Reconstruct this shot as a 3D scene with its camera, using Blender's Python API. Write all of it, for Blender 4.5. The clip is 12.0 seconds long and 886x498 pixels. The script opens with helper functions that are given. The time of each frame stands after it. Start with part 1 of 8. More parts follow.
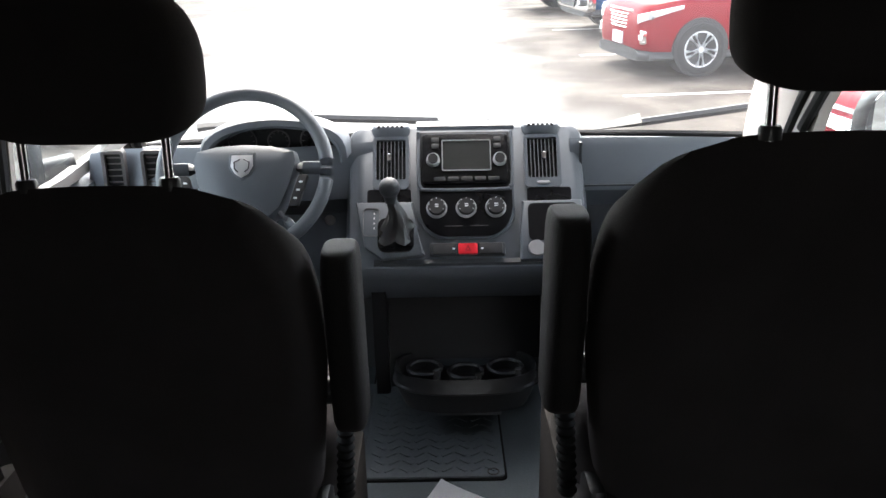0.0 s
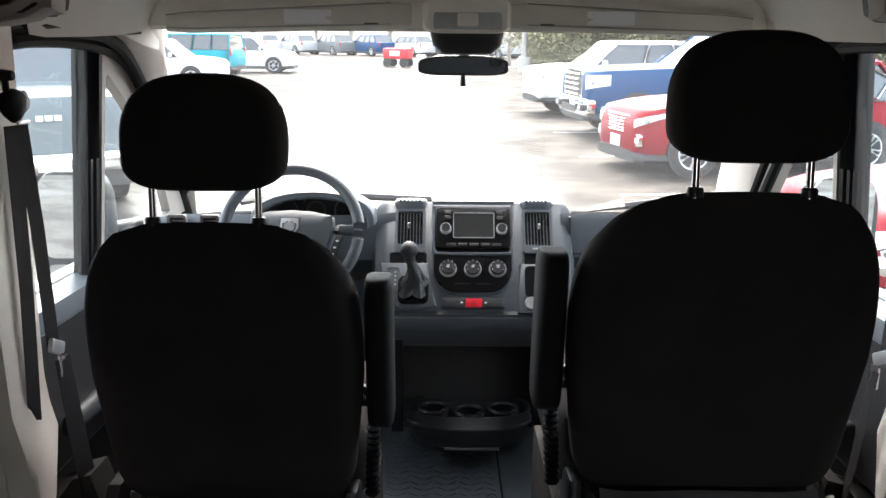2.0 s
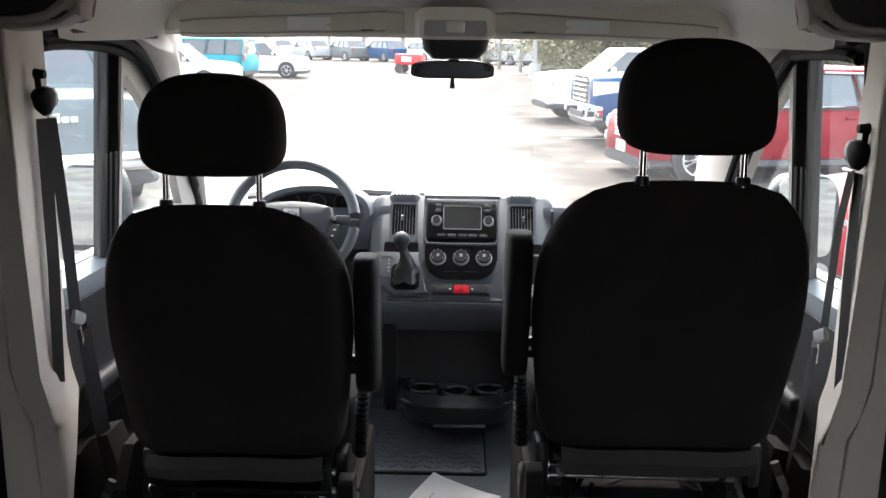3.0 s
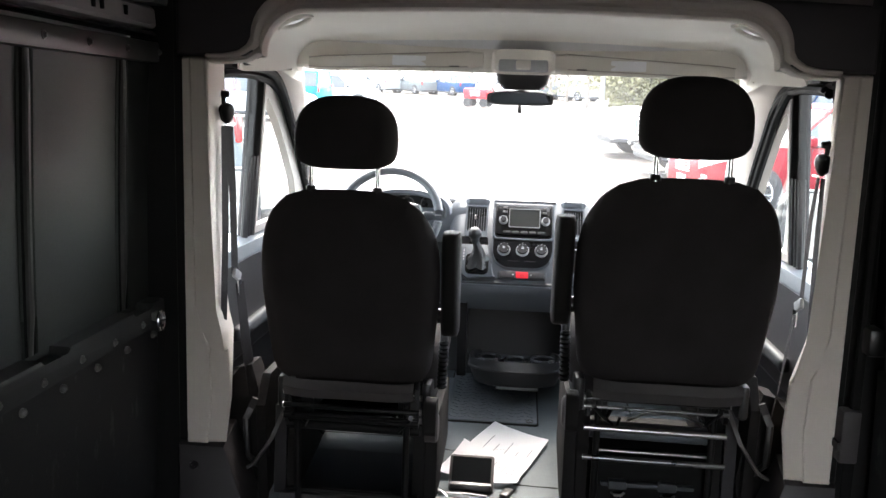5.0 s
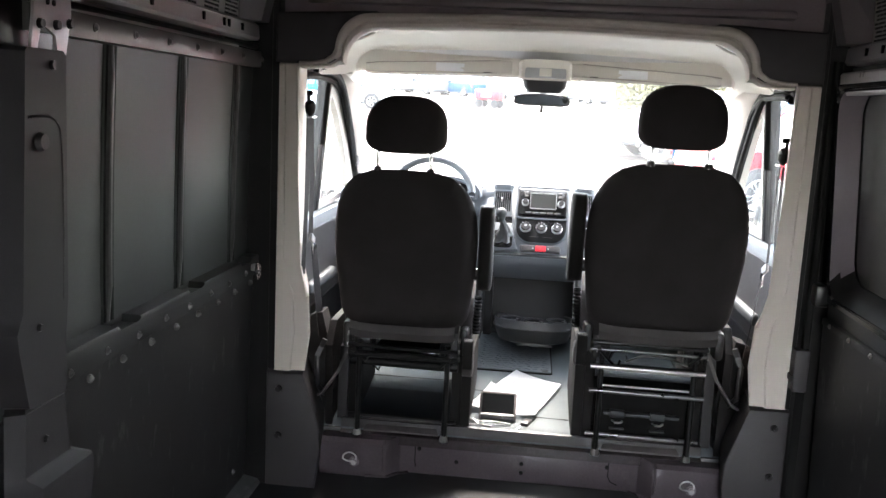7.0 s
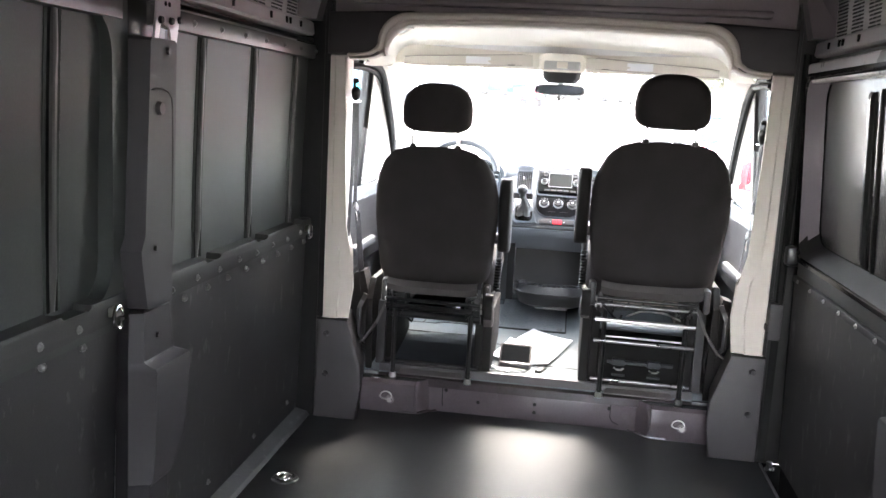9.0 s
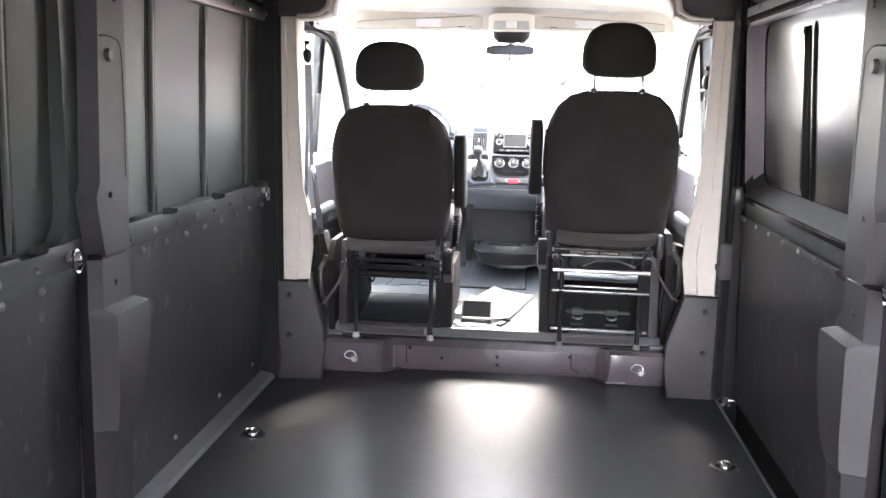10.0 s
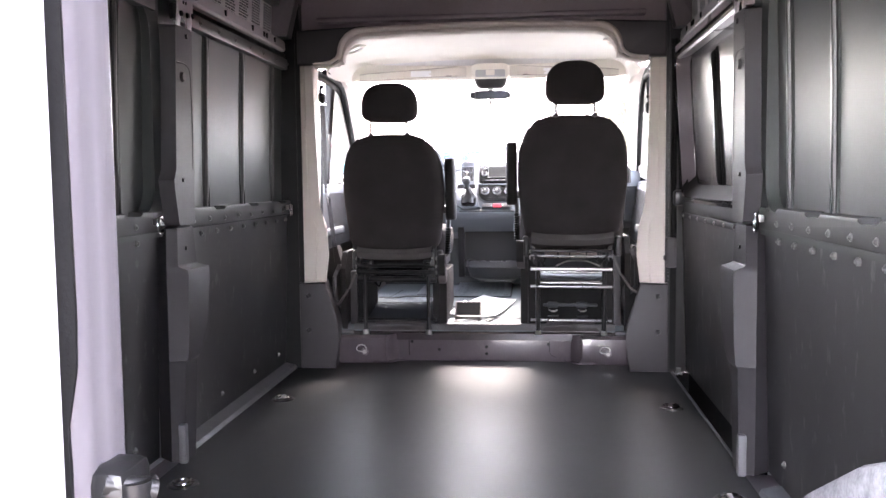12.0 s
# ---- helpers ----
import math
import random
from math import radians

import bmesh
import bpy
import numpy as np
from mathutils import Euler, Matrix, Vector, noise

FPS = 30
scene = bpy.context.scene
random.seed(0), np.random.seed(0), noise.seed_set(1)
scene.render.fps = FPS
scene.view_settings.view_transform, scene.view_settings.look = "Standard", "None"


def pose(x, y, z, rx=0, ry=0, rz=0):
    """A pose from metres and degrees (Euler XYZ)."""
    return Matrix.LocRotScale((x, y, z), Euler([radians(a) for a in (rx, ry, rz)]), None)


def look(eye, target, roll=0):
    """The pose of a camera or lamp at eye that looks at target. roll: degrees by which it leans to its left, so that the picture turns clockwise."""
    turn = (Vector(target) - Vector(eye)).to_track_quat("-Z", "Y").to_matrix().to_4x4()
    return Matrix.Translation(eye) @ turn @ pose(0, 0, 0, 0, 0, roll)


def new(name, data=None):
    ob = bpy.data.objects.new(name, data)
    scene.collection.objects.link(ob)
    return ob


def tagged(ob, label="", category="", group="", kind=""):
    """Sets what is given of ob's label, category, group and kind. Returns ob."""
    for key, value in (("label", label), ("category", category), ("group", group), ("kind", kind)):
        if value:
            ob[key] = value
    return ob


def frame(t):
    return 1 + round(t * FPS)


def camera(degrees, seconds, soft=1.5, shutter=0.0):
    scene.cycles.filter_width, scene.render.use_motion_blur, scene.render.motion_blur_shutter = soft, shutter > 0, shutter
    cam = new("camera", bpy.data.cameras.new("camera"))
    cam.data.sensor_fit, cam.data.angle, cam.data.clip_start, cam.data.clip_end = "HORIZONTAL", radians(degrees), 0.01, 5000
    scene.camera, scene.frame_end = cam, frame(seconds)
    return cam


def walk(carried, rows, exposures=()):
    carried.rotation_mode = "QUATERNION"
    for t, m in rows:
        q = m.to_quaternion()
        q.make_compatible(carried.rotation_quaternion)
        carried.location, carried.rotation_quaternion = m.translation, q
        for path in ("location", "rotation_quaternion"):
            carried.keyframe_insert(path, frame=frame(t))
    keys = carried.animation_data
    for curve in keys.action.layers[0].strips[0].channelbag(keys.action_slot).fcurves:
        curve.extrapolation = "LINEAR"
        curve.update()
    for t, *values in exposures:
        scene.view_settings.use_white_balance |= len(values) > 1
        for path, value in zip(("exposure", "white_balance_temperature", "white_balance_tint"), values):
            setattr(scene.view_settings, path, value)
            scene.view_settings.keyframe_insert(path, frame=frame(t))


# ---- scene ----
cam = camera(53.9, 12.0)
PATH = [
    (0, (-0.007, -1.14, 1.396), (-0.009, 0.761, 0.774), -1.0),
    (0.5, (-0.004, -1.224, 1.399), (-0.007, 0.688, 0.812), -0.5),
    (1, (-0.035, -1.341, 1.397), (-0.035, 0.594, 0.894), -0.1),
    (1.5, (-0.044, -1.452, 1.403), (-0.048, 0.502, 0.977), 0.1),
    (2, (-0.034, -1.534, 1.398), (-0.036, 0.424, 0.992), 0.4),
    (2.5, (-0.01, -1.617, 1.4), (-0.016, 0.342, 0.997), 0.6),
    (3, (0.028, -1.728, 1.391), (0.001, 0.233, 0.998), 0.8),
    (3.5, (0.015, -1.863, 1.383), (-0.119, 0.097, 1.01), 1.1),
    (3.7, (0.017, -1.921, 1.378), (-0.147, 0.039, 1.013), 1.5),
    (5.3, (0.04, -2.474, 1.365), (-0.131, -0.507, 1.046), 1.9),
    (5.5, (0.048, -2.546, 1.374), (-0.113, -0.581, 1.039), 1.9),
    (6, (0.068, -2.704, 1.369), (-0.107, -0.739, 1.041), 1.9),
    (6.5, (0.003, -2.854, 1.367), (-0.165, -0.89, 1.031), 2.0),
    (7, (-0.014, -2.987, 1.355), (-0.203, -1.022, 1.034), 2.8),
    (7.2, (-0.053, -3.019, 1.351), (-0.218, -1.052, 1.027), 3.7),
    (8.8, (0.094, -3.443, 1.305), (-0.218, -1.495, 0.977), 3.7),
    (9, (0.096, -3.488, 1.304), (-0.18, -1.534, 0.978), 3.1),
    (9.5, (0.112, -3.562, 1.281), (-0.074, -1.598, 0.952), 1.5),
    (10, (0.137, -3.555, 1.177), (-0.058, -1.595, 0.832), 1.1),
    (10.5, (0.19, -3.653, 1.024), (-0.004, -1.686, 0.719), 0.3),
    (11, (0.241, -3.939, 0.899), (0.042, -1.958, 0.709), -0.0),
    (11.5, (0.271, -4.128, 0.921), (0.069, -2.147, 0.742), -0.5),
    (12, (0.249, -4.282, 0.914), (0.046, -2.298, 0.758), -0.6),
]
EXPOSURES = [(0, 3.8, 6900, 13), (1.5, 3.8, 6900, 12), (3.0, 3.8, 6900, 13), (3.7, 4.0, 6950, 14), (5.3, 4.88, 6900, 13), (6.5, 5.42, 6900, 13), (7.2, 5.68, 6900, 13), (8.8, 6.34, 6900, 14), (9.5, 6.56, 6900, 16), (10.5, 7.0, 6850, 20), (11.5, 6.88, 6850, 23), (12, 6.38, 6850, 24)]
walk(cam, [(t, look(eye, target, roll)) for t, eye, target, roll in PATH], EXPOSURES)

# ---------------------------------------------------------------- light
SLOPE = 0.041                      # the lot rises ahead of the van
GROUND = Matrix.Translation((0, 0, -0.55)) @ Matrix.Rotation(math.atan(SLOPE), 4, "X")
SUN_ELEV, SUN_AZ = 55.0, -4.0       # degrees; azimuth from straight ahead to the right

world = bpy.data.worlds.new("world")
scene.world = world
world.use_nodes = True
wn = world.node_tree.nodes
sky = wn.new("ShaderNodeTexSky")
sky.sky_type, sky.sun_disc = "NISHITA", False
sky.sun_elevation, sky.sun_rotation = radians(SUN_ELEV), radians(SUN_AZ)
sky.air_density, sky.dust_density, sky.ozone_density = 1.0, 2.0, 1.0
wn["Background"].inputs["Strength"].default_value = 0.15
haze = wn.new("ShaderNodeHueSaturation")   # thin overcast: a paler sky
haze.inputs["Saturation"].default_value = 0.45
world.node_tree.links.new(sky.outputs["Color"], haze.inputs["Color"])
world.node_tree.links.new(haze.outputs["Color"], wn["Background"].inputs["Color"])

sun_data = bpy.data.lights.new("sun", "SUN")
sun_data.energy, sun_data.angle, sun_data.color = 0.5, radians(25.0), (1.0, 0.96, 0.90)
sun = new("sun", sun_data)
az, el = radians(SUN_AZ), radians(SUN_ELEV)
sun.matrix_world = look((8 * math.sin(az), 8 * math.cos(az), 8), (0, 0, 8 - 8 * math.tan(el)))

# ---------------------------------------------------------------- materials


def mat(name, col, rough=0.5, metal=0.0, var=0.12, scale=6.0, fine=160.0, bump=0.0, spec=0.5, coat=0.0, rvar=0.1, col2=None, contrast=(0.3, 0.7), scuff=0.0):
    """A surface with variation at two scales, in colour and gloss, and fine relief."""
    m = bpy.data.materials.new(name)
    m.use_nodes = True
    nt = m.node_tree
    n, l = nt.nodes, nt.links
    p = n["Principled BSDF"]
    co = n.new("ShaderNodeTexCoord")
    big, small = n.new("ShaderNodeTexNoise"), n.new("ShaderNodeTexNoise")
    big.inputs["Scale"].default_value, big.inputs["Detail"].default_value = scale, 5
    small.inputs["Scale"].default_value, small.inputs["Detail"].default_value = fine, 3
    for t in (big, small):
        l.new(co.outputs["Object"], t.inputs["Vector"])
    add = n.new("ShaderNodeMath")
    add.operation = "MULTIPLY_ADD"
    add.inputs[1].default_value = 0.35
    l.new(small.outputs["Fac"], add.inputs[0])
    sub = n.new("ShaderNodeMath")
    sub.operation = "MULTIPLY"
    sub.inputs[1].default_value = 0.65
    l.new(big.outputs["Fac"], sub.inputs[0])
    l.new(sub.outputs[0], add.inputs[2])
    ramp = n.new("ShaderNodeMapRange")
    ramp.inputs["From Min"].default_value, ramp.inputs["From Max"].default_value = contrast
    l.new(add.outputs[0], ramp.inputs["Value"])
    mix = n.new("ShaderNodeMix")
    mix.data_type = "RGBA"
    a = [c * (1 - var) for c in col]
    b = list(col2) if col2 else [min(1, c * (1 + var)) for c in col]
    mix.inputs["A"].default_value, mix.inputs["B"].default_value = (*a, 1), (*b, 1)
    l.new(ramp.outputs[0], mix.inputs["Factor"])
    l.new(mix.outputs["Result"], p.inputs["Base Color"])
    if scuff:                       # pale specks and rubbed streaks
        stretch, marks, cut, dust = (n.new("ShaderNode" + k) for k in ("Mapping", "TexNoise", "MapRange", "Mix"))
        stretch.inputs["Scale"].default_value = (1.0, 1.0, 0.45)
        l.new(co.outputs["Object"], stretch.inputs["Vector"])
        l.new(stretch.outputs[0], marks.inputs["Vector"])
        marks.inputs["Scale"].default_value, marks.inputs["Detail"].default_value, marks.inputs["Roughness"].default_value = 22.0, 6, 0.65
        cut.inputs["From Min"].default_value, cut.inputs["From Max"].default_value, cut.inputs["To Max"].default_value = 0.585, 0.70, scuff
        l.new(marks.outputs["Fac"], cut.inputs["Value"])
        dust.data_type = "RGBA"
        dust.inputs["B"].default_value = (0.34, 0.33, 0.32, 1)
        l.new(cut.outputs[0], dust.inputs["Factor"])
        l.new(mix.outputs["Result"], dust.inputs["A"])
        l.new(dust.outputs["Result"], p.inputs["Base Color"])
    rr = n.new("ShaderNodeMapRange")
    rr.inputs["To Min"].default_value, rr.inputs["To Max"].default_value = max(0.02, rough - rvar * rough), min(1, rough + rvar * rough)
    l.new(big.outputs["Fac"], rr.inputs["Value"])
    l.new(rr.outputs[0], p.inputs["Roughness"])
    p.inputs["Metallic"].default_value = metal
    p.inputs["Specular IOR Level"].default_value = spec
    p.inputs["Coat Weight"].default_value = coat
    p.inputs["Coat Roughness"].default_value = 0.05
    if bump:
        bp = n.new("ShaderNodeBump")
        bp.inputs["Strength"].default_value, bp.inputs["Distance"].default_value = bump, 0.002
        l.new(small.outputs["Fac"], bp.inputs["Height"])
        l.new(bp.outputs[0], p.inputs["Normal"])
    return m


def glass(name, tint=(0.95, 0.97, 0.97), dust=0.02):
    """A thin pane: clear, with a reflection that grows at a slant and a film of dust that scatters daylight."""
    m = bpy.data.materials.new(name)
    m.use_nodes = True
    n, l = m.node_tree.nodes, m.node_tree.links
    n.remove(n["Principled BSDF"])
    tr, gl, mx, fr, pw, sc = (n.new("ShaderNode" + k) for k in ("BsdfTransparent", "BsdfGlossy", "MixShader", "LayerWeight", "Math", "Math"))
    tr.inputs["Color"].default_value = (*tint, 1)
    gl.inputs["Roughness"].default_value = 0.02
    pw.operation, pw.inputs[1].default_value = "POWER", 5.0
    sc.operation, sc.inputs[1].default_value, sc.inputs[2].default_value = "MULTIPLY_ADD", 0.55, 0.035
    fr.inputs["Blend"].default_value = 0.5
    l.new(fr.outputs["Facing"], pw.inputs[0])
    l.new(pw.outputs[0], sc.inputs[0])
    l.new(sc.outputs[0], mx.inputs[0])
    l.new(tr.outputs[0], mx.inputs[1])
    l.new(gl.outputs[0], mx.inputs[2])
    film, haze_mix, co, spots, amount = (n.new("ShaderNode" + k) for k in ("BsdfTranslucent", "MixShader", "TexCoord", "TexNoise", "MapRange"))
    film.inputs["Color"].default_value = (0.95, 0.97, 1.0, 1)
    spots.inputs["Scale"].default_value, spots.inputs["Detail"].default_value = 4.0, 4
    l.new(co.outputs["Object"], spots.inputs["Vector"])
    amount.inputs["To Min"].default_value, amount.inputs["To Max"].default_value = dust * 0.6, dust * 1.4
    l.new(spots.outputs["Fac"], amount.inputs["Value"])
    l.new(amount.outputs[0], haze_mix.inputs[0])
    l.new(mx.outputs[0], haze_mix.inputs[1])
    l.new(film.outputs[0], haze_mix.inputs[2])
    l.new(haze_mix.outputs[0], n["Material Output"].inputs["Surface"])
    return m


PANEL = mat("black_liner", (0.027, 0.027, 0.027), 0.44, var=0.35, scale=3, fine=220, bump=0.12, rvar=0.3, scuff=0.24)
PRESSED = mat("black_pressed_panel", (0.050, 0.056, 0.052), 0.46, var=0.2, scale=2.5, fine=200, bump=0.08, rvar=0.2, spec=0.34)
GREYMETAL = mat("grey_primer_paint", (0.150, 0.130, 0.136), 0.34, var=0.12, scale=4, fine=180, bump=0.05)
DARKTRIM = mat("dark_plastic_trim", (0.038, 0.034, 0.036), 0.55, var=0.12, scale=5, fine=420, bump=0.35)
PILLARGREY = mat("grey_plastic_cover", (0.031, 0.029, 0.031), 0.52, var=0.12, scale=5, fine=380, bump=0.2, spec=0.36)
BRIGHTSTRIP = mat("bright_painted_steel", (0.56, 0.52, 0.53), 0.28, metal=0.15, var=0.15, scale=8, fine=240)
CANT = mat("pale_mauve_primer", (0.56, 0.52, 0.525), 0.30, var=0.12, scale=4, fine=180, bump=0.05)
HEADERPAINT = mat("mauve_header_paint", (0.24, 0.20, 0.21), 0.4, var=0.12, scale=4, fine=180, bump=0.05)
QUARTER = mat("grey_beige_trim", (0.30, 0.28, 0.255), 0.6, var=0.05, scale=4, fine=350, bump=0.15)
RISER = mat("mauve_step_paint", (0.080, 0.065, 0.072), 0.17, var=0.18, scale=5, fine=160, bump=0.03, scuff=0.05, spec=0.65)
LEDGE = mat("dark_mauve_ledge_paint", (0.040, 0.032, 0.034), 0.15, var=0.3, scale=9, fine=140, bump=0.04, spec=0.7)
KRAFT = mat("pale_brown_board", (0.42, 0.35, 0.30), 0.8, var=0.25, scale=25, fine=200, bump=0.1)
KICK = mat("brown_grey_plate", (0.062, 0.055, 0.054), 0.4, var=0.2, scale=9, fine=200, bump=0.08)
SILL = mat("grey_sill_strip", (0.14, 0.14, 0.145), 0.5, var=0.15, scuff=0.3, scale=8, fine=240, bump=0.2)
FLOOR = mat("black_floor_liner", (0.029, 0.030, 0.030), 0.43, var=0.3, scale=2.2, fine=260, bump=0.04, rvar=0.2, spec=0.18, scuff=0.03)
WHITETRIM = mat("pale_beige_plastic", (0.65, 0.585, 0.525), 0.6, var=0.05, scale=4, fine=350, bump=0.15)
HEADLINER = mat("pale_headliner", (0.72, 0.69, 0.63), 0.8, var=0.05, scale=5, fine=500, bump=0.3)
VISOR = mat("beige_visor_vinyl", (0.56, 0.53, 0.48), 0.7, var=0.05, scale=5, fine=400, bump=0.2)
FABRIC = mat("black_seat_fabric", (0.034, 0.031, 0.031), 0.95, var=0.2, scale=8, fine=700, bump=0.2, spec=0.05)
VINYL = mat("dark_grey_vinyl", (0.070, 0.064, 0.063), 0.6, var=0.12, scale=9, fine=300, bump=0.3)
BLACKPL = mat("black_plastic", (0.018, 0.018, 0.019), 0.4, var=0.2, scale=12, fine=360, bump=0.15)
BLACKGLOSS = mat("gloss_black_plastic", (0.008, 0.008, 0.009), 0.12, var=0.2, scale=10, fine=200)
STEELBLACK = mat("black_painted_steel", (0.009, 0.009, 0.009), 0.30, metal=0.0, var=0.25, scale=20, fine=200, bump=0.1, spec=0.35)
RAILPAINT = mat("satin_rail_paint", (0.043, 0.044, 0.042), 0.55, var=0.2, scale=4, fine=180, bump=0.06, spec=0.32)
STUD = mat("grey_stud", (0.17, 0.17, 0.165), 0.3, metal=0.2, var=0.15, scale=30)
DARKSTEEL = mat("dark_bright_rod", (0.20, 0.20, 0.20), 0.28, metal=0.9, var=0.2, scale=20, fine=200)
TUBEGREY = mat("blue_grey_tube", (0.16, 0.18, 0.20), 0.35, metal=0.3, var=0.15, scale=14, fine=200)
STEEL = mat("zinc_steel", (0.55, 0.54, 0.52), 0.3, metal=1.0, var=0.15, scale=25, fine=200)
CHROME = mat("chrome", (0.82, 0.82, 0.83), 0.1, metal=1.0, var=0.05, scale=20)
DASH = mat("slate_dash_plastic", (0.090, 0.103, 0.117), 0.42, var=0.1, scale=6, fine=600, bump=0.10, spec=0.6)
DASHDARK = mat("dark_dash_plastic", (0.046, 0.050, 0.055), 0.55, var=0.12, scale=6, fine=600, bump=0.12, spec=0.35)
BEZEL = mat("piano_black_bezel", (0.006, 0.006, 0.007), 0.28, var=0.1, scale=10, fine=200, spec=0.25)
# dash plastic blackened for the shade under the centre stack
SHADEPL = mat("shaded_recess_plastic", (0.011, 0.011, 0.012), 0.5, var=0.15, scale=8, fine=500, bump=0.12, spec=0.2)
BUTTON = mat("dark_button", (0.018, 0.018, 0.019), 0.5, var=0.1, scale=30, fine=300)
RINGSILVER = mat("bright_ring", (0.62, 0.63, 0.64), 0.3, metal=0.4, var=0.06, scale=40)
CABFLOOR = mat("cab_floor_rubber", (0.108, 0.122, 0.130), 0.8, var=0.15, scale=7, fine=200, bump=0.3, spec=0.12)
MAT_RUBBER = mat("mat_rubber", (0.105, 0.118, 0.126), 0.5, var=0.2, scale=9, fine=160, bump=0.5)
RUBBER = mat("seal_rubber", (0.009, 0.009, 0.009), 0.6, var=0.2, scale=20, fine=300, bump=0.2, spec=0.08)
PAPER = mat("white_paper", (0.74, 0.74, 0.76), 0.8, var=0.02, scale=5, fine=200)
INK = mat("grey_print", (0.26, 0.27, 0.29), 0.8, var=0.1, scale=40)
SCREEN = mat("dark_screen", (0.010, 0.011, 0.012), 0.3, var=0.1, scale=6, spec=0.05)
RADIOSCREEN = mat("radio_screen", (0.035, 0.036, 0.034), 0.2, var=0.1, scale=6)
VENTSLAT = mat("grey_vent_slat", (0.12, 0.125, 0.13), 0.35, var=0.08, scale=30)
SILVER = mat("silver_plastic", (0.42, 0.43, 0.44), 0.35, metal=0.6, var=0.08, scale=30)
TAILMARK = mat("dark_red_mark", (0.30, 0.008, 0.015), 0.4, var=0.05, scale=30)
REDBTN = mat("red_button", (0.75, 0.015, 0.03), 0.4, var=0.05, scale=30)
LABEL = mat("pale_label", (0.72, 0.73, 0.75), 0.6, var=0.03, scale=30)
BELT = mat("belt_webbing", (0.026, 0.024, 0.025), 0.8, spec=0.08, var=0.15, scale=14, fine=600, bump=0.4)
FOIL = mat("printed_foil", (0.66, 0.64, 0.63), 0.36, metal=0.2, var=0.25, scale=12, fine=190)
PRINT = mat("black_print", (0.02, 0.02, 0.02), 0.5, var=0.2, scale=30)
VANWHITE = mat("white_van_paint", (0.78, 0.78, 0.79), 0.25, var=0.03, scale=2, coat=0.6)
DOOREDGE = mat("mauve_door_edge_paint", (0.115, 0.107, 0.115), 0.4, var=0.08, scale=6)
# paler than the panels: highlights of ribs and top rail put into colour
RIBGREY = mat("highlit_rib_paint", (0.074, 0.074, 0.070), 0.36, var=0.2, scale=5, fine=120)
REVEAL = mat("mauve_reveal_paint", (0.19, 0.165, 0.180), 0.42, var=0.08, scale=5, spec=0.35)
WINDSCREEN = glass("windscreen_glass", (0.64, 0.67, 0.66), 0.008)
SIDEGLASS = glass("side_glass", (0.70, 0.79, 0.80), 0.014)
LEATHER = mat("black_leather", (0.022, 0.022, 0.023), 0.38, var=0.2, scale=25, fine=300, bump=0.2)
SOFTBLACK = mat("soft_black_plastic", (0.011, 0.010, 0.010), 0.7, var=0.15, scale=12, fine=380, bump=0.3, spec=0.2)
BLANK = mat("satin_black_blank", (0.024, 0.025, 0.025), 0.24, var=0.25, scale=3, fine=200, bump=0.02, rvar=0.15, spec=0.6)
MIRROR = mat("mirror_glass", (0.80, 0.84, 0.86), 0.02, metal=1.0, var=0.0)
FELT = mat("grey_felt", (0.42, 0.42, 0.43), 0.95, var=0.45, scale=18, fine=120, bump=0.8)

# ---------------------------------------------------------------- builders
ORIGIN = {}


def thing(name, at=(0, 0, 0), label="", category="", group="", kind=""):
    ob = new(name)
    ob.empty_display_size = 0.1
    ob.location = at
    ORIGIN[ob.name] = Vector(at)
    return tagged(ob, label, category, group, kind)


def part(name, bm, material, parent=None, label="", flat=False, angle=35):
    """Links a bmesh, built in place, as one mesh under a thing or a part."""
    org = ORIGIN.get(parent.name, Vector()) if parent else Vector()
    bmesh.ops.recalc_face_normals(bm, faces=bm.faces)
    if org.length:
        bmesh.ops.translate(bm, verts=bm.verts, vec=-org)
    me = bpy.data.meshes.new(name)
    bm.to_mesh(me)
    bm.free()
    me.materials.append(material)
    if not flat:
        for f in me.polygons:
            f.use_smooth = True
        me.set_sharp_from_angle(angle=radians(angle))
    ob = new(name, me)
    if parent:
        ob.parent = parent
    ORIGIN[ob.name] = org
    if label:
        ob["label"] = label
    return ob


def setting(name, bm, material, label="", category="", flat=False, angle=35):
    ob = part(name, bm, material, None, label, flat, angle)
    return tagged(ob, label, category, kind="structure")


def BM():
    return bmesh.new()


def box(bm, c, s, rot=None, bev=0.0, seg=2):
    """A box at c with sizes s, turned by a matrix, with rounded edges."""
    b = bmesh.new()
    bmesh.ops.create_cube(b, size=1.0)
    bmesh.ops.scale(b, vec=s, verts=b.verts)
    if bev:
        bmesh.ops.bevel(b, geom=b.edges[:], offset=min(bev, min(s) * 0.49), segments=seg, profile=0.5, affect="EDGES")
    m = Matrix.Translation(c) @ (rot.to_4x4() if rot else Matrix())
    bmesh.ops.transform(b, matrix=m, verts=b.verts)
    merge(bm, b)


def span(bm, lo, hi, bev=0.0, seg=2):
    box(bm, [(a + b) / 2 for a, b in zip(lo, hi)], [abs(b - a) for a, b in zip(lo, hi)], None, bev, seg)


def merge(bm, b):
    vs = [bm.verts.new(v.co) for v in b.verts]
    b.verts.index_update()
    for f in b.faces:
        try:
            bm.faces.new([vs[v.index] for v in f.verts])
        except ValueError:
            pass
    b.free()


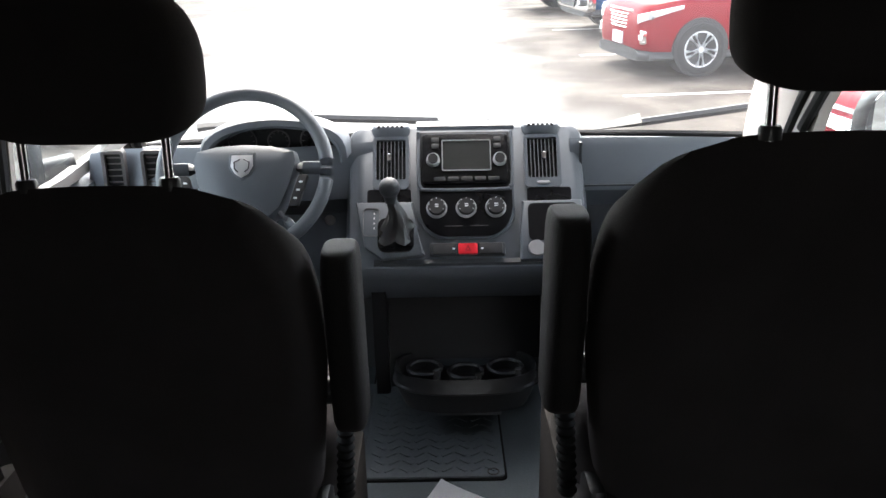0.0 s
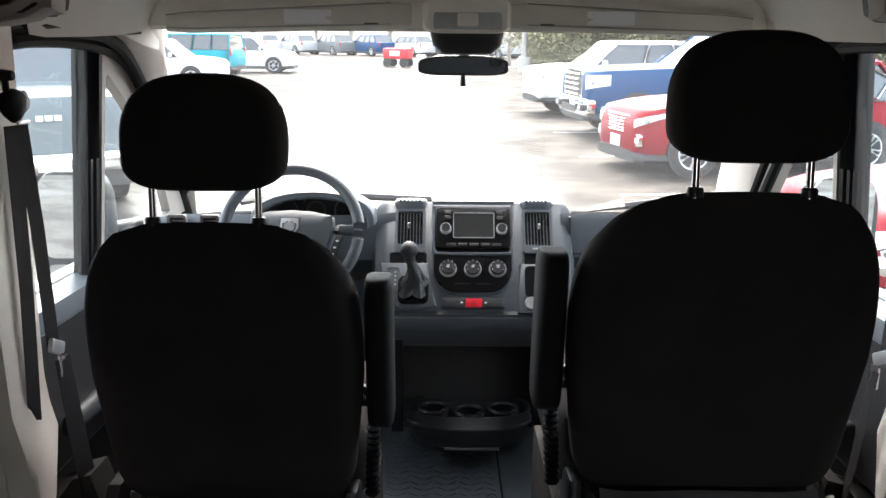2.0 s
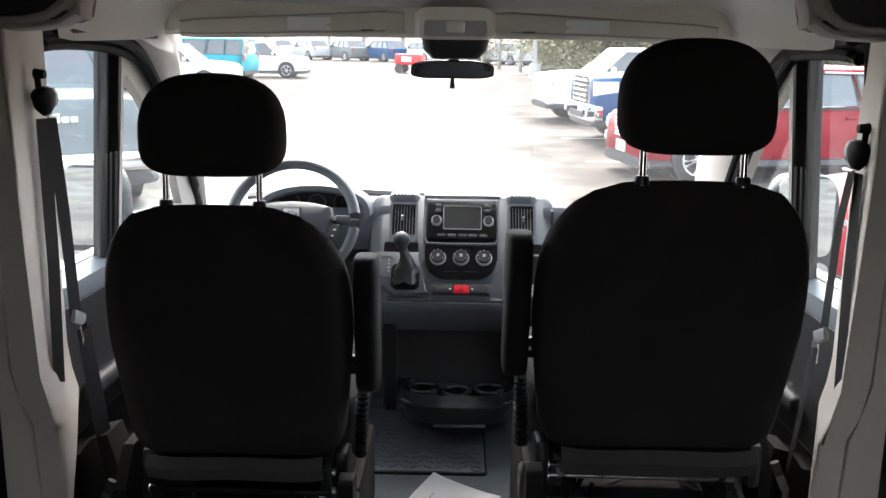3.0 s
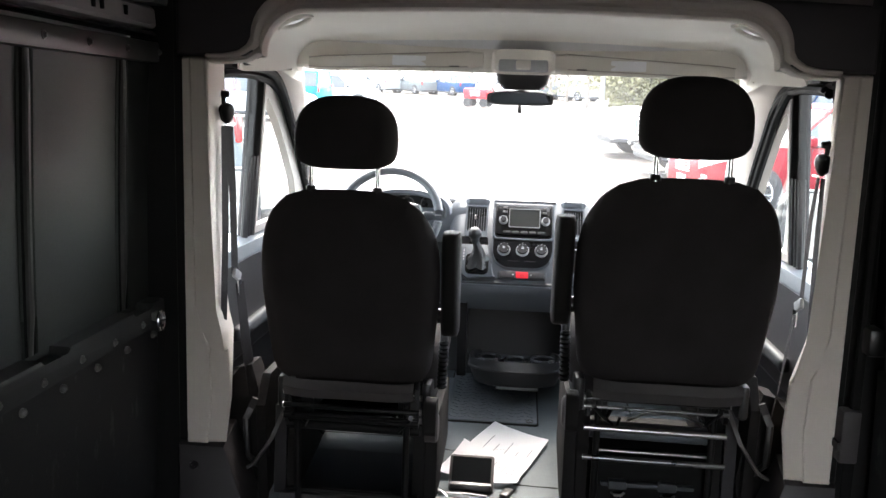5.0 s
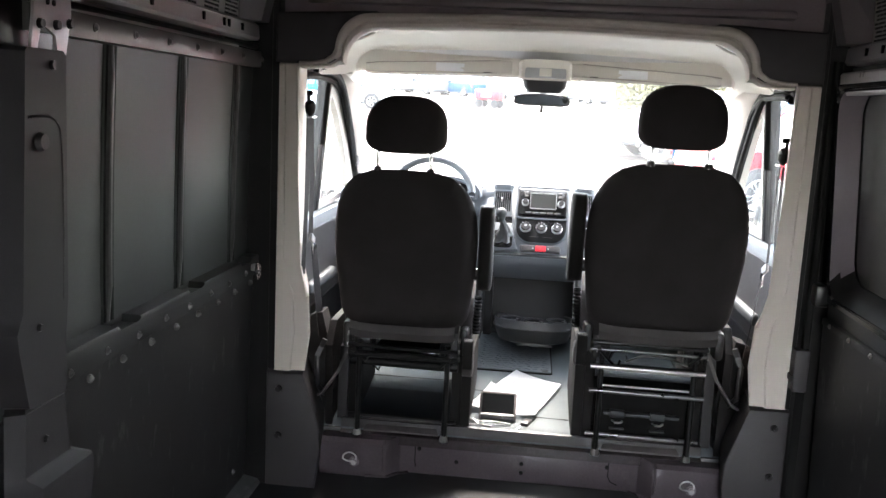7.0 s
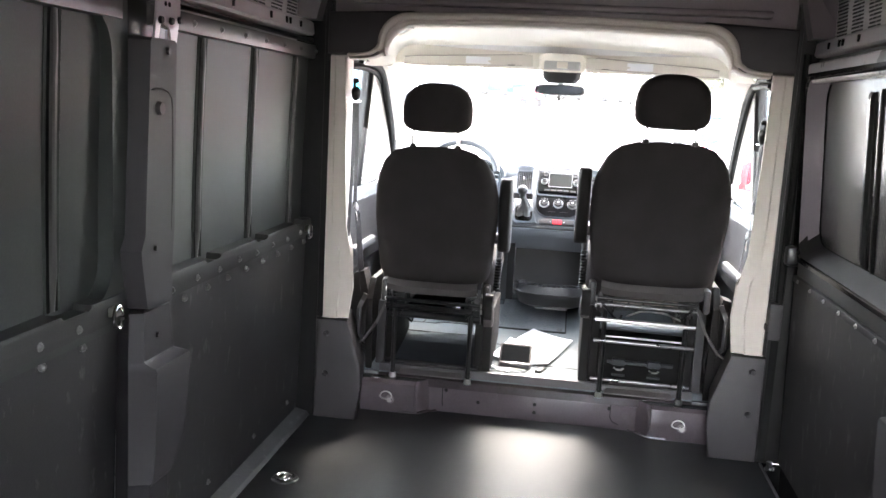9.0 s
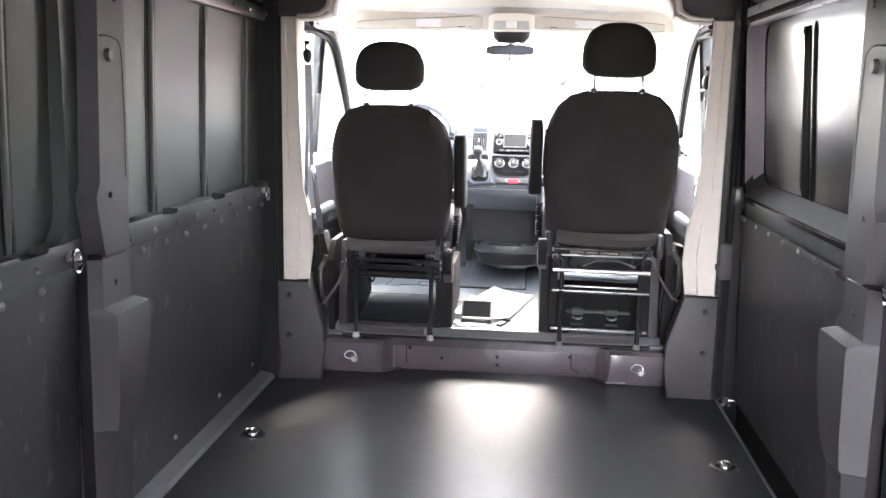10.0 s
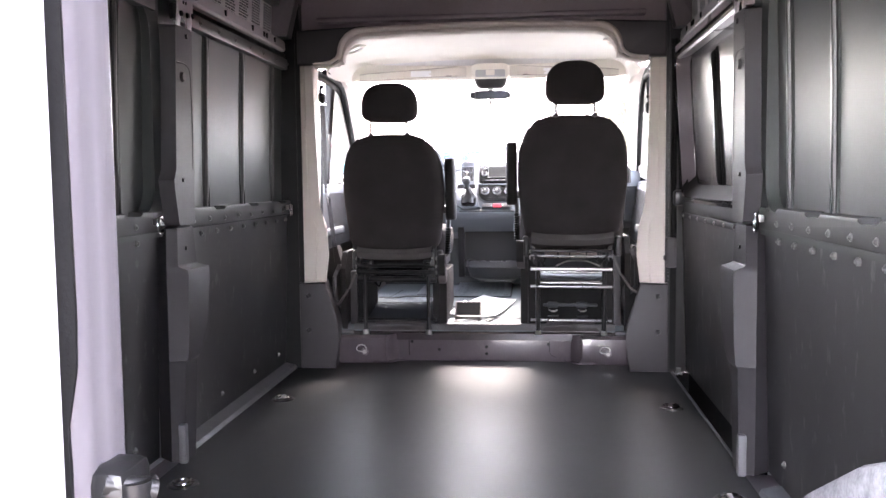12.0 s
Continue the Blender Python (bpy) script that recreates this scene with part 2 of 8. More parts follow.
def loft(bm, rings, closed=True, caps=True):
    rows = [[bm.verts.new(p) for p in r] for r in rings]
    n = len(rows[0])
    for a, b in zip(rows, rows[1:]):
        for i in range(n if closed else n - 1):
            j = (i + 1) % n
            bm.faces.new((a[i], a[j], b[j], b[i]))
    if caps and closed:
        bm.faces.new(rows[0][::-1])
        bm.faces.new(rows[-1])


def frame_of(d):
    d = Vector(d).normalized()
    up = Vector((0, 0, 1)) if abs(d.z) < 0.9 else Vector((0, 1, 0))
    a = d.cross(up).normalized()
    return a, a.cross(d).normalized()


def rod(bm, p0, p1, r0, r1=None, n=12):
    a, b = frame_of(Vector(p1) - Vector(p0))
    r1 = r0 if r1 is None else r1
    loft(bm, [[Vector(p) + r * (math.cos(t) * a + math.sin(t) * b) for t in (2 * math.pi * i / n for i in range(n))] for p, r in ((p0, r0), (p1, r1))])


def tube(bm, pts, r, n=8, closed=False, ry=None):
    """A round (or oval) bar along points."""
    pts = [Vector(p) for p in pts]
    rings = []
    k = len(pts)
    pa = None
    for i, p in enumerate(pts):
        d = (pts[(i + 1) % k] - pts[i - 1]) if closed else (pts[min(i + 1, k - 1)] - pts[max(i - 1, 0)])
        d.normalize()
        if pa is None:
            pa, pb = frame_of(d)
        else:
            pa = (pa - d * pa.dot(d)).normalized()
            pb = d.cross(pa).normalized()
        rings.append([p + r * math.cos(t) * pa + (ry or r) * math.sin(t) * pb for t in (2 * math.pi * j / n for j in range(n))])
    if closed:
        rings.append(rings[0])
        loft(bm, rings, True, False)
        bmesh.ops.remove_doubles(bm, verts=bm.verts, dist=1e-6)
    else:
        loft(bm, rings)


def prism(bm, poly, put, depth, bev=0.0, seg=2):
    """A polygon (u, v) raised from d=0 to d=depth; put(u, v, d) gives the place."""
    b = bmesh.new()
    lo, hi = [b.verts.new((u, v, 0)) for u, v in poly], [b.verts.new((u, v, depth)) for u, v in poly]
    n = len(poly)
    b.faces.new(lo[::-1])
    top = b.faces.new(hi)
    for i in range(n):
        b.faces.new((lo[i], lo[(i + 1) % n], hi[(i + 1) % n], hi[i]))
    if bev:
        bmesh.ops.bevel(b, geom=list(top.edges), offset=bev, segments=seg, profile=0.5, affect="EDGES")
    for v in b.verts:
        v.co = Vector(put(*v.co))
    merge(bm, b)


def rrect(w, h, r, n=5, cx=0.0, cy=0.0):
    """A rectangle with rounded corners."""
    out = []
    for sx, sy, a0 in ((1, 1, 0), (-1, 1, 90), (-1, -1, 180), (1, -1, 270)):
        for i in range(n + 1):
            a = radians(a0 + 90 * i / n)
            out.append((cx + sx * (w / 2 - r) + r * math.cos(a), cy + sy * (h / 2 - r) + r * math.sin(a)))
    return out


def ring_prism(bm, outer, inner, put, depth):
    """A flat frame between two outlines of equal point count."""
    n = len(outer)
    q = [[bm.verts.new(put(u, v, d)) for u, v in pl] for pl in (outer, inner) for d in (0, depth)]
    ol, oh, il, ih = q
    for i in range(n):
        j = (i + 1) % n
        bm.faces.new((oh[i], oh[j], ih[j], ih[i]))
        bm.faces.new((ol[i], il[i], il[j], ol[j]))
        bm.faces.new((ol[i], ol[j], oh[j], oh[i]))
        bm.faces.new((il[i], ih[i], ih[j], il[j]))


def curve_through(pts, n=4):
    """A smooth run of points through the given ones."""
    out = []
    for i in range(len(pts) - 1):
        p0, p1, p2, p3 = pts[max(0, i - 1)], pts[i], pts[i + 1], pts[min(len(pts) - 1, i + 2)]
        for k in range(n):
            f = k / n
            out.append(tuple(0.5 * (2 * b + (c - a) * f + (2 * a - 5 * b + 4 * c - d) * f * f + (3 * b - a - 3 * c + d) * f ** 3) for a, b, c, d in zip(p0, p1, p2, p3)))
    return out + [pts[-1]]


def side(x, sgn=1):
    """Puts (y, z, depth) on a side wall at x, with depth towards the middle."""
    return lambda u, v, d: (x - math.copysign(d, x), u, v)


def facing(y):
    """Puts (x, z, depth) on a cross wall at y, with depth towards the rear."""
    return lambda u, v, d: (u, y - d, v)


def bolt(parent, p, nrm, r=0.011, material=None, name="bolt"):
    bm = BM()
    p, nrm = Vector(p), Vector(nrm)
    rod(bm, p - nrm * 0.004, p + nrm * 0.003, r * 1.25, n=10)
    rod(bm, p + nrm * 0.003, p + nrm * 0.009, r, r * 0.55, n=10)
    return part(name, bm, material or STEELBLACK, parent)


def repeat(name, mesh_ob_data, parent, places, turn=None):
    """Alike pieces on one mesh, each an object of its own."""
    org = ORIGIN.get(parent.name, Vector())
    for p in places:
        o = new(name, mesh_ob_data)
        o.parent = parent
        o.location = Vector(p) - org
        if turn:
            o.rotation_euler = turn


def stud_mesh(name, axis, r=0.011, h=0.009, material=None):
    bm = BM()
    a = Vector(axis)
    rod(bm, -a * 0.004, a * h * 0.35, r * 1.3, n=10)
    rod(bm, a * h * 0.35, a * h, r, r * 0.5, n=10)
    bmesh.ops.recalc_face_normals(bm, faces=bm.faces)
    me = bpy.data.meshes.new(name)
    bm.to_mesh(me)
    bm.free()
    me.materials.append(material or STEELBLACK)
    return me


# ---------------------------------------------------------------- van shell
FRONT, REAR = 0.08, -3.92           # the cargo floor's ends
ROOF = 1.90

bm = BM()
span(bm, (-0.905, REAR, -0.03), (0.90, FRONT, 0.0))
floor = setting("floor", bm, FLOOR, "black moulded cargo floor liner with a dull sheen", "floor", flat=True)
bm = BM()
span(bm, (-1.03, REAR, -0.12), (0.895, 0.10, -0.035))
span(bm, (0.895, REAR, -0.12), (1.03, -1.47, -0.035))
span(bm, (0.895, -0.13, -0.12), (1.03, 0.10, -0.035))
setting("floor_pan", bm, GREYMETAL, "painted steel floor pan under the liner", "floor", flat=True)

# left sill strip beside the floor
for y0, y1 in ((-1.46, 0.02), (-2.9, -1.74)):
    bm = BM()
    prism(bm, [(-0.907, 0.002), (-0.915, 0.014), (-0.985, 0.030), (-0.99, -0.03), (-0.907, -0.03)], lambda u, v, d, y0=y0: (u, y0 + d, v), y1 - y0)
    setting("trim", bm, SILL, "grey metal sill strip along the floor", "trim", flat=True)
for y0, y1 in ((-2.9, -1.74),):
    bm = BM()
    prism(bm, [(0.902, 0.002), (0.91, 0.014), (0.985, 0.030), (0.99, -0.03), (0.902, -0.03)], lambda u, v, d, y0=y0: (u, y0 + d, v), y1 - y0)
    setting("trim", bm, SILL, "grey metal sill strip along the floor", "trim", flat=True)
# the floor's bright right edge and the sliding door's step well
bm = BM()
span(bm, (0.900, -1.47, -0.02), (0.908, -0.14, 0.006))
setting("trim", bm, SILL, "thin pale edge strip of the floor", "trim", flat=True)
bm = BM()
span(bm, (0.897, -1.468, -0.32), (1.0, -0.132, -0.29))
span(bm, (0.897, -1.468, -0.29), (0.902, -0.132, -0.125))
span(bm, (0.897, -0.134, -0.32), (1.0, -0.124, 0.0))
setting("trim", bm, RUBBER, "black step well beside the sliding door", "trim", flat=True)


def shell_side(s):
    """Outer skin of the cargo space on one side."""
    bm = BM()
    prism(bm, [(-3.95, -0.15), (-3.95, ROOF), (0.06, ROOF), (0.06, -0.15)], lambda u, v, d: (s * (1.05 - d), u, v), 0.035)
    return bm


wall_left = setting("wall_left", shell_side(-1), VANWHITE, "van side wall with black liner panels and pressed ribs", "wall", flat=True)
wall_right = setting("wall_right", shell_side(1), VANWHITE, "van side wall with black liner panels and pressed ribs", "wall", flat=True)


def rail_poly(y0, y1, z0, z1, ribs):
    """The lower rail's face: its top edge steps down at each rib."""
    top = [(y1, z1)]
    for r in sorted(ribs, reverse=True):
        top += [(r + 0.075, z1), (r + 0.07, z1 - 0.018), (r - 0.03, z1 - 0.018), (r - 0.035, z1)] if y0 < r - 0.04 else []
    return [(y0, z0), (y1, z0)] + top + [(y0, z1)]


def rib(parent, s, x, y, z0, z1):
    """A narrow pressed rib on a black strip that paints a shadow line; both follow the panel's curve."""
    def bow(z):
        return 0.972 - 0.018 * ((z - 0.80) / 0.70) ** 2
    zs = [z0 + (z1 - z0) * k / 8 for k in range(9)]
    # raised black strip: the shadow beside the rib, put in as colour
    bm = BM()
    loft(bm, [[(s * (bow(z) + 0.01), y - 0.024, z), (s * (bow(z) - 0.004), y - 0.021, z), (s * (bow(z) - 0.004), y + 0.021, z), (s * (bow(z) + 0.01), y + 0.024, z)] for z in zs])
    part("groove_shade", bm, RUBBER, parent)
    bm = BM()
    rings = []
    for z, k in [(z0, 0.3)] + [(z, 1.0) for z in zs[1:-1]] + [(z1, 0.6)]:
        b, h = bow(z) - 0.003, 0.011 * k
        rings.append([(s * (b + 0.005), y - 0.010, z), (s * (b - h * 0.7), y - 0.008, z), (s * (b - h), y - 0.004, z), (s * (b - h), y + 0.004, z), (s * (b - h * 0.7), y + 0.008, z), (s * (b + 0.005), y + 0.010, z)])
    loft(bm, rings)
    part("rib", bm, RIBGREY, parent)
    for q in (-1, 1):                # rolled panel edges beside the groove
        bm = BM()
        tube(bm, [(s * (bow(z) - 0.001), y + q * 0.025, z) for z in zs], 0.0055, 6)
        part("panel_edge", bm, PRESSED, parent)


def wall_bay(parent, s, y0, y1, ribs, upper=True):
    """Liner sheet, rail, pressed upper panel, top rail and studs of one bay."""
    # lower liner sheet, leaning out a little towards the floor
    bm = BM()
    loft(bm, [[(s * 0.965, y0, 0.02), (s * 0.965, y1, 0.02), (s * 1.0, y1, 0.02), (s * 1.0, y0, 0.02)], [(s * 0.942, y0, 0.758), (s * 0.942, y1, 0.758), (s * 1.0, y1, 0.758), (s * 1.0, y0, 0.758)]])
    part("lower_panel", bm, PANEL, parent)
    # black line painting the gap shadow between sheet and rail
    bm = BM()
    span(bm, (s * 0.939, y0, 0.7575), (s * 0.99, y1, 0.7625))
    part("joint_shade", bm, RUBBER, parent)
    # rail
    bm = BM()
    prism(bm, rail_poly(y0, y1, 0.762, 0.828, ribs), lambda u, v, d: (s * (0.985 - d), u, v), 0.062, 0.006)
    part("rail", bm, RAILPAINT, parent)
    # upper panel, bowed between the ribs
    cuts = sorted([y0] + list(ribs) + [y1])
    for a, b in zip(cuts, cuts[1:]):
        bm = BM()
        nz, ny = 6, 6
        rows = []
        for i in range(nz + 1):
            z = 0.80 + (1.50 - 0.80) * i / nz
            rows.append([(s * (0.972 - 0.005 * math.sin(math.pi * j / ny) - 0.018 * (i / nz) ** 2), a + (b - a) * j / ny, z) for j in range(ny + 1)])
        loft(bm, rows, closed=False, caps=False)
        part("panel", bm, PRESSED, parent)
    for y in ribs:
        rib(parent, s, 0.965, y, 0.826, 1.462)
    # top rail and roll above it
    bm = BM()
    prism(bm, [(y0, 1.455), (y1, 1.455), (y1, 1.507), (y0, 1.507)], lambda u, v, d: (s * (0.985 - d), u, v), 0.062, 0.006)
    part("top_rail", bm, RIBGREY, parent)
    bm = BM()
    tube(bm, [(s * 0.945, y0, 1.524), (s * 0.945, y1, 1.524)], 0.014, 10)
    part("roll", bm, STEELBLACK, parent)


studs = {s: stud_mesh("bolt", (-s, 0, 0), 0.0075, 0.008, STUD) for s in (-1, 1)}
RIBS_L = (-1.105, -0.695, -0.270)
wall_bay(wall_left, -1, -1.47, -0.02, RIBS_L)
wall_bay(wall_left, -1, -2.75, -1.60, (-1.825, -2.19, -2.53))
wall_bay(wall_right, 1, -2.75, -1.60, (-1.755, -2.115, -2.47))
repeat("bolt", studs[-1], wall_left, [(-0.923, -0.10 - 0.157 * k, 0.782 + 0.004 * (k % 2)) for k in range(9)])
repeat("bolt", studs[-1], wall_left, [(-0.938, -0.16 - 0.155 * k, 0.735) for k in range(8)])
repeat("bolt", studs[-1], wall_left, [(-0.923, -0.12 - 0.185 * k, 1.482) for k in range(7)])
for s, w in ((-1, wall_left), (1, wall_right)):
    repeat("bolt", studs[s], w, [(s * 0.923, -1.80 - 0.14 * k, 0.785) for k in range(7)])
    repeat("bolt", studs[s], w, [(s * 0.938, -1.76 - 0.15 * k, 0.733) for k in range(6)])
    repeat("bolt", studs[s], w, [(s * 0.96, -1.78 - 0.4 * k, 0.10 + 0.01 * k) for k in range(3)])
repeat("bolt", studs[-1], wall_left, [(-0.962, y, 0.09) for y in (-0.25, -0.62, -1.02)])

# pale edge strip at the front of the left liner
bm = BM()
span(bm, (-0.962, -0.035, 0.04), (-0.93, -0.008, 0.75), 0.003)
part("edge_strip", bm, SILL, wall_left)

# rounded upper frame of the second bay
for s, w in ((-1, wall_left), (1, wall_right)):
    bm = BM()
    out = [(-2.80, 1.56), (-2.80, 0.80), (-1.58, 0.80), (-1.58, 1.56)]
    outer, inner = [], rrect(1.10, 0.66, 0.10, 5, -2.19, 1.145)
    for u, v in inner:
        a, b = u + 2.19, v - 1.145
        k = max(abs(a) / 0.62, abs(b) / 0.40)
        outer.append((-2.19 + a / k, 1.145 + b / k))
    ring_prism(bm, outer, inner, lambda u, v, d: (s * (0.975 - d), u, v), 0.045)
    part("panel_frame", bm, PRESSED, w, "dark pressed frame with rounded corners")
    # rear closing panels
    bm = BM()
    span(bm, (s * 0.965, -3.93, 0.0), (s * 1.0, -2.75, 1.56))
    part("rear_panel", bm, PANEL, w)

# upper body: rail, foil-backed openings, cant rail
rnd = random.Random(31)
for s, w in ((-1, wall_left), (1, wall_right)):
    bm = BM()
    prism(bm, [(0.985, 1.540), (0.937, 1.542), (0.930, 1.550), (0.934, 1.590), (0.945, 1.598), (0.985, 1.598)], lambda u, v, d: (s * u, -3.93 + d, v), 3.95)
    part("cant_rail", bm, CANT, w)
    bm = BM()
    for y in (-0.30, -0.42, -0.46, -0.62, -0.95, -1.25, -1.80, -1.95, -2.3):
        span(bm, (s * 0.926, y, 1.560), (s * 0.940, y + 0.010, 1.582))
    part("slots", bm, RUBBER, w)
    bm = BM()
    span(bm, (s * 0.965, -3.93, 1.58), (s * 1.0, 0.03, 1.90))
    foil = part("upper_panel", bm, FOIL, w, "silvery printed foil in the body openings")
    for col in range(13):               # columns of small print that cannot be read
        bm = BM()
        yc = -0.30 - 0.165 * col
        for row in range(11):
            z, a = 1.604 + 0.012 * row, yc - 0.055
            while a < yc + 0.045:
                ln = rnd.uniform(0.008, 0.030)
                span(bm, (s * 0.9632, a + 0.002 * row, z), (s * 0.9660, min(a + ln, yc + 0.055) + 0.002 * row, z + 0.006))
                a += ln + rnd.uniform(0.003, 0.012)
        part("print", bm, PRINT, foil, flat=True)
    for y in (-0.10, -1.55, -2.8):
        bm = BM()
        loft(bm, [[(s * 0.90, y - 0.10, 1.60), (s * 0.90, y + 0.10, 1.60), (s * 0.99, y + 0.14, 1.60), (s * 0.99, y - 0.14, 1.60)], [(s * 0.84, y - 0.07, 1.86), (s * 0.84, y + 0.07, 1.86), (s * 0.99, y + 0.10, 1.86), (s * 0.99, y - 0.10, 1.86)]])
        part("roof_bracket", bm, GREYMETAL, w)
    bm = BM()
    span(bm, (s * 0.93, -3.93, 1.74), (s * 0.99, 0.03, 1.88), 0.01)
    part("upper_rail", bm, PRESSED, w)

# roof with cross bows
bm = BM()
span(bm, (-1.04, -3.95, ROOF), (1.04, 0.05, ROOF + 0.04))
for y in (-0.75, -1.55, -2.35, -3.15):
    span(bm, (-0.95, y - 0.04, ROOF - 0.04), (0.95, y + 0.04, ROOF))
setting("ceiling", bm, PRESSED, "dark bare metal van roof with cross bows", "ceiling", flat=True)
bm = BM()
span(bm, (-1.05, -3.97, ROOF + 0.04), (1.05, 0.6, ROOF + 0.06))
setting("roof", bm, VANWHITE, "white van roof skin", "roof", flat=True)

# header beam over the cab opening
bm = BM()
prism(bm, [(-0.90, 1.640), (0.90, 1.640), (0.90, 1.90), (-0.90, 1.90)], facing(0.02), 0.09, 0.01)
span(bm, (-0.78, -0.115, 1.675), (0.78, -0.06, 1.70), 0.01)
setting("wall_front", bm, HEADERPAINT, "dark painted header beam over the cab opening", "wall")

# tall rear of the left side of the front bulkhead corners
for s in (-1, 1):
    bm = BM()
    span(bm, (s * 0.885, -0.12, 0.0), (s * 1.0, 0.04, 1.90))
    span(bm, (s * (0.861 if s < 0 else 0.870), -0.118, 0.425), (s * 0.90, 0.04, 1.90))
    span(bm, (s * 0.80, -0.02, 1.485), (s * 0.90, 0.06, 1.90))
    setting("trim", bm, STEELBLACK, "black steel door pillar behind the trim", "trim", flat=True)

# ---------------------------------------------------------------- B-pillar and header trim
for s in (-1, 1):
    bm = BM()
    xo = 0.860 if s < 0 else 0.869
    poly = [(s * x, z) for x, z in ((xo, 1.475), (0.792, 1.475), (0.788, 0.80), (0.775, 0.745), (0.742, 0.695), (0.733, 0.56), (0.750, 0.425), (xo, 0.42))]
    prism(bm, poly, lambda u, v, d: (u + s * ((0.034 if s < 0 else 0.066) + 0.05 * max(0.0, min(1.0, (0.76 - v) / 0.12))) * (1 - d / 0.225), 0.10 - d, v), 0.225, 0.012, 3)
    pil = setting("trim", bm, WHITETRIM, "pale beige plastic pillar trim beside the cab seat", "pillar trim")
    # raised outer plate
    bm = BM()
    plate = [(s * x, z) for x, z in ((xo - 0.001, 1.470), (0.838, 1.470), (0.832, 0.820), (0.820, 0.750), (0.796, 0.702), (0.790, 0.560), (0.802, 0.424), (xo - 0.001, 0.424))]
    prism(bm, plate, lambda u, v, d: (u, -0.122 - d, v), 0.011, 0.005, 3)
    part("outer_plate", bm, WHITETRIM, pil, flat=True)
    bm = BM()
    poly = [(s * x, z) for x, z in ((0.884, 0.418), (0.755, 0.418), (0.690, 0.22), (0.690, 0.14), (0.705, 0.0), (0.884, 0.0))]
    prism(bm, poly, lambda u, v, d: (u + s * 0.036 * (1 - d / 0.215), 0.08 - d, v), 0.215, 0.008, 2)
    low = setting("trim", bm, DARKTRIM, "dark grey plastic lower pillar cover", "pillar trim")
    for z in (0.36, 0.19):
        bm = BM()
        rod(bm, (s * 0.84, -0.134, z), (s * 0.84, -0.142, z), 0.013, 0.011)
        rod(bm, (s * 0.84, -0.140, z), (s * 0.84, -0.146, z), 0.006, 0.005)
        part("bolt", bm, STEELBLACK, low)
    # added black shape in place of the shadowed trim between seat and pillar
    bm = BM()
    poly = [(s * x, z) for x, z in ((0.748, 0.585), (0.785, 0.575), (0.815, 0.535), (0.870, 0.530), (0.870, 0.150), (0.765, 0.150), (0.740, 0.200), (0.708, 0.245), (0.690, 0.315), (0.704, 0.420), (0.728, 0.505))]
    prism(bm, poly, lambda u, v, d: (u, 0.102 + d, v), 0.10, 0.012, 3)
    setting("trim", bm, SOFTBLACK, "black filler shape for the shaded pillar return and sill beside the seat", "belt housing")
    # header corner pad
    bm = BM()
    arc = [(s * (0.555 + 0.105 * math.sin(radians(a))), 1.527 + 0.112 * math.cos(radians(a))) for a in range(0, 91, 15)]
    poly = [(s * 0.868, 1.476), (s * 0.868, 1.635)] + [(s * 0.54, 1.65)] + arc[1:] + [(s * 0.668, 1.49), (s * 0.69, 1.478)]
    prism(bm, poly, lambda u, v, d: (u, -0.02 - d, v), 0.13, 0.012, 3)
    setting("trim", bm, DARKTRIM, "dark grey plastic header corner pad", "header trim")

# headliner: open arch swept from the cargo header to the windscreen
def arch(y, w, zt, zs, r, n=8):
    """One cross section: a flat arch whose feet flare out to the belt pillars."""
    out = max(0.0, 0.785 - w)
    foot = [(-w - out * k, y, zs + dz) for k, dz in ((1.0, 0.0), (0.6, 0.002), (0.28, 0.010), (0.08, 0.026))]
    pts = list(foot)
    for i in range(n + 1):
        a = radians(90 * i / n)
        pts.append((-w + r - r * math.cos(a), y, zt - r + r * math.sin(a)))
    for i in range(1, 8):
        x = -w + r + (2 * w - 2 * r) * i / 8
        pts.append((x, y, zt + 0.012 * math.sin(math.pi * i / 8)))
    for i in range(n + 1):
        a = radians(90 - 90 * i / n)
        pts.append((w - r + r * math.cos(a), y, zt - r + r * math.sin(a)))
    return pts + [(-x, y, z) for x, y, z in reversed(foot)]


bm = BM()
loft(bm, [arch(-0.140, 0.672, 1.642, 1.482, 0.115), arch(-0.156, 0.669, 1.641, 1.481, 0.115), arch(-0.162, 0.664, 1.636, 1.478, 0.115), arch(-0.162, 0.658, 1.628, 1.474, 0.115), arch(-0.154, 0.654, 1.622, 1.471, 0.115), arch(-0.136, 0.652, 1.620, 1.470, 0.115), arch(-0.136, 0.651, 1.616, 1.468, 0.115), arch(-0.142, 0.648, 1.610, 1.465, 0.115), arch(-0.140, 0.644, 1.600, 1.461, 0.115), arch(-0.128, 0.642, 1.595, 1.459, 0.115), arch(-0.09, 0.644, 1.594, 1.458, 0.115)], closed=False, caps=False)
setting("trim", bm, WHITETRIM, "pale rounded headliner edge over the cab opening", "headliner", angle=50)
bm = BM()
loft(bm, [arch(-0.09, 0.644, 1.594, 1.458, 0.115), arch(-0.07, 0.690, 1.606, 1.462, 0.13), arch(-0.03, 0.735, 1.616, 1.468, 0.15), arch(0.05, 0.77, 1.622, 1.480, 0.17), arch(0.15, 0.785, 1.625, 1.478, 0.175), arch(0.40, 0.80, 1.620, 1.476, 0.16), arch(0.55, 0.795, 1.608, 1.475, 0.14), arch(0.68, 0.785, 1.592, 1.45, 0.11), arch(0.80, 0.78, 1.575, 1.44, 0.08)], closed=False, caps=False)
setting("ceiling", bm, HEADLINER, "pale beige moulded cab headliner", "headliner")
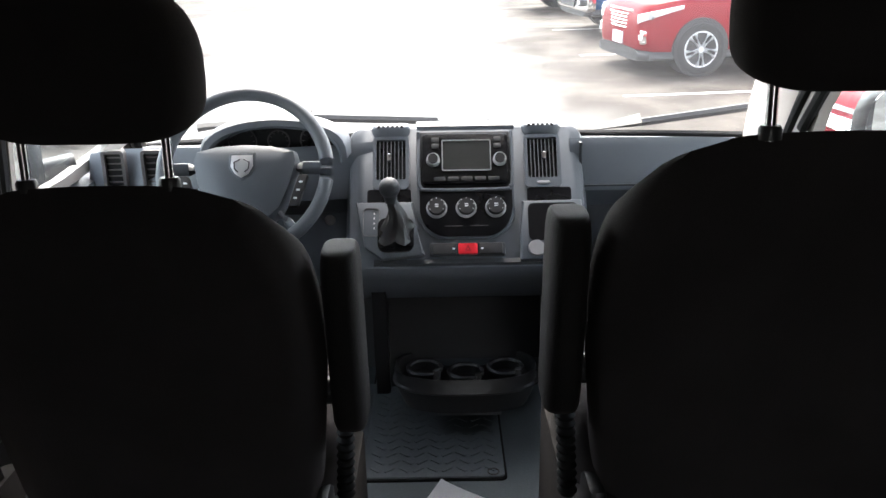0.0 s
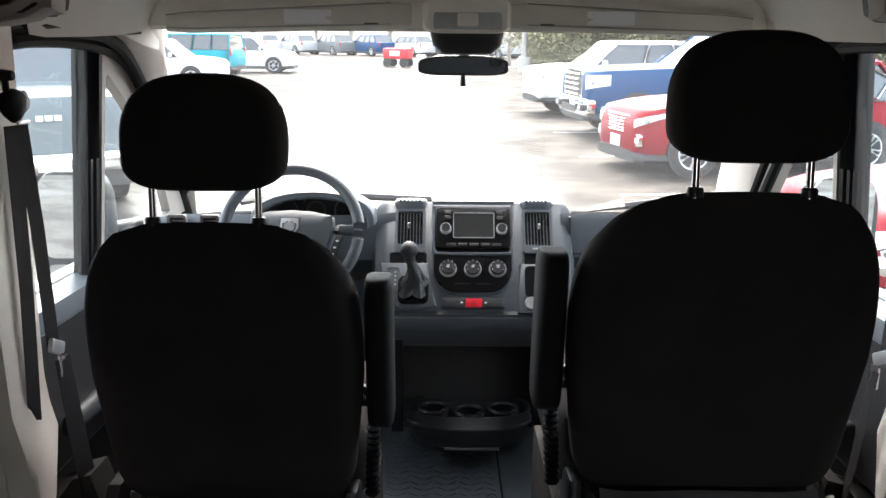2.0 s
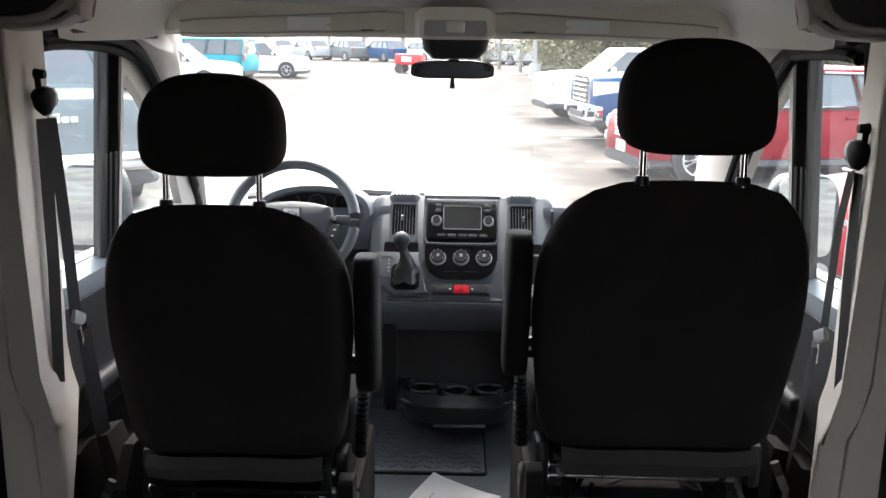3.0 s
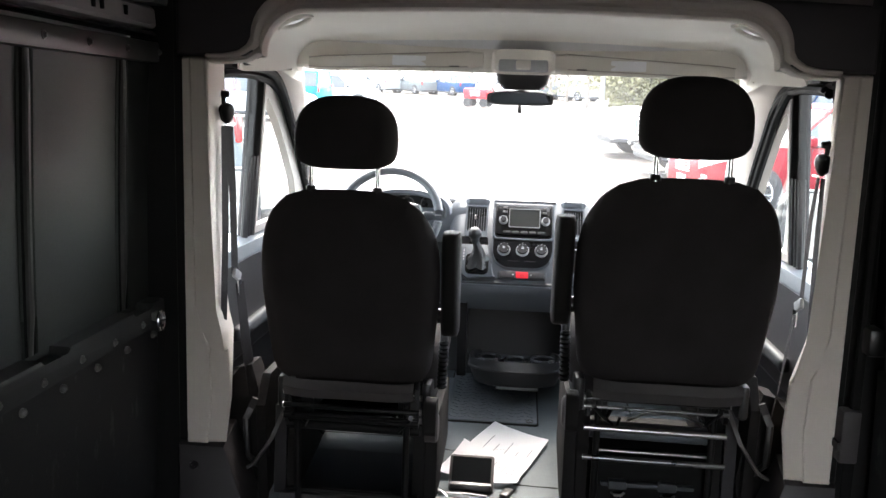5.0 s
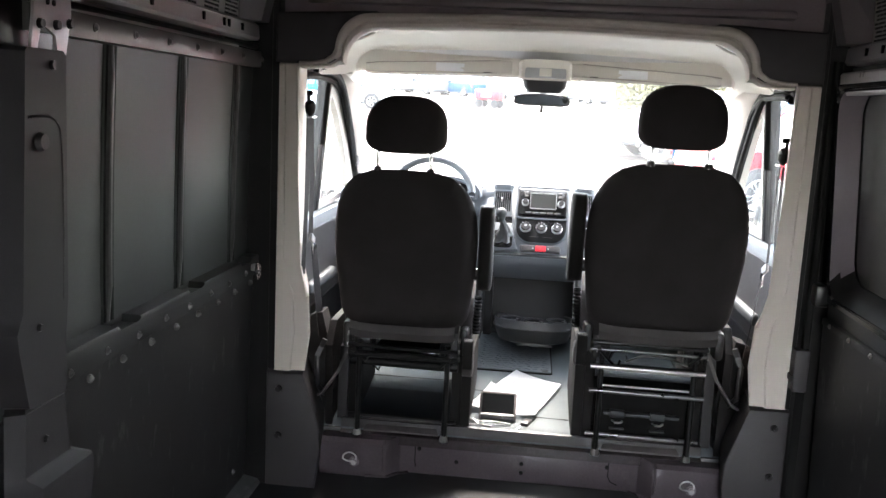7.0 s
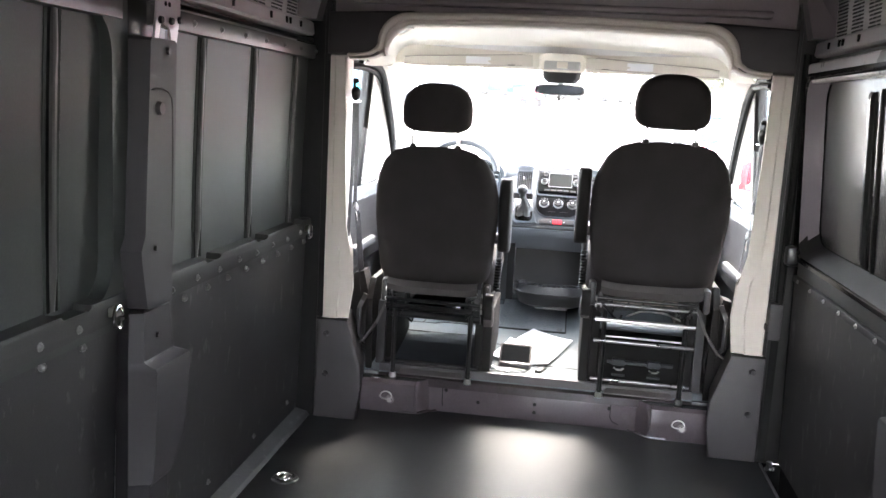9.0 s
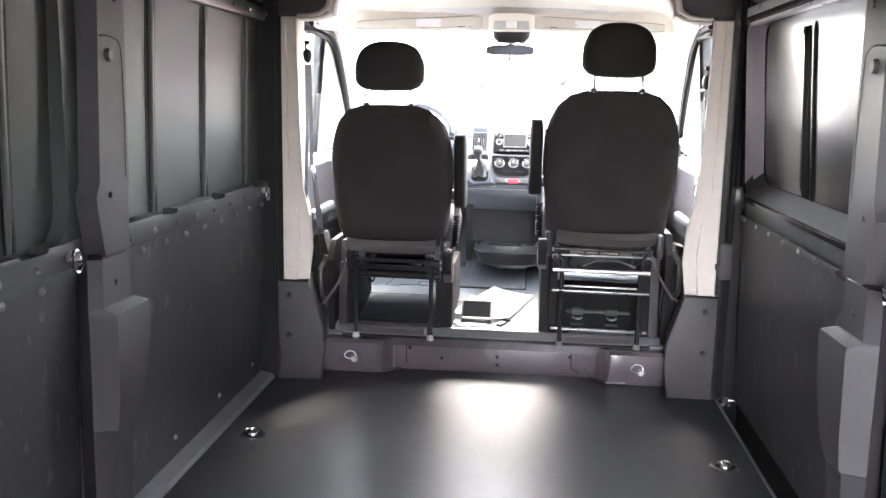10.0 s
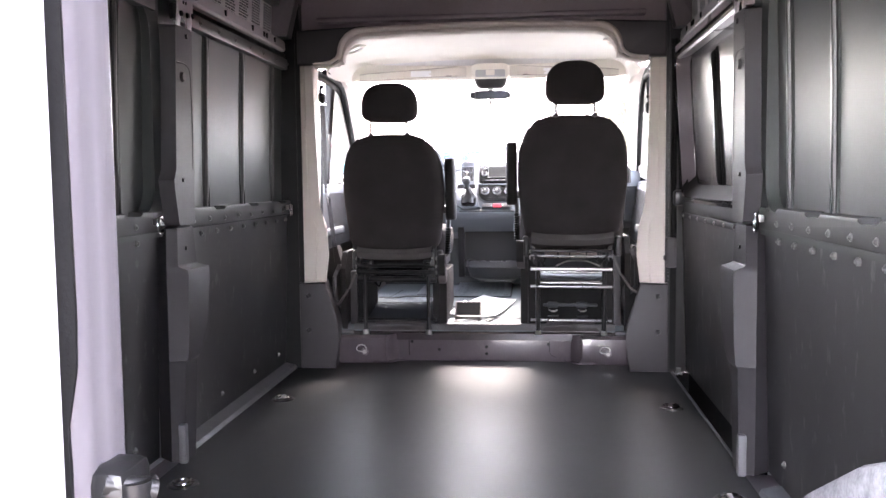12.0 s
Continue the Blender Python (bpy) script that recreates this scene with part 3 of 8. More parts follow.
# cab roof above it
bm = BM()
loft(bm, [[(-0.95, 0.02, 1.94), (0.95, 0.02, 1.94), (0.95, 0.02, 1.70), (-0.95, 0.02, 1.70)], [(-0.95, 0.5, 1.90), (0.95, 0.5, 1.90), (0.95, 0.5, 1.70), (-0.95, 0.5, 1.70)], [(-0.92, 0.86, 1.60), (0.92, 0.86, 1.60), (0.92, 0.83, 1.545), (-0.92, 0.83, 1.545)]])
setting("roof", bm, VANWHITE, "white cab roof", "roof")
bm = BM()
loft(bm, [[(x, 0.805 - 0.045 * (abs(x) / 0.8) ** 2 + dy, z) for dy, z in ((-0.032, 1.500), (-0.024, 1.490), (0.01, 1.492), (0.02, 1.60), (-0.03, 1.60))] for x in [-0.83 + 1.66 * i / 16 for i in range(17)]])
setting("trim", bm, HEADLINER, "pale windscreen header above the glass", "headliner")
# dome lights in the headliner's rear corners
for s in (-1, 1):
    t = thing("dome_light", (s * 0.665, 0.27, 1.60), "small round recessed cab light in the headliner", "ceiling light", "cab lights")
    ax = Vector((s * 0.38, 0.0, 0.92))
    u, v = frame_of(ax)
    c = Vector((s * 0.665, 0.27, 1.606))

    def disc(r, d):
        return [c - ax * d + r * (math.cos(a) * u + math.sin(a) * v) for a in (2 * math.pi * i / 20 for i in range(20))]
    bm = BM()
    loft(bm, [disc(0.062, -0.012), disc(0.060, 0.004), disc(0.052, 0.010), disc(0.046, 0.006), disc(0.043, -0.006)])
    part("rim", bm, HEADLINER, t)
    bm = BM()
    loft(bm, [disc(0.040, -0.010), disc(0.038, -0.001), disc(0.024, 0.003)])
    part("lens", bm, SILVER, t)

# ---------------------------------------------------------------- step up to the cab
CABZ = 0.140
bm = BM()
prism(bm, [(-0.70, 0.0), (0.74, 0.0), (0.74, CABZ), (-0.70, CABZ)], facing(0.13), 0.06, 0.008)
riser = setting("wall_step", bm, RISER, "mauve-grey painted steel step riser up to the cab", "step")
for s, xc in ((-1, -0.60), (1, 0.61)):
    bm = BM()
    rows = []
    for z, dy in ((0.0, 0.012), (0.03, 0.0), (0.10, 0.0), (CABZ - 0.012, 0.004), (CABZ + 0.002, 0.018)):
        row = []
        for k in range(13):
            u = -0.19 + (0.0108 * k if k < 8 else 0.0756 + 0.0469 * (k - 7))
            bulge = 0.5 - 0.5 * math.cos(math.pi * min(1, max(0, (u + 0.175) / 0.055)))
            row.append((xc + s * u, 0.072 - (0.075 - dy) * bulge, z))
        rows.append(row)
    loft(bm, rows, closed=False, caps=False)
    a = [rows[-1][k] for k in range(13)]
    bm.faces.new([bm.verts.new(p) for p in a] + [bm.verts.new((a[-1][0], 0.12, CABZ + 0.002)), bm.verts.new((a[0][0], 0.12, CABZ + 0.002))])
    pocket = part("tie_pocket", bm, RISER, riser)
    bm = BM()
    tube(bm, [(xc - s * 0.118, 0.004, 0.012), (xc - s * 0.118, -0.003, 0.035), (xc - s * 0.118, -0.003, 0.105), (xc - s * 0.118, 0.002, CABZ - 0.010), (xc - s * 0.118, 0.016, CABZ)], 0.0045, 8)
    part("rim", bm, RISER, pocket)
    bm = BM()
    tube(bm, [(xc - s * 0.20, 0.066, 0.006), (xc - s * 0.165, 0.050, 0.006), (xc - s * 0.130, 0.010, 0.006), (xc - s * 0.05, 0.004, 0.006)], 0.006, 8)
    part("foot_roll", bm, RISER, pocket)
    t = thing("tie_down_ring", (xc, 0.0, 0.07), "bright steel cargo tie-down ring on the step riser", "tie-down ring", "cargo tie-down rings")
    bm = BM()
    rod(bm, (xc + 0.010, 0.006, 0.060), (xc + 0.010, -0.006, 0.060), 0.021, 0.018, 20)
    part("plate", bm, GREYMETAL, t)
    bm = BM()
    tube(bm, [(xc + 0.025 * math.cos(a) - 0.006, -0.010, 0.074 + (0.022 if math.sin(a) > 0 else 0.012) * math.sin(a)) for a in (radians(20 + 20 * i) for i in range(18))], 0.0030, 8, True)
    part("ring", bm, STEEL, t)
    bm = BM()
    rod(bm, (xc + 0.010, -0.004, 0.060), (xc + 0.010, -0.018, 0.060), 0.0125, 0.010, 6)
    part("bolt", bm, STEEL, t)
bm = BM()
tube(bm, [(-0.375, 0.069, CABZ), (-0.375, 0.069, 0.05), (-0.372, 0.069, 0.03)], 0.0022, 5)
tube(bm, [(0.335, 0.069, CABZ), (0.335, 0.069, 0.055), (0.345, 0.069, 0.035), (0.37, 0.069, 0.025)], 0.0022, 5)
part("seam", bm, RUBBER, riser)
dots = stud_mesh("hole", (0, -1, 0), 0.006, 0.003, RUBBER)
repeat("hole", dots, riser, [(x, 0.069, z) for x, z in ((-0.36, 0.10), (0.33, 0.09), (0.02, 0.075), (0.02, 0.04), (-0.22, 0.06))])

# cab floor with the raised lip
FLOOR_RISE = ((0.071, 0.140), (0.10, 0.182), (0.15, 0.188), (0.24, 0.192), (0.33, 0.207), (0.42, 0.232), (0.49, 0.247), (0.57, 0.253), (1.30, 0.258))


def floor_z(y):
    """Height of the cab floor, which ramps up ahead of its rear lip."""
    for (y0, z0), (y1, z1) in zip(FLOOR_RISE, FLOOR_RISE[1:]):
        if y <= y1:
            return z0 + (z1 - z0) * max(0.0, y - y0) / (y1 - y0)
    return FLOOR_RISE[-1][1]


bm = BM()
loft(bm, [[(x, y, z) for y, z in FLOOR_RISE] + [(x, 1.30, 0.11), (x, 0.071, 0.11)] for x in (-0.93, -0.62, -0.20, 0.22, 0.62, 0.93)])
cab_floor = setting("floor", bm, CABFLOOR, "grey blue rubber cab floor covering", "floor", angle=60)
bm = BM()
prism(bm, [(0.062, CABZ - 0.03), (0.062, CABZ + 0.003), (0.068, CABZ + 0.009), (0.100, CABZ + 0.016), (0.104, CABZ - 0.03)], lambda u, v, d: (-0.66 + d, u, v), 1.32)
part("ledge", bm, LEDGE, cab_floor, "glossy dark mauve step ledge")
bm = BM()
prism(bm, [(0.082, CABZ + 0.004), (0.084, CABZ + 0.034), (0.090, CABZ + 0.048), (0.102, CABZ + 0.050), (0.110, CABZ + 0.044), (0.110, CABZ)], lambda u, v, d: (-0.66 + d, u, v), 1.32)
part("lip", bm, DARKTRIM, cab_floor)
for xc in (-0.433, 0.442):              # sloping kick plate between the feet of each seat
    bm = BM()
    prism(bm, [(xc - 0.140, 0.0), (xc + 0.140, 0.0), (xc + 0.115, 1.0), (xc - 0.115, 1.0)], lambda u, v, d: (u, 0.070 + 0.040 * v, CABZ + 0.012 + 0.048 * v + d), 0.006)
    part("kick_plate", bm, KICK, cab_floor)
# added dark plate painting the shade on the floor under the driver seat
bm = BM()
prism(bm, [(0.105, 0.190), (0.37, 0.222), (0.37, 0.218), (0.105, 0.180)], lambda u, v, d: (-0.615 + d, u, v), 0.365)
part("tray", bm, DASHDARK, cab_floor)
for s in (-1, 1):
    bm = BM()
    span(bm, (s * 0.655, 0.072, CABZ - 0.01), (s * 0.935, 1.22, CABZ + 0.016), 0.008)
    span(bm, (s * 0.70, 0.10, CABZ), (s * 0.86, 0.40, CABZ + 0.09), 0.02, 3)
    span(bm, (s * 0.68, 0.38, CABZ), (s * 0.93, 1.20, 0.300), 0.02, 3)
    part("sill_cover", bm, BLACKPL, cab_floor)
# moulded seams, ribs and dark slots of the floor covering
for pts in ([(-0.19, 0.412), (-0.13, 0.408), (-0.10, 0.425), (0.02, 0.425)], [(-0.62, 0.47), (-0.24, 0.47)], [(-0.62, 0.60), (-0.50, 0.60), (-0.47, 0.63), (-0.24, 0.63)], [(-0.40, 0.63), (-0.38, 1.1)], [(-0.56, 0.60), (-0.53, 0.9)], [(0.05, 0.25), (0.19, 0.245)], [(0.26, 0.52), (0.62, 0.52)], [(0.47, 0.52), (0.48, 1.0)]):
    bm = BM()
    tube(bm, [(x, y, floor_z(y) + 0.0005) for x, y in pts], 0.0035, 5)
    part("seam", bm, RUBBER, cab_floor)
for x0, x1, y0, y1 in ((-0.56, -0.50, 0.325, 0.355), (-0.44, -0.30, 0.33, 0.365), (-0.60, -0.26, 0.255, 0.275)):
    bm = BM()
    loft(bm, [[(x, y, floor_z(y) + d) for x, y in ((x0, y0), (x1, y0), (x1 - 0.02, y1), (x0 + 0.02, y1))] for d in (-0.004, 0.003)])
    part("slot", bm, MAT_RUBBER, cab_floor)
# firewall and nose that close the cab
bm = BM()
span(bm, (-0.98, 1.22, -0.15), (0.98, 1.26, 0.75))
setting("wall_firewall", bm, DASHDARK, "dark footwell firewall", "wall", flat=True)
bm = BM()
loft(bm, [[(-0.98, 1.26, -0.2), (0.98, 1.26, -0.2), (0.95, 1.62, 0.86), (-0.95, 1.62, 0.86)], [(-0.95, 2.0, -0.2), (0.95, 2.0, -0.2), (0.85, 1.95, 0.45), (-0.85, 1.95, 0.45)]])
setting("van_nose", bm, VANWHITE, "short white van bonnet", "bonnet")
bm = BM()
span(bm, (-1.0, -0.10, -0.15), (1.0, 1.26, -0.04))
setting("floor_pan", bm, GREYMETAL, "painted steel floor pan of the cab", "floor", flat=True)

# ---------------------------------------------------------------- C-pillar covers
def cpillar(s):
    t = thing("pillar_cover", (s * 0.92, -1.58, 0), "two-piece grey plastic pillar cover with a stepped edge", "pillar cover", "pillar covers")

    def sect(z, xr, yb, yc, xi=0.885):
        return [(s * 0.985, yb - 0.03 if xr > 0.93 else yb + 0.03, z), (s * xr, yb - 0.02, z), (s * xi, yb, z), (s * (xi - 0.004), yc - 0.012, z), (s * (xi + 0.006), yc, z), (s * 0.985, yc + 0.02, z)]
    low = [(0.003, .925, -1.575, -1.490, .885), (0.33, .925, -1.572, -1.475, .876), (0.337, .922, -1.574, -1.472, .872), (0.345, .925, -1.572, -1.465, .868), (0.42, .925, -1.568, -1.400, .864), (0.622, .925, -1.566, -1.378, .860), (0.632, .925, -1.566, -1.380, .863), (0.643, .925, -1.566, -1.400, .890), (0.648, .925, -1.566, -1.405, .895), (0.768, .925, -1.56, -1.425, .896), (0.774, .96, -1.55, -1.435, .902)]
    up = [(0.778, .96, -1.555, -1.44), (0.784, .95, -1.565, -1.43), (0.89, .94, -1.590, -1.43), (0.925, .935, -1.595, -1.425), (0.96, .945, -1.575, -1.42), (1.20, .95, -1.56, -1.415), (1.416, .955, -1.547, -1.41), (1.423, .96, -1.54, -1.42)]
    for nm, rows in (("lower_cover", low), ("upper_cover", up)):
        bm = BM()
        loft(bm, [sect(*r) for r in rows])
        ob = part(nm, bm, PILLARGREY, t, angle=28)
        if nm == "upper_cover":
            bm = BM()
            tube(bm, curve_through([(s * 0.8868, -1.545, 1.303), (s * 0.8856, -1.490, 1.305), (s * 0.8848, -1.456, 1.292), (s * 0.8842, -1.444, 1.255), (s * 0.8840, -1.442, 1.10), (s * 0.8848, -1.448, 0.96)], 4), 0.0042, 6)
            part("slot_rim", bm, PILLARGREY, ob)
            bm = BM()
            rod(bm, (s * 0.890, -1.468, 1.396), (s * 0.876, -1.468, 1.396), 0.011, 0.008)
            part("screw", bm, STEELBLACK, ob)
            bm = BM()
            rod(bm, (s * 0.887, -1.510, 1.260), (s * 0.874, -1.510, 1.260), 0.019, 0.014)
            part("plug", bm, DARKTRIM, ob)
            bm = BM()
            rod(bm, (s * 0.887, -1.53, 0.925), (s * 0.877, -1.53, 0.925), 0.009, 0.006)
            part("screw", bm, STEELBLACK, ob)
        else:
            bm = BM()
            rod(bm, (s * 0.900, -1.50, 0.70), (s * 0.888, -1.50, 0.70), 0.010, 0.006)
            part("screw", bm, STEELBLACK, ob)
            bm = BM()
            span(bm, (s * 0.875, -1.60, 0.0), (s * 0.90, -1.572, 0.13), 0.005)
            part("foot_clip", bm, SILL, ob)
    # bare bracket above the covers: a notched steel plate on two legs
    bm = BM()
    span(bm, (s * 0.935, -1.56, 1.405), (s * 0.985, -1.37, 1.60), 0.006)
    part("backing", bm, STEELBLACK, t)
    bm = BM()
    prism(bm, [(-1.530, 1.412), (-1.508, 1.412), (-1.494, 1.470), (-1.446, 1.450), (-1.442, 1.412), (-1.412, 1.412), (-1.390, 1.490), (-1.390, 1.60), (-1.505, 1.60), (-1.516, 1.48)], lambda u, v, d: (s * (0.892 - d), u, v), 0.006, 0.002)
    br = part("bracket", bm, BRIGHTSTRIP, t, "bare pale grey steel bracket")
    for y, z, r in ((-1.500, 1.466, 0.010), (-1.446, 1.468, 0.010), (-1.400, 1.474, 0.010)):
        bm = BM()
        rod(bm, (s * 0.888, y, z), (s * 0.878, y, z), r, r * 0.8, 10)
        part("bolt", bm, STEELBLACK, br)
    for y in (-1.472, -1.452):
        bm = BM()
        rod(bm, (s * 0.888, y, 1.506), (s * 0.8845, y, 1.506), 0.006, n=10)
        part("hole", bm, RUBBER, br)


cpillar(-1)
cpillar(1)

# ---------------------------------------------------------------- sliding door (right)
door = thing("door_1", (0.97, -0.8, 0), "closed black sliding cargo door with a blanked window", "sliding door", kind="structure")
# black sheet closing the gap below the door, its darkness painted in
bm = BM()
span(bm, (0.985, -1.46, -0.285), (1.0, -0.124, 0.025))
part("gap_shade", bm, RUBBER, door)
bm = BM()
loft(bm, [[(0.966, -1.46, 0.02), (0.966, -0.16, 0.02), (1.0, -0.16, 0.02), (1.0, -1.46, 0.02)], [(0.945, -1.46, 0.734), (0.945, -0.16, 0.734), (1.0, -0.16, 0.734), (1.0, -1.46, 0.734)]])
part("lower_panel", bm, PANEL, door)
bm = BM()
span(bm, (0.938, -1.46, 0.757), (1.0, -0.20, 0.835), 0.012, 3)
part("rail", bm, RAILPAINT, door)
bm = BM()
span(bm, (0.930, -1.46, 0.736), (0.99, -0.19, 0.758), 0.004)
part("lower_flange", bm, RAILPAINT, door)


def door_x(z):
    """The door leans in towards its top."""
    return 0.985 - 0.038 * (z - 0.86) / 0.60


def recess(w, h, r, d, cy=-0.815, cz=1.1445):
    return [(door_x(v) - d, u, v) for u, v in rrect(w, h, r, 6, cy, cz)]


bm = BM()
lip_w, lip_h = 1.235, 0.645
flat = [(door_x(v) - 0.052, -0.815 + math.copysign(0.665, u + 0.815) if abs(u + 0.815) > 0.56 else u, 1.1445 + math.copysign(0.335, v - 1.1445) if abs(v - 1.1445) > 0.26 else v) for u, v in rrect(lip_w, lip_h, 0.060, 6, -0.815, 1.1445)]
loft(bm, [flat, recess(lip_w, lip_h, 0.060, 0.052), recess(lip_w - 0.012, lip_h - 0.012, 0.060, 0.058), recess(lip_w - 0.026, lip_h - 0.020, 0.062, 0.052)], caps=False)
part("window_frame", bm, BLACKGLOSS, door, "glossy black rolled lip of the window recess")
bm = BM()
loft(bm, [recess(lip_w - 0.026, lip_h - 0.020, 0.062, 0.052), recess(lip_w - 0.075, lip_h - 0.050, 0.075, 0.030, cz=1.155), recess(lip_w - 0.115, lip_h - 0.070, 0.080, 0.004, cz=1.168), recess(lip_w - 0.130, lip_h - 0.075, 0.080, 0.0, cz=1.171)], caps=False)
# the reveal's lower faces get a black copy that paints their shade
sill = BM()
low = [f for f in bm.faces if all(v.co.z < 0.93 for v in f.verts)]
for f in low:
    sill.faces.new([sill.verts.new(v.co) for v in f.verts])
bmesh.ops.remove_doubles(sill, verts=sill.verts, dist=1e-5)
bmesh.ops.delete(bm, geom=low, context="FACES")
part("window_reveal", bm, REVEAL, door, "mauve-grey painted slanting reveal of the window recess")
part("window_sill", sill, SOFTBLACK, door, "lower slope of the window recess, blackened for its shade")
bm = BM()
rows = [[(door_x(z) + 0.004 - 0.001 * math.sin(math.pi * j / 8), -1.38 + 1.13 * j / 8, z) for j in range(9)] for z in [0.85 + 0.61 * i / 6 for i in range(7)]]
loft(bm, rows, closed=False, caps=False)
part("window_blank", bm, BLANK, door, "glossy black blanking panel in the window recess")
for y, w, z0, z1, d, m in ((-0.735, 0.020, 0.885, 1.408, 0.007, BLANK), (-0.775, 0.007, 0.885, 1.408, 0.002, RUBBER), (-0.830, 0.008, 0.875, 1.415, 0.003, RUBBER)):
    bm = BM()
    loft(bm, [[(door_x(z) + 0.004, y - w, z), (door_x(z) - d * k, y - w * 0.72, z), (door_x(z) - d * k - 0.002, y, z), (door_x(z) - d * k, y + w * 0.72, z), (door_x(z) + 0.004, y + w, z)] for z, k in ((z0, 0.0), (z0 + 0.012, 0.7), (z0 + 0.03, 1), (z1 - 0.03, 1), (z1 - 0.012, 0.7), (z1, 0.0))])
    part("stiffener", bm, m, door)
bm = BM()
prism(bm, [(0.896, 1.508), (0.898, 1.452), (0.903, 1.446), (0.925, 1.446), (0.99, 1.470), (0.99, 1.518), (0.902, 1.514)], lambda u, v, d: (u, -1.46 + d, v), 1.26)
part("top_frame", bm, BRIGHTSTRIP, door)
bm = BM()
span(bm, (0.928, -1.46, 1.512), (1.0, -0.20, 1.532), 0.004)
part("top_strip", bm, PRESSED, door)
repeat("bolt", stud_mesh("bolt", (-1, 0, 0), 0.006, 0.006, STEEL), door, [(0.929, -0.27 - 0.165 * k, 0.747) for k in range(8)])
bm = BM()
span(bm, (0.868, -0.175, 0.50), (0.915, -0.125, 0.64), 0.008)
span(bm, (0.862, -0.17, 0.535), (0.874, -0.13, 0.555))
part("hinge", bm, DARKTRIM, door, "dark grey door hinge block")
bm = BM()
span(bm, (0.90, -0.20, 0.79), (0.95, -0.13, 0.86), 0.01)
part("catch", bm, STEELBLACK, door)
bm = BM()
rod(bm, (0.925, -0.20, 0.01), (0.925, -0.20, 0.036), 0.011)
rod(bm, (0.908, -0.205, 0.010), (0.942, -0.205, 0.010), 0.007)
part("roller", bm, DARKSTEEL, door)
# seal beside the front pillar
bm = BM()
tube(bm, [(0.905, -0.145, z) for z in (0.02, 0.5, 1.0, 1.46)] + [(0.90, -0.16, 1.55)], 0.014, 8)
part("seal", bm, RUBBER, door)

# ---------------------------------------------------------------- wheel arches, rear frame and rear door
for s in (-1, 1):
    bm = BM()
    half = [(0.62, 0.0), (0.58, 0.10), (0.50, 0.235), (0.40, 0.300), (0.28, 0.365), (0.15, 0.435), (0.06, 0.470)]
    prof = half + [(-a, b) for a, b in reversed(half)]
    loft(bm, [[(s * x, -2.95 + a * k, b * k) for a, b in prof] for x, k in ((1.0, 1.0), (0.80, 1.0), (0.785, 0.985), (0.78, 0.95))])
    setting("wheel_arch", bm, FELT, "pale grey felt-covered rear wheel arch", "wheel arch")
for s in (-1, 1):
    bm = BM()
    span(bm, (s * 0.83, -3.95, -0.10), (s * 1.03, -3.85, 1.90), 0.02)
    setting("door_frame", bm, GREYMETAL, "grey painted rear door pillar", "door frame")
bm = BM()
span(bm, (-0.85, -3.95, 1.66), (0.85, -3.86, 1.90), 0.02)
setting("door_frame", bm, GREYMETAL, "grey painted rear header", "door frame")
rear = thing("door_4", (-0.42, -3.97, 0), "white rear van door standing almost shut", "rear door", kind="structure")
bm = BM()
span(bm, (-0.98, -4.00, -0.10), (0.0715, -3.972, 1.84), 0.002, 2)
part("outer_skin", bm, VANWHITE, rear)
bm = BM()
prof = [(-0.86, -3.955), (0.064, -3.955), (0.0676, -3.950), (0.0682, -3.943), (0.0672, -3.938), (0.0682, -3.933), (0.0684, -3.924), (0.0676, -3.921), (0.0680, -3.918), (0.066, -3.913), (-0.86, -3.913)]
prism(bm, prof, lambda u, v, d: (u, v, d - 0.02), 1.80)
part("inner_frame", bm, DOOREDGE, rear, "mauve-grey painted inner door frame edge")
bm = BM()
tube(bm, [(x, -3.963, z) for x, z in ((0.058, -0.08), (0.058, 0.4), (0.0575, 0.70), (0.058, 0.800), (0.0575, 0.818), (0.062, 0.842), (0.0625, 0.86), (0.0615, 1.0), (0.061, 1.4), (0.061, 1.8))], 0.010, 8)
part("seal", bm, RUBBER, rear)
bm = BM()
span(bm, (0.06, -3.948, 0.760), (0.082, -3.918, 0.796), 0.006)
rod(bm, (0.083, -3.94, 0.760), (0.083, -3.94, 0.790), 0.007)
rod(bm, (0.072, -3.945, 0.790), (0.090, -3.935, 0.784), 0.005)
part("latch", bm, STEELBLACK, rear, "worn metal door latch")
# right rear door, open and out of view, turned in to block rear daylight
rear2 = thing("door_5", (1.08, -3.97, 0), "white rear van door, out of view, open and turned partly in", "rear door", kind="structure")
bm = BM()
span(bm, (1.10, -4.85, -0.10), (1.14, -3.97, 1.84), 0.015, 3)
part("outer_skin", bm, VANWHITE, rear2)
bm = BM()
span(bm, (1.06, -4.80, -0.02), (1.10, -4.02, 1.78), 0.012, 3)
part("inner_frame", bm, DOOREDGE, rear2)
rear2.rotation_euler = (0, 0, radians(-24))

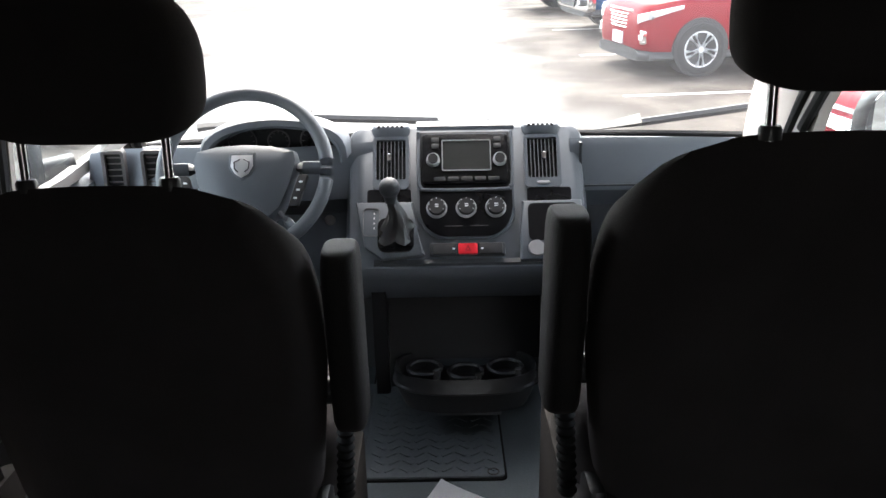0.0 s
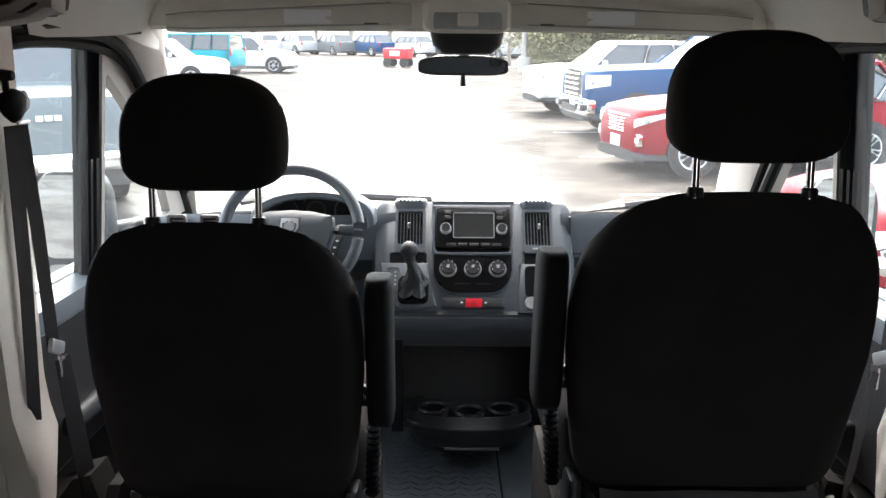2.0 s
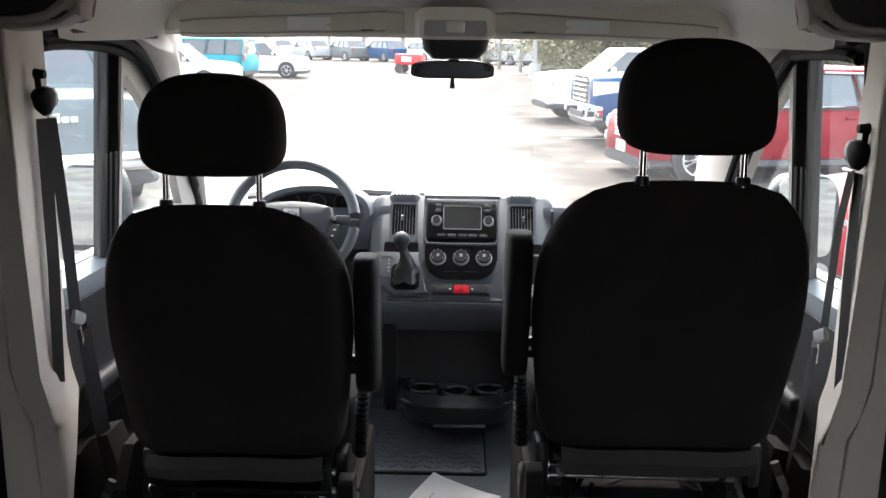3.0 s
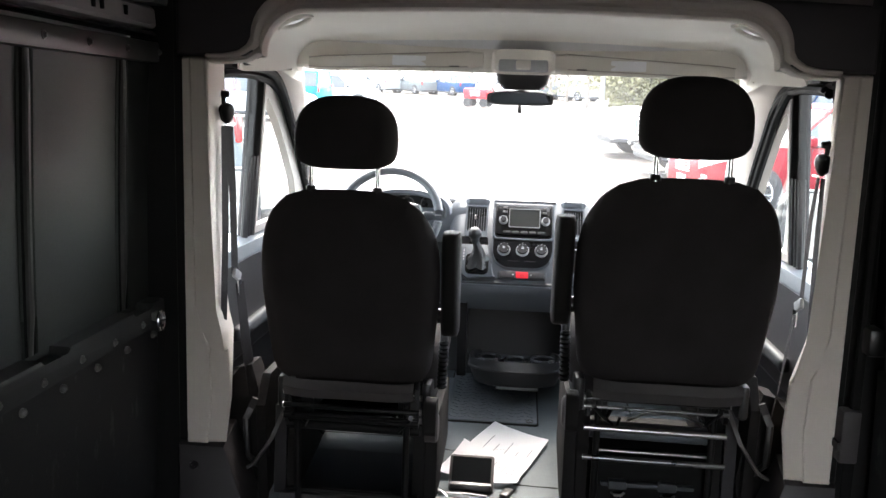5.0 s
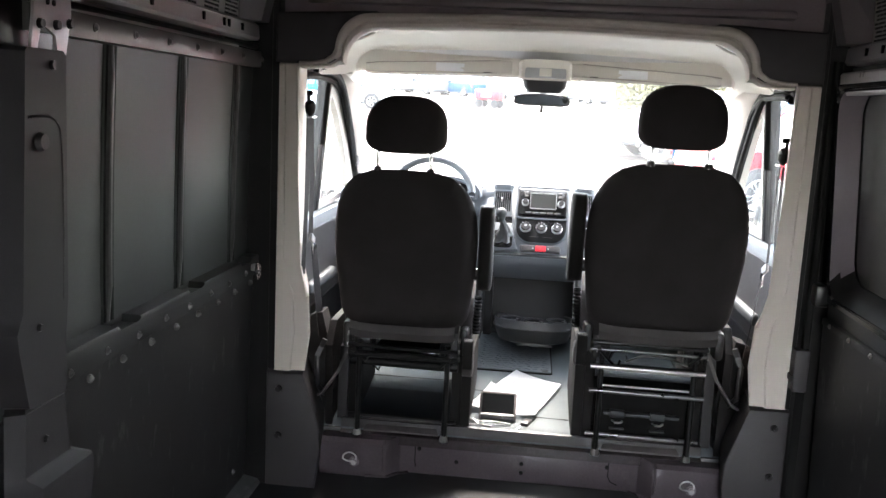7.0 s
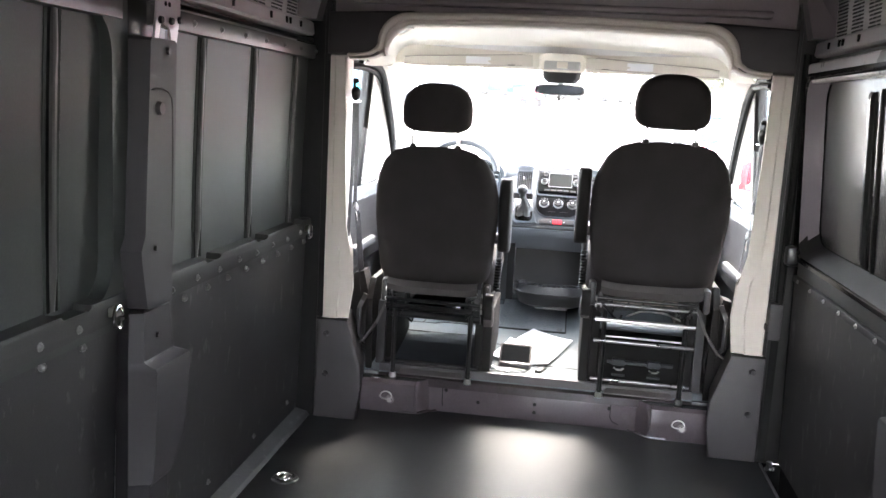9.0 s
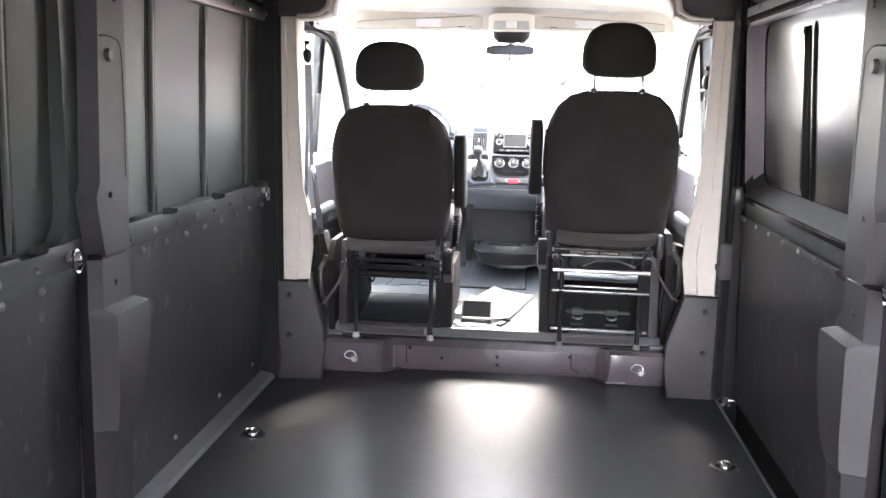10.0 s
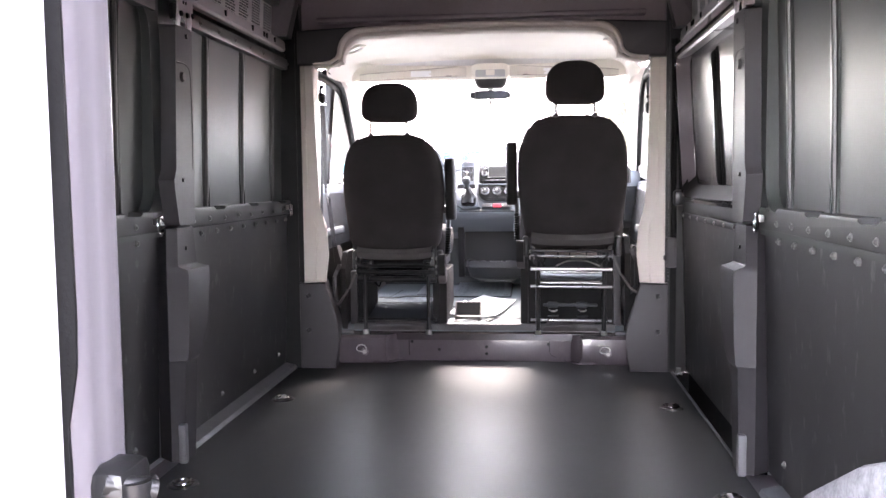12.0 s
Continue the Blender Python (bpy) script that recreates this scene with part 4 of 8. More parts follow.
# floor tie-down rings
for x, y in ((-0.80, -0.745), (0.80, -0.79), (-0.808, -1.79), (0.81, -1.80)):
    t = thing("tie_down_ring", (x, y, 0), "bright steel tie-down ring folded in the floor", "tie-down ring", "cargo tie-down rings")
    bm = BM()
    loft(bm, [[(x + r * math.cos(a), y + r * math.sin(a), z) for a in (2 * math.pi * i / 20 for i in range(20))] for r, z in ((0.047, 0.0), (0.046, 0.005), (0.038, 0.006), (0.034, 0.001))])
    part("cup", bm, BLACKPL, t)
    bm = BM()
    tube(bm, [(x + 0.028 * math.cos(a), y + 0.028 * math.sin(a), 0.009) for a in (2 * math.pi * i / 18 for i in range(18))], 0.0055, 8, True)
    part("ring", bm, CHROME, t)
    bm = BM()
    box(bm, (x, y, 0.008), (0.014, 0.05, 0.010), None, 0.003)
    part("bar", bm, STEEL, t)
# wall tie-down loops on the rails
for x, y, z in ((-0.915, -0.19, 0.787), (-0.918, -1.664, 0.787), (0.912, -1.661, 0.787)):
    s = math.copysign(1, x)
    t = thing("tie_down_loop", (x, y, z), "bright steel tie-down loop on the wall rail", "tie-down ring", "wall tie-down loops")
    bm = BM()
    tube(bm, [(x - s * 0.012, y + 0.019 * math.cos(a), z - 0.004 + 0.026 * math.sin(a)) for a in (2 * math.pi * i / 16 for i in range(16))], 0.0048, 8, True)
    part("loop", bm, CHROME, t)
    bm = BM()
    box(bm, (x - s * 0.002, y, z + 0.008), (0.022, 0.030, 0.022), None, 0.004)
    part("clip", bm, STEEL, t)

# wheels that carry the van
for s in (-1, 1):
    for y in (-2.95, 1.05):
        t = thing("van_wheel", (s * 0.92, y, -0.55 + SLOPE * y), "black tyre on a plain steel rim under the van", "wheel", "van wheels")
        zc = -0.55 + SLOPE * y + 0.33
        bm = BM()
        loft(bm, [[(s * x, y + 0.33 * k * math.cos(a), zc + 0.33 * k * math.sin(a)) for a in (2 * math.pi * i / 32 for i in range(32))] for x, k in ((0.84, 0.66), (0.83, 0.95), (0.85, 1.0), (1.02, 1.0), (1.045, 0.95), (1.04, 0.68))])
        part("tyre", bm, RUBBER, t)
        bm = BM()
        loft(bm, [[(s * x, y + 0.33 * k * math.cos(a), zc + 0.33 * k * math.sin(a)) for a in (2 * math.pi * i / 32 for i in range(32))] for x, k in ((1.035, 0.67), (1.042, 0.64), (0.99, 0.55), (1.0, 0.25), (1.03, 0.22))])
        part("rim", bm, STEEL, t)

# ---------------------------------------------------------------- cab doors, windscreen, pillars
def front_y(s, y):
    """Place along the van of the sloping front window line; it lies further back on the passenger side."""
    return y if s < 0 or y <= 0.5 else 0.46 + (y - 0.56) * 0.85


def cab_door(s, name):
    t = thing(name, (s * 0.9, 0.6, CABZ), "closed cab door with a dark window frame and slate panel", "cab door", kind="structure")
    X = lambda z: 0.915 - 0.055 * max(0.0, z - 0.9) / 0.6          # tumblehome
    P = lambda u, v, d: (s * (X(v) - d), u, v)
    # inner panel: slate kept for the lit ledge, below it blackened for shade
    bm = BM()
    rows = []
    for z, x in ((0.852, 0.8615), (0.86, 0.862), (0.895, 0.872), (0.905, 0.93)):
        rows.append([(s * (x + 0.02 * max(0, (y - 0.75))), y, z) for y in (0.06, 0.35, 0.7, 0.95, 1.2)])
    loft(bm, rows, closed=False, caps=False)
    part("upper_panel", bm, DASH, t)
    bm = BM()
    rows = []
    for z, x in ((0.14, 0.90), (0.30, 0.885), (0.52, 0.88), (0.56, 0.845), (0.70, 0.84), (0.774, 0.858), (0.851, 0.861)):
        rows.append([(s * (x + 0.02 * max(0, (y - 0.75))), y, z) for y in (0.06, 0.35, 0.7, 0.95, 1.2)])
    loft(bm, rows, closed=False, caps=False)
    pan = part("inner_panel", bm, BLACKPL, t)
    bm = BM()
    span(bm, (s * 0.815, 0.20, 0.62), (s * 0.85, 0.62, 0.665), 0.014, 3)
    part("arm_pull", bm, DASHDARK, pan)
    bm = BM()
    span(bm, (s * 0.83, 0.10, 0.20), (s * 0.895, 0.85, 0.36), 0.02, 3)
    part("pocket", bm, DASHDARK, pan)
    # outer skin
    bm = BM()
    span(bm, (s * 0.955, 0.05, -0.10), (s * 1.0, 1.30, 0.90), 0.01)
    part("outer_skin", bm, VANWHITE, t)
    # window frame: dark band along rear, top and the sloping front
    path = curve_through([(0.075, 0.90), (0.075, 1.40), (0.10, 1.462), (0.30, 1.478), (0.54, 1.472), (0.68, 1.450), (0.78, 1.410), (0.88, 1.338), (1.05, 1.215), (1.25, 1.05), (1.40, 0.90)])
    path = [(front_y(s, u), v) for u, v in path]
    bm = BM()
    tube(bm, [P(u, v, -0.005) for u, v in path], 0.026, 10)
    part("window_frame", bm, RUBBER, t)
    bm = BM()
    tube(bm, [P(u, v - 0.03, 0.02) for u, v in path[8:]], 0.014, 8)
    part("seal", bm, RUBBER, t)
    # upright divider; it stands further back in the passenger door
    dv = -0.10 if s > 0 else 0.02
    bm = BM()
    for a, m in ((0.0, 0.013), (0.038, 0.010), (0.070, 0.013)):
        tube(bm, [P(0.475 + dv + a + 0.035 * k, 1.46 - 0.56 * k, 0.004) for k in (0, 0.5, 1)], m, 8)
    prism(bm, [(0.475 + dv, 1.46), (0.55 + dv, 1.46), (0.58 + dv, 0.90), (0.51 + dv, 0.90)], lambda u, v, d: P(u, v, d - 0.02), 0.014)
    part("divider", bm, BLACKPL, t)
    # pale quarter trim round the triangular pane
    bm = BM()
    outer = [(0.565 + dv, 1.43), (0.66, 1.44), (0.835, 1.36), (0.99, 1.245), (1.18, 1.095), (1.32, 0.93), (0.85, 0.905), (0.585 + dv, 0.905)]
    inner = [(0.588 + dv, 1.370), (0.605 + dv, 1.378), (0.77, 1.300), (0.92, 1.190), (1.08, 1.060), (1.16, 0.955), (0.85, 0.932), (0.603 + dv, 0.932)]
    outer, inner = ([(u if u < 0.53 else front_y(s, u), v) for u, v in q] for q in (outer, inner))
    ring_prism(bm, outer, inner, lambda u, v, d: P(u, v, d - 0.01), 0.028)
    part("quarter_trim", bm, QUARTER, t, "pale plastic trim round the quarter pane")
    for nm, poly in (("pane", [(0.075, 0.905), (0.075, 1.45), (0.48 + dv, 1.46), (0.50 + dv, 0.905)]), ("quarter_pane", inner)):
        bm = BM()
        bm.faces.new([bm.verts.new(P(u, v, -0.012)) for u, v in poly])
        g = part(nm, bm, SIDEGLASS, t, flat=True)
        g.visible_shadow = False
    # mirror
    m = thing("side_mirror", (s * 1.07, 0.95, 0.94), "tall black door mirror with two panes", "door mirror", "door mirrors")
    bm = BM()
    loft(bm, [[(s * (1.072 + 0.102 * k * a), y, 0.940 + 0.175 * k * b) for a, b in [(q[0] / 0.5, q[1] / 0.5) for q in rrect(1, 1, 0.28, 5)]] for y, k in ((0.86, 0.97), (0.87, 1.0), (0.93, 0.98), (0.98, 0.75), (0.995, 0.4))])
    part("housing", bm, BLACKPL, m)
    for zc, h in ((0.985, 0.235), (0.812, 0.075)):
        bm = BM()
        prism(bm, rrect(0.170, h, 0.03, 4, s * 1.072, zc), facing(0.861), 0.004)
        part("glass", bm, MIRROR, m, flat=True)
    bm = BM()
    rod(bm, (s * 1.03, 0.93, 0.92), (s * 0.93, 1.0, 0.92), 0.032, 0.045)
    part("arm", bm, BLACKPL, m)


# thick rubber seal of each door opening, from the belt pillar along the roof and down the screen pillar
for s in (-1, 1):
    bm = BM()
    line = [(0.792, 0.105, 1.470), (0.797, 0.16, 1.471), (0.815, 0.38, 1.470), (0.820, 0.53, 1.464), (0.822, 0.64, 1.438), (0.828, 0.75, 1.382), (0.840, 0.91, 1.270), (0.855, 1.07, 1.160), (0.878, 1.27, 1.00)]
    if s > 0:
        line = [(0.832, 0.105, 1.472), (0.836, 0.16, 1.472), (0.842, 0.28, 1.472), (0.845, 0.39, 1.464), (0.845, 0.45, 1.445), (0.846, 0.56, 1.378), (0.852, 0.68, 1.270), (0.860, 0.80, 1.160), (0.878, 0.98, 1.00)]
    tube(bm, curve_through([(s * x, y, z) for x, y, z in line], 4), 0.015, 8)
    setting("trim", bm, RUBBER, "black rubber seal round the cab door opening", "door seal")

cab_door(-1, "door_2")
cab_door(1, "door_3")


def ws(u, v):
    """A place on the windscreen: u across, v up."""
    y0, y1 = 1.50 - 0.10 * abs(u) ** 2, 0.825 - 0.04 * abs(u) ** 2
    w = 0.93 + (0.80 - 0.93) * v
    return Vector((u * w, y0 + (y1 - y0) * v, 0.90 + (1.51 - 0.90) * v + 0.02 * math.sin(math.pi * v)))


screen = thing("window_1", (0, 1.5, 0.9), "wide raked windscreen with a dark border", "windscreen", kind="structure")
bm = BM()
loft(bm, [[ws(-1 + 2 * i / 14, j / 8) for i in range(15)] for j in range(9)], closed=False, caps=False)
g = part("pane", bm, WINDSCREEN, screen)
g.visible_shadow = False
bm = BM()
edge = [ws(u, v) + Vector((0, 0.012, 0.012 * v)) for u, v in [(-1, j / 6) for j in range(6)] + [(-1 + 2 * i / 12, 1) for i in range(12)] + [(1, 1 - j / 6) for j in range(6)] + [(1 - 2 * i / 12, 0) for i in range(12)]]
tube(bm, edge, 0.010, 6, True)
part("border", bm, RUBBER, screen)
# wipers
for pts in ([(0.30, 1.51, 0.870), (0.60, 1.46, 0.920), (0.92, 1.39, 0.975)], [(-0.75, 1.47, 0.925), (-0.40, 1.46, 0.95), (-0.02, 1.49, 0.93)]):
    t = thing("wiper", pts[0], "black windscreen wiper lying at the base of the glass", "wiper", "wipers")
    bm = BM()
    off = Vector((0, 0.03, 0.01))
    tube(bm, [Vector(p) + off for p in pts], 0.013, 6)
    part("blade", bm, BLACKPL, t)
    bm = BM()
    tube(bm, [Vector(pts[0]) + off, Vector(pts[1]) + off * 1.8], 0.016, 6)
    part("arm", bm, BLACKPL, t)
bm = BM()
span(bm, (-0.92, 1.36, 0.84), (0.92, 1.56, 0.885), 0.01)
setting("trim", bm, BLACKPL, "black cowl below the windscreen", "cowl")
# A-pillar trims
for s in (-1, 1):
    bm = BM()
    rings = []
    # z, the door frame's y, the glass edge's x and y
    for z, yf, xg, yg in curve_through([(1.56, 0.46, 0.770, 0.79), (1.49, 0.56, 0.780, 0.815), (1.42, 0.785, 0.796, 0.885), (1.34, 0.89, 0.812, 0.975), (1.22, 1.07, 0.828, 1.10), (1.05, 1.26, 0.854, 1.27), (0.90, 1.40, 0.885, 1.40)], 3):
        xf = 0.905 - 0.055 * max(0.0, z - 0.9) / 0.6
        a, b = Vector((s * xf, front_y(s, yf), z)), Vector((s * xg, yg, z))
        inward = Vector((-s * 0.014, -0.012, 0))
        rings.append([a, a.lerp(b, 0.12) + inward * 0.8, a.lerp(b, 0.5) + inward * 1.2, a.lerp(b, 0.88) + inward, b + Vector((-s * 0.004, 0.004, 0)), b + Vector((s * 0.03, 0.05, 0.01)), a + Vector((s * 0.02, 0.05, 0.01))])
    loft(bm, rings)
    ap = setting("trim", bm, WHITETRIM, "pale plastic windscreen pillar trim with a speaker grille", "pillar trim")
    bm = BM()
    box(bm, (s * 0.856, 1.20, 1.08), (0.012, 0.05, 0.05), None, 0.005)
    part("grille", bm, VINYL, ap)

# visors
for s in (-1, 1):
    t = thing("sun_visor", (s * 0.45, 0.76, 1.51), "pale beige sun visor folded up with a warning label", "sun visor", "sun visors")
    bm = BM()
    n = 12
    rings = []
    for k in range(n + 1):
        f = k / n
        x = s * (0.118 + 0.615 * f)
        h = (0.034 - 0.009 * f) * (1.0 if 0.02 < f < 0.97 else 0.8)
        zc = 1.527 - 0.022 * f
        y = 0.70 + 0.03 * f
        rings.append([(x, y - 0.008, zc - h), (x, y - 0.016, zc - h * 0.75), (x, y - 0.018, zc), (x, y - 0.012, zc + h * 0.8), (x, y - 0.004, zc + h), (x, y + 0.010, zc + h * 0.8), (x, y + 0.018, zc), (x, y + 0.008, zc - h)])
    loft(bm, rings)
    flap = part("flap", bm, VISOR, t)
    # darker lines painting the shadow gap along the visor's edges
    bm = BM()
    tube(bm, [(r[2][0], r[2][1] - 0.001, r[1][2] + 0.004) for r in rings[1:]], 0.0016, 5)
    tube(bm, [(r[3][0], r[3][1] - 0.004, r[3][2] + 0.003) for r in rings[1:]], 0.0020, 5)
    part("seam", bm, QUARTER, flap)
    bm = BM()
    prism(bm, rrect(0.118, 0.034, 0.004, 2, s * 0.375, 1.521), lambda u, v, d: (u, 0.6945 - d, v), 0.002)
    part("label", bm, LABEL, t, "pale warning label")
    bm = BM()
    span(bm, (s * 0.20, 0.692, 1.502), (s * 0.235, 0.684, 1.507), 0.002)
    part("clip", bm, VINYL, t)

# overhead console and mirror
t = thing("overhead_console", (0.02, 0.72, 1.55), "pale overhead console with map light and dark sensor pod", "overhead console")
bm = BM()
loft(bm, [[(0.02 + 0.105 * k * a, y, z + 0.042 * b) for a, b in [(q[0] / 0.5, q[1] / 0.5) for q in rrect(1, 1, 0.2, 4)]] for y, z, k in ((0.652, 1.524, 0.92), (0.660, 1.524, 1.0), (0.74, 1.526, 1.06), (0.80, 1.53, 1.06))])
con = part("housing", bm, HEADLINER, t)
bm = BM()
rot = Matrix.Rotation(radians(-20), 4, "X")
box(bm, (0.02, 0.652, 1.514), (0.168, 0.012, 0.050), rot, 0.006)
part("lens", bm, SILVER, con, "bluish map light lens")
bm = BM()
box(bm, (0.02, 0.645, 1.514), (0.050, 0.010, 0.034), rot, 0.005)
part("switch", bm, HEADLINER, con)
bm = BM()
loft(bm, [[(0.02 + k * a, 0.735 + d * b, z) for a, b in [(q[0] / 0.5, q[1] / 0.5) for q in rrect(1, 1, 0.2, 4)]] for z, k, d in ((1.485, 0.092, 0.065), (1.455, 0.086, 0.06), (1.434, 0.064, 0.045))])
part("sensor_pod", bm, BLACKPL, t)
t = thing("rear_view_mirror", (0.013, 0.80, 1.40), "black rear-view mirror hanging from the windscreen", "mirror")
bm = BM()
loft(bm, [[(0.013 + 0.118 * k * a, 0.80 + y - 0.009 * k * b, 1.402 + 0.026 * k * b + 0.004 * (1 - a * a)) for a, b in [(q[0] / 0.5, q[1] / 0.5) for q in rrect(1, 1, 0.3, 5)]] for y, k in ((-0.012, 0.94), (-0.008, 1.0), (0.012, 0.98), (0.03, 0.6))])
part("housing", bm, BLACKPL, t)
bm = BM()
loft(bm, [[(0.013 + 0.108 * a, 0.785 + y - 0.007 * b, 1.402 + 0.020 * b + 0.004 * (1 - a * a)) for a, b in [(q[0] / 0.5, q[1] / 0.5) for q in rrect(1, 1, 0.3, 5)]] for y in (0.0, -0.001)])
part("glass", bm, MIRROR, t)
bm = BM()
rod(bm, (0.013, 0.80, 1.42), (0.02, 0.80, 1.49), 0.014, 0.02)
part("stem", bm, BLACKPL, t)
bm = BM()
rod(bm, (0.013, 0.795, 1.380), (0.013, 0.795, 1.352), 0.006, 0.008)
part("lever", bm, BLACKPL, t)

# ---------------------------------------------------------------- dashboard
S0 = Vector((0.05, 0.787, 0.769))
SV = Vector((0, 0.69, 1)).normalized()
SN = Vector((0, -1, 0.69)).normalized()


def stack(u, v, d):
    """A place on the slanted centre stack: across, up, and out towards the cab."""
    return S0 + Vector((u, 0, 0)) + SV * v + SN * d


dash = thing("dashboard", (0, 1.0, 0.7), "slate grey plastic dashboard with centre stack and vents", "dashboard")


def dash_ring(x, ytop=1.0, ztop=1.0, yface=0.93, zmid=0.86, yunder=0.90, zlow=0.62):
    return [(x, 1.46, 0.85), (x, ytop + 0.25, ztop - 0.085), (x, ytop + 0.02, ztop - 0.028), (x, yface + 0.016, ztop - 0.006), (x, yface + 0.002, ztop - 0.024), (x, yface - 0.02, zmid), (x, yunder, zmid - 0.05), (x, yunder + 0.05, zlow), (x, 1.2, zlow - 0.05), (x, 1.48, zlow)]


# passenger side with the glove box
bm = BM()
loft(bm, [dash_ring(x, 1.0, zt, yf, 0.87, yf + 0.03, 0.66) for x, zt, yf in ((0.30, 0.998, 0.925), (0.42, 0.998, 0.925), (0.60, 0.995, 0.93), (0.75, 0.985, 0.95), (0.89, 0.965, 1.0))])
pas = part("passenger_side", bm, DASH, dash)
bm = BM()
span(bm, (0.322, 0.915, 0.895), (0.328, 0.94, 0.985))
span(bm, (0.33, 0.902, 0.880), (0.74, 0.925, 0.884))
part("glove_seam", bm, DASHDARK, pas)
bm = BM()
span(bm, (0.32, 0.955, 0.66), (0.80, 1.10, 0.85), 0.02, 3)
part("glove_box", bm, DASHDARK, dash)
# driver side, under the cluster
bm = BM()
loft(bm, [dash_ring(x, 1.0, zt, yf, 0.86, yf + 0.04, 0.60) for x, zt, yf in ((-0.89, 0.965, 1.0), (-0.78, 0.985, 0.95), (-0.62, 0.99, 0.93), (-0.42, 0.99, 0.90), (-0.24, 0.992, 0.92), (-0.16, 0.998, 0.93))])
part("driver_side", bm, DASH, dash)
# cluster hood
hood = thing("instrument_cluster", (-0.40, 0.92, 0.98), "grey hooded instrument cluster with dark dials", "instrument cluster")


def hood_row(k, y, dz, bow=0.035):
    return [(-0.402 - 0.172 * k * math.cos(math.pi * i / 18), y + bow * math.sin(math.pi * i / 18), 0.962 + dz + 0.088 * k * math.sin(math.pi * i / 18) ** 0.7) for i in range(19)]


bm = BM()
loft(bm, [hood_row(0.90, 0.872, -0.008), hood_row(0.93, 0.865, -0.004), hood_row(1.0, 0.868, 0.004), hood_row(1.03, 0.885, 0.010), hood_row(1.03, 0.96, 0.002), hood_row(0.98, 1.08, -0.03), hood_row(0.9, 1.20, -0.06)], closed=False, caps=False)
part("hood", bm, DASH, hood)
bm = BM()
loft(bm, [hood_row(0.90, 0.872, -0.008), hood_row(0.84, 0.96, -0.012)], closed=False, caps=False)
part("hood_lining", bm, BEZEL, hood)
bm = BM()
bm.faces.new([bm.verts.new((x, 0.955, z)) for x, y, z in hood_row(0.86, 0.95, -0.01)])
face = part("dial_face", bm, BEZEL, hood, flat=True)
for x, r in ((-0.315, 0.034), (-0.49, 0.034), (-0.402, 0.026)):
    bm = BM()
    tube(bm, [(x + r * math.cos(a), 0.948, 0.995 + r * math.sin(a)) for a in (2 * math.pi * i / 24 for i in range(24))], 0.0020, 6, True)
    for i in range(9):
        a = radians(-30 + 30 * i)
        rod(bm, (x + r * 0.72 * math.cos(a), 0.948, 0.995 + r * 0.72 * math.sin(a)), (x + r * 0.9 * math.cos(a), 0.948, 0.995 + r * 0.9 * math.sin(a)), 0.0010, n=5)
    part("dial", bm, VINYL, face)

# centre stack
bm = BM()
loft(bm, [[stack(u, v, d) for u, v in rrect(w, h, 0.03, 5, 0.0, c)] for w, h, c, d in ((0.60, 0.40, 0.12, -0.16), (0.58, 0.385, 0.125, -0.05), (0.555, 0.365, 0.128, -0.012), (0.52, 0.35, 0.128, -0.004))])
part("centre_body", bm, DASH, dash)
# rounded top of the stack
bm = BM()
loft(bm, [[(x, y, z) for x in [0.05 + w * (-1 + 2 * i / 10) for i in range(11)]] for w, y, z in ((0.115, 0.955, 0.995), (0.118, 0.962, 1.022), (0.120, 0.985, 1.030), (0.122, 1.08, 1.008), (0.13, 1.25, 0.955))], closed=False, caps=False)
part("centre_top", bm, DASH, dash)
bm = BM()
loft(bm, [[(0.05 + 0.075 * k * math.cos(a), 1.14 + 0.05 * k * math.sin(a), z) for a in (2 * math.pi * i / 20 for i in range(20))] for k, z in ((1.0, 0.98), (0.9, 1.008), (0.5, 1.018))])
part("top_speaker", bm, DASHDARK, dash)
# dark bezel with rounded lower end, ringed in slate
bez = [(-0.112, 0.288), (0.106, 0.288)] + [(0.106 - 0.065 + 0.065 * math.cos(radians(-a)), 0.092 - 0.068 * math.sin(radians(a))) for a in range(0, 91, 15)] + [(-0.112 + 0.065 - 0.065 * math.sin(radians(a)), 0.092 - 0.068 * math.cos(radians(a))) for a in range(0, 91, 15)]
bm = BM()
prism(bm, [(u * 1.055 - 0.0, (v - 0.16) * 1.035 + 0.16) for u, v in bez], stack, 0.006, 0.004)
part("bezel_ring", bm, DASH, dash)
bm = BM()
prism(bm, bez, stack, 0.010, 0.003)
bezel = part("bezel", bm, BEZEL, dash)
bm = BM()
tube(bm, curve_through([stack(u, v, 0.011) for u, v in ((-0.114, 0.286), (-0.114, 0.165), (-0.108, 0.146), (-0.090, 0.139), (0.084, 0.139), (0.102, 0.146), (0.108, 0.165), (0.108, 0.286))], 3), 0.0045, 8)
part("radio_surround", bm, DASH, dash)
radio = thing("car_radio", stack(0, 0.21, 0.01), "black car radio with a small grey screen and two knobs", "radio")
bm = BM()
prism(bm, rrect(0.205, 0.130, 0.012, 4, -0.003, 0.216), lambda u, v, d: stack(u, v, 0.009 + d), 0.010, 0.004)
part("front", bm, BLACKGLOSS, radio)
bm = BM()
prism(bm, rrect(0.112, 0.074, 0.003, 2, 0.0, 0.222), lambda u, v, d: stack(u, v, 0.019 + d), 0.0015)
part("screen", bm, RADIOSCREEN, radio)
bm = BM()
ring_prism(bm, rrect(0.117, 0.079, 0.004, 2, 0.0, 0.222), rrect(0.112, 0.074, 0.003, 2, 0.0, 0.222), lambda u, v, d: stack(u, v, 0.019 + d), 0.003)
part("screen_rim", bm, SILVER, radio)
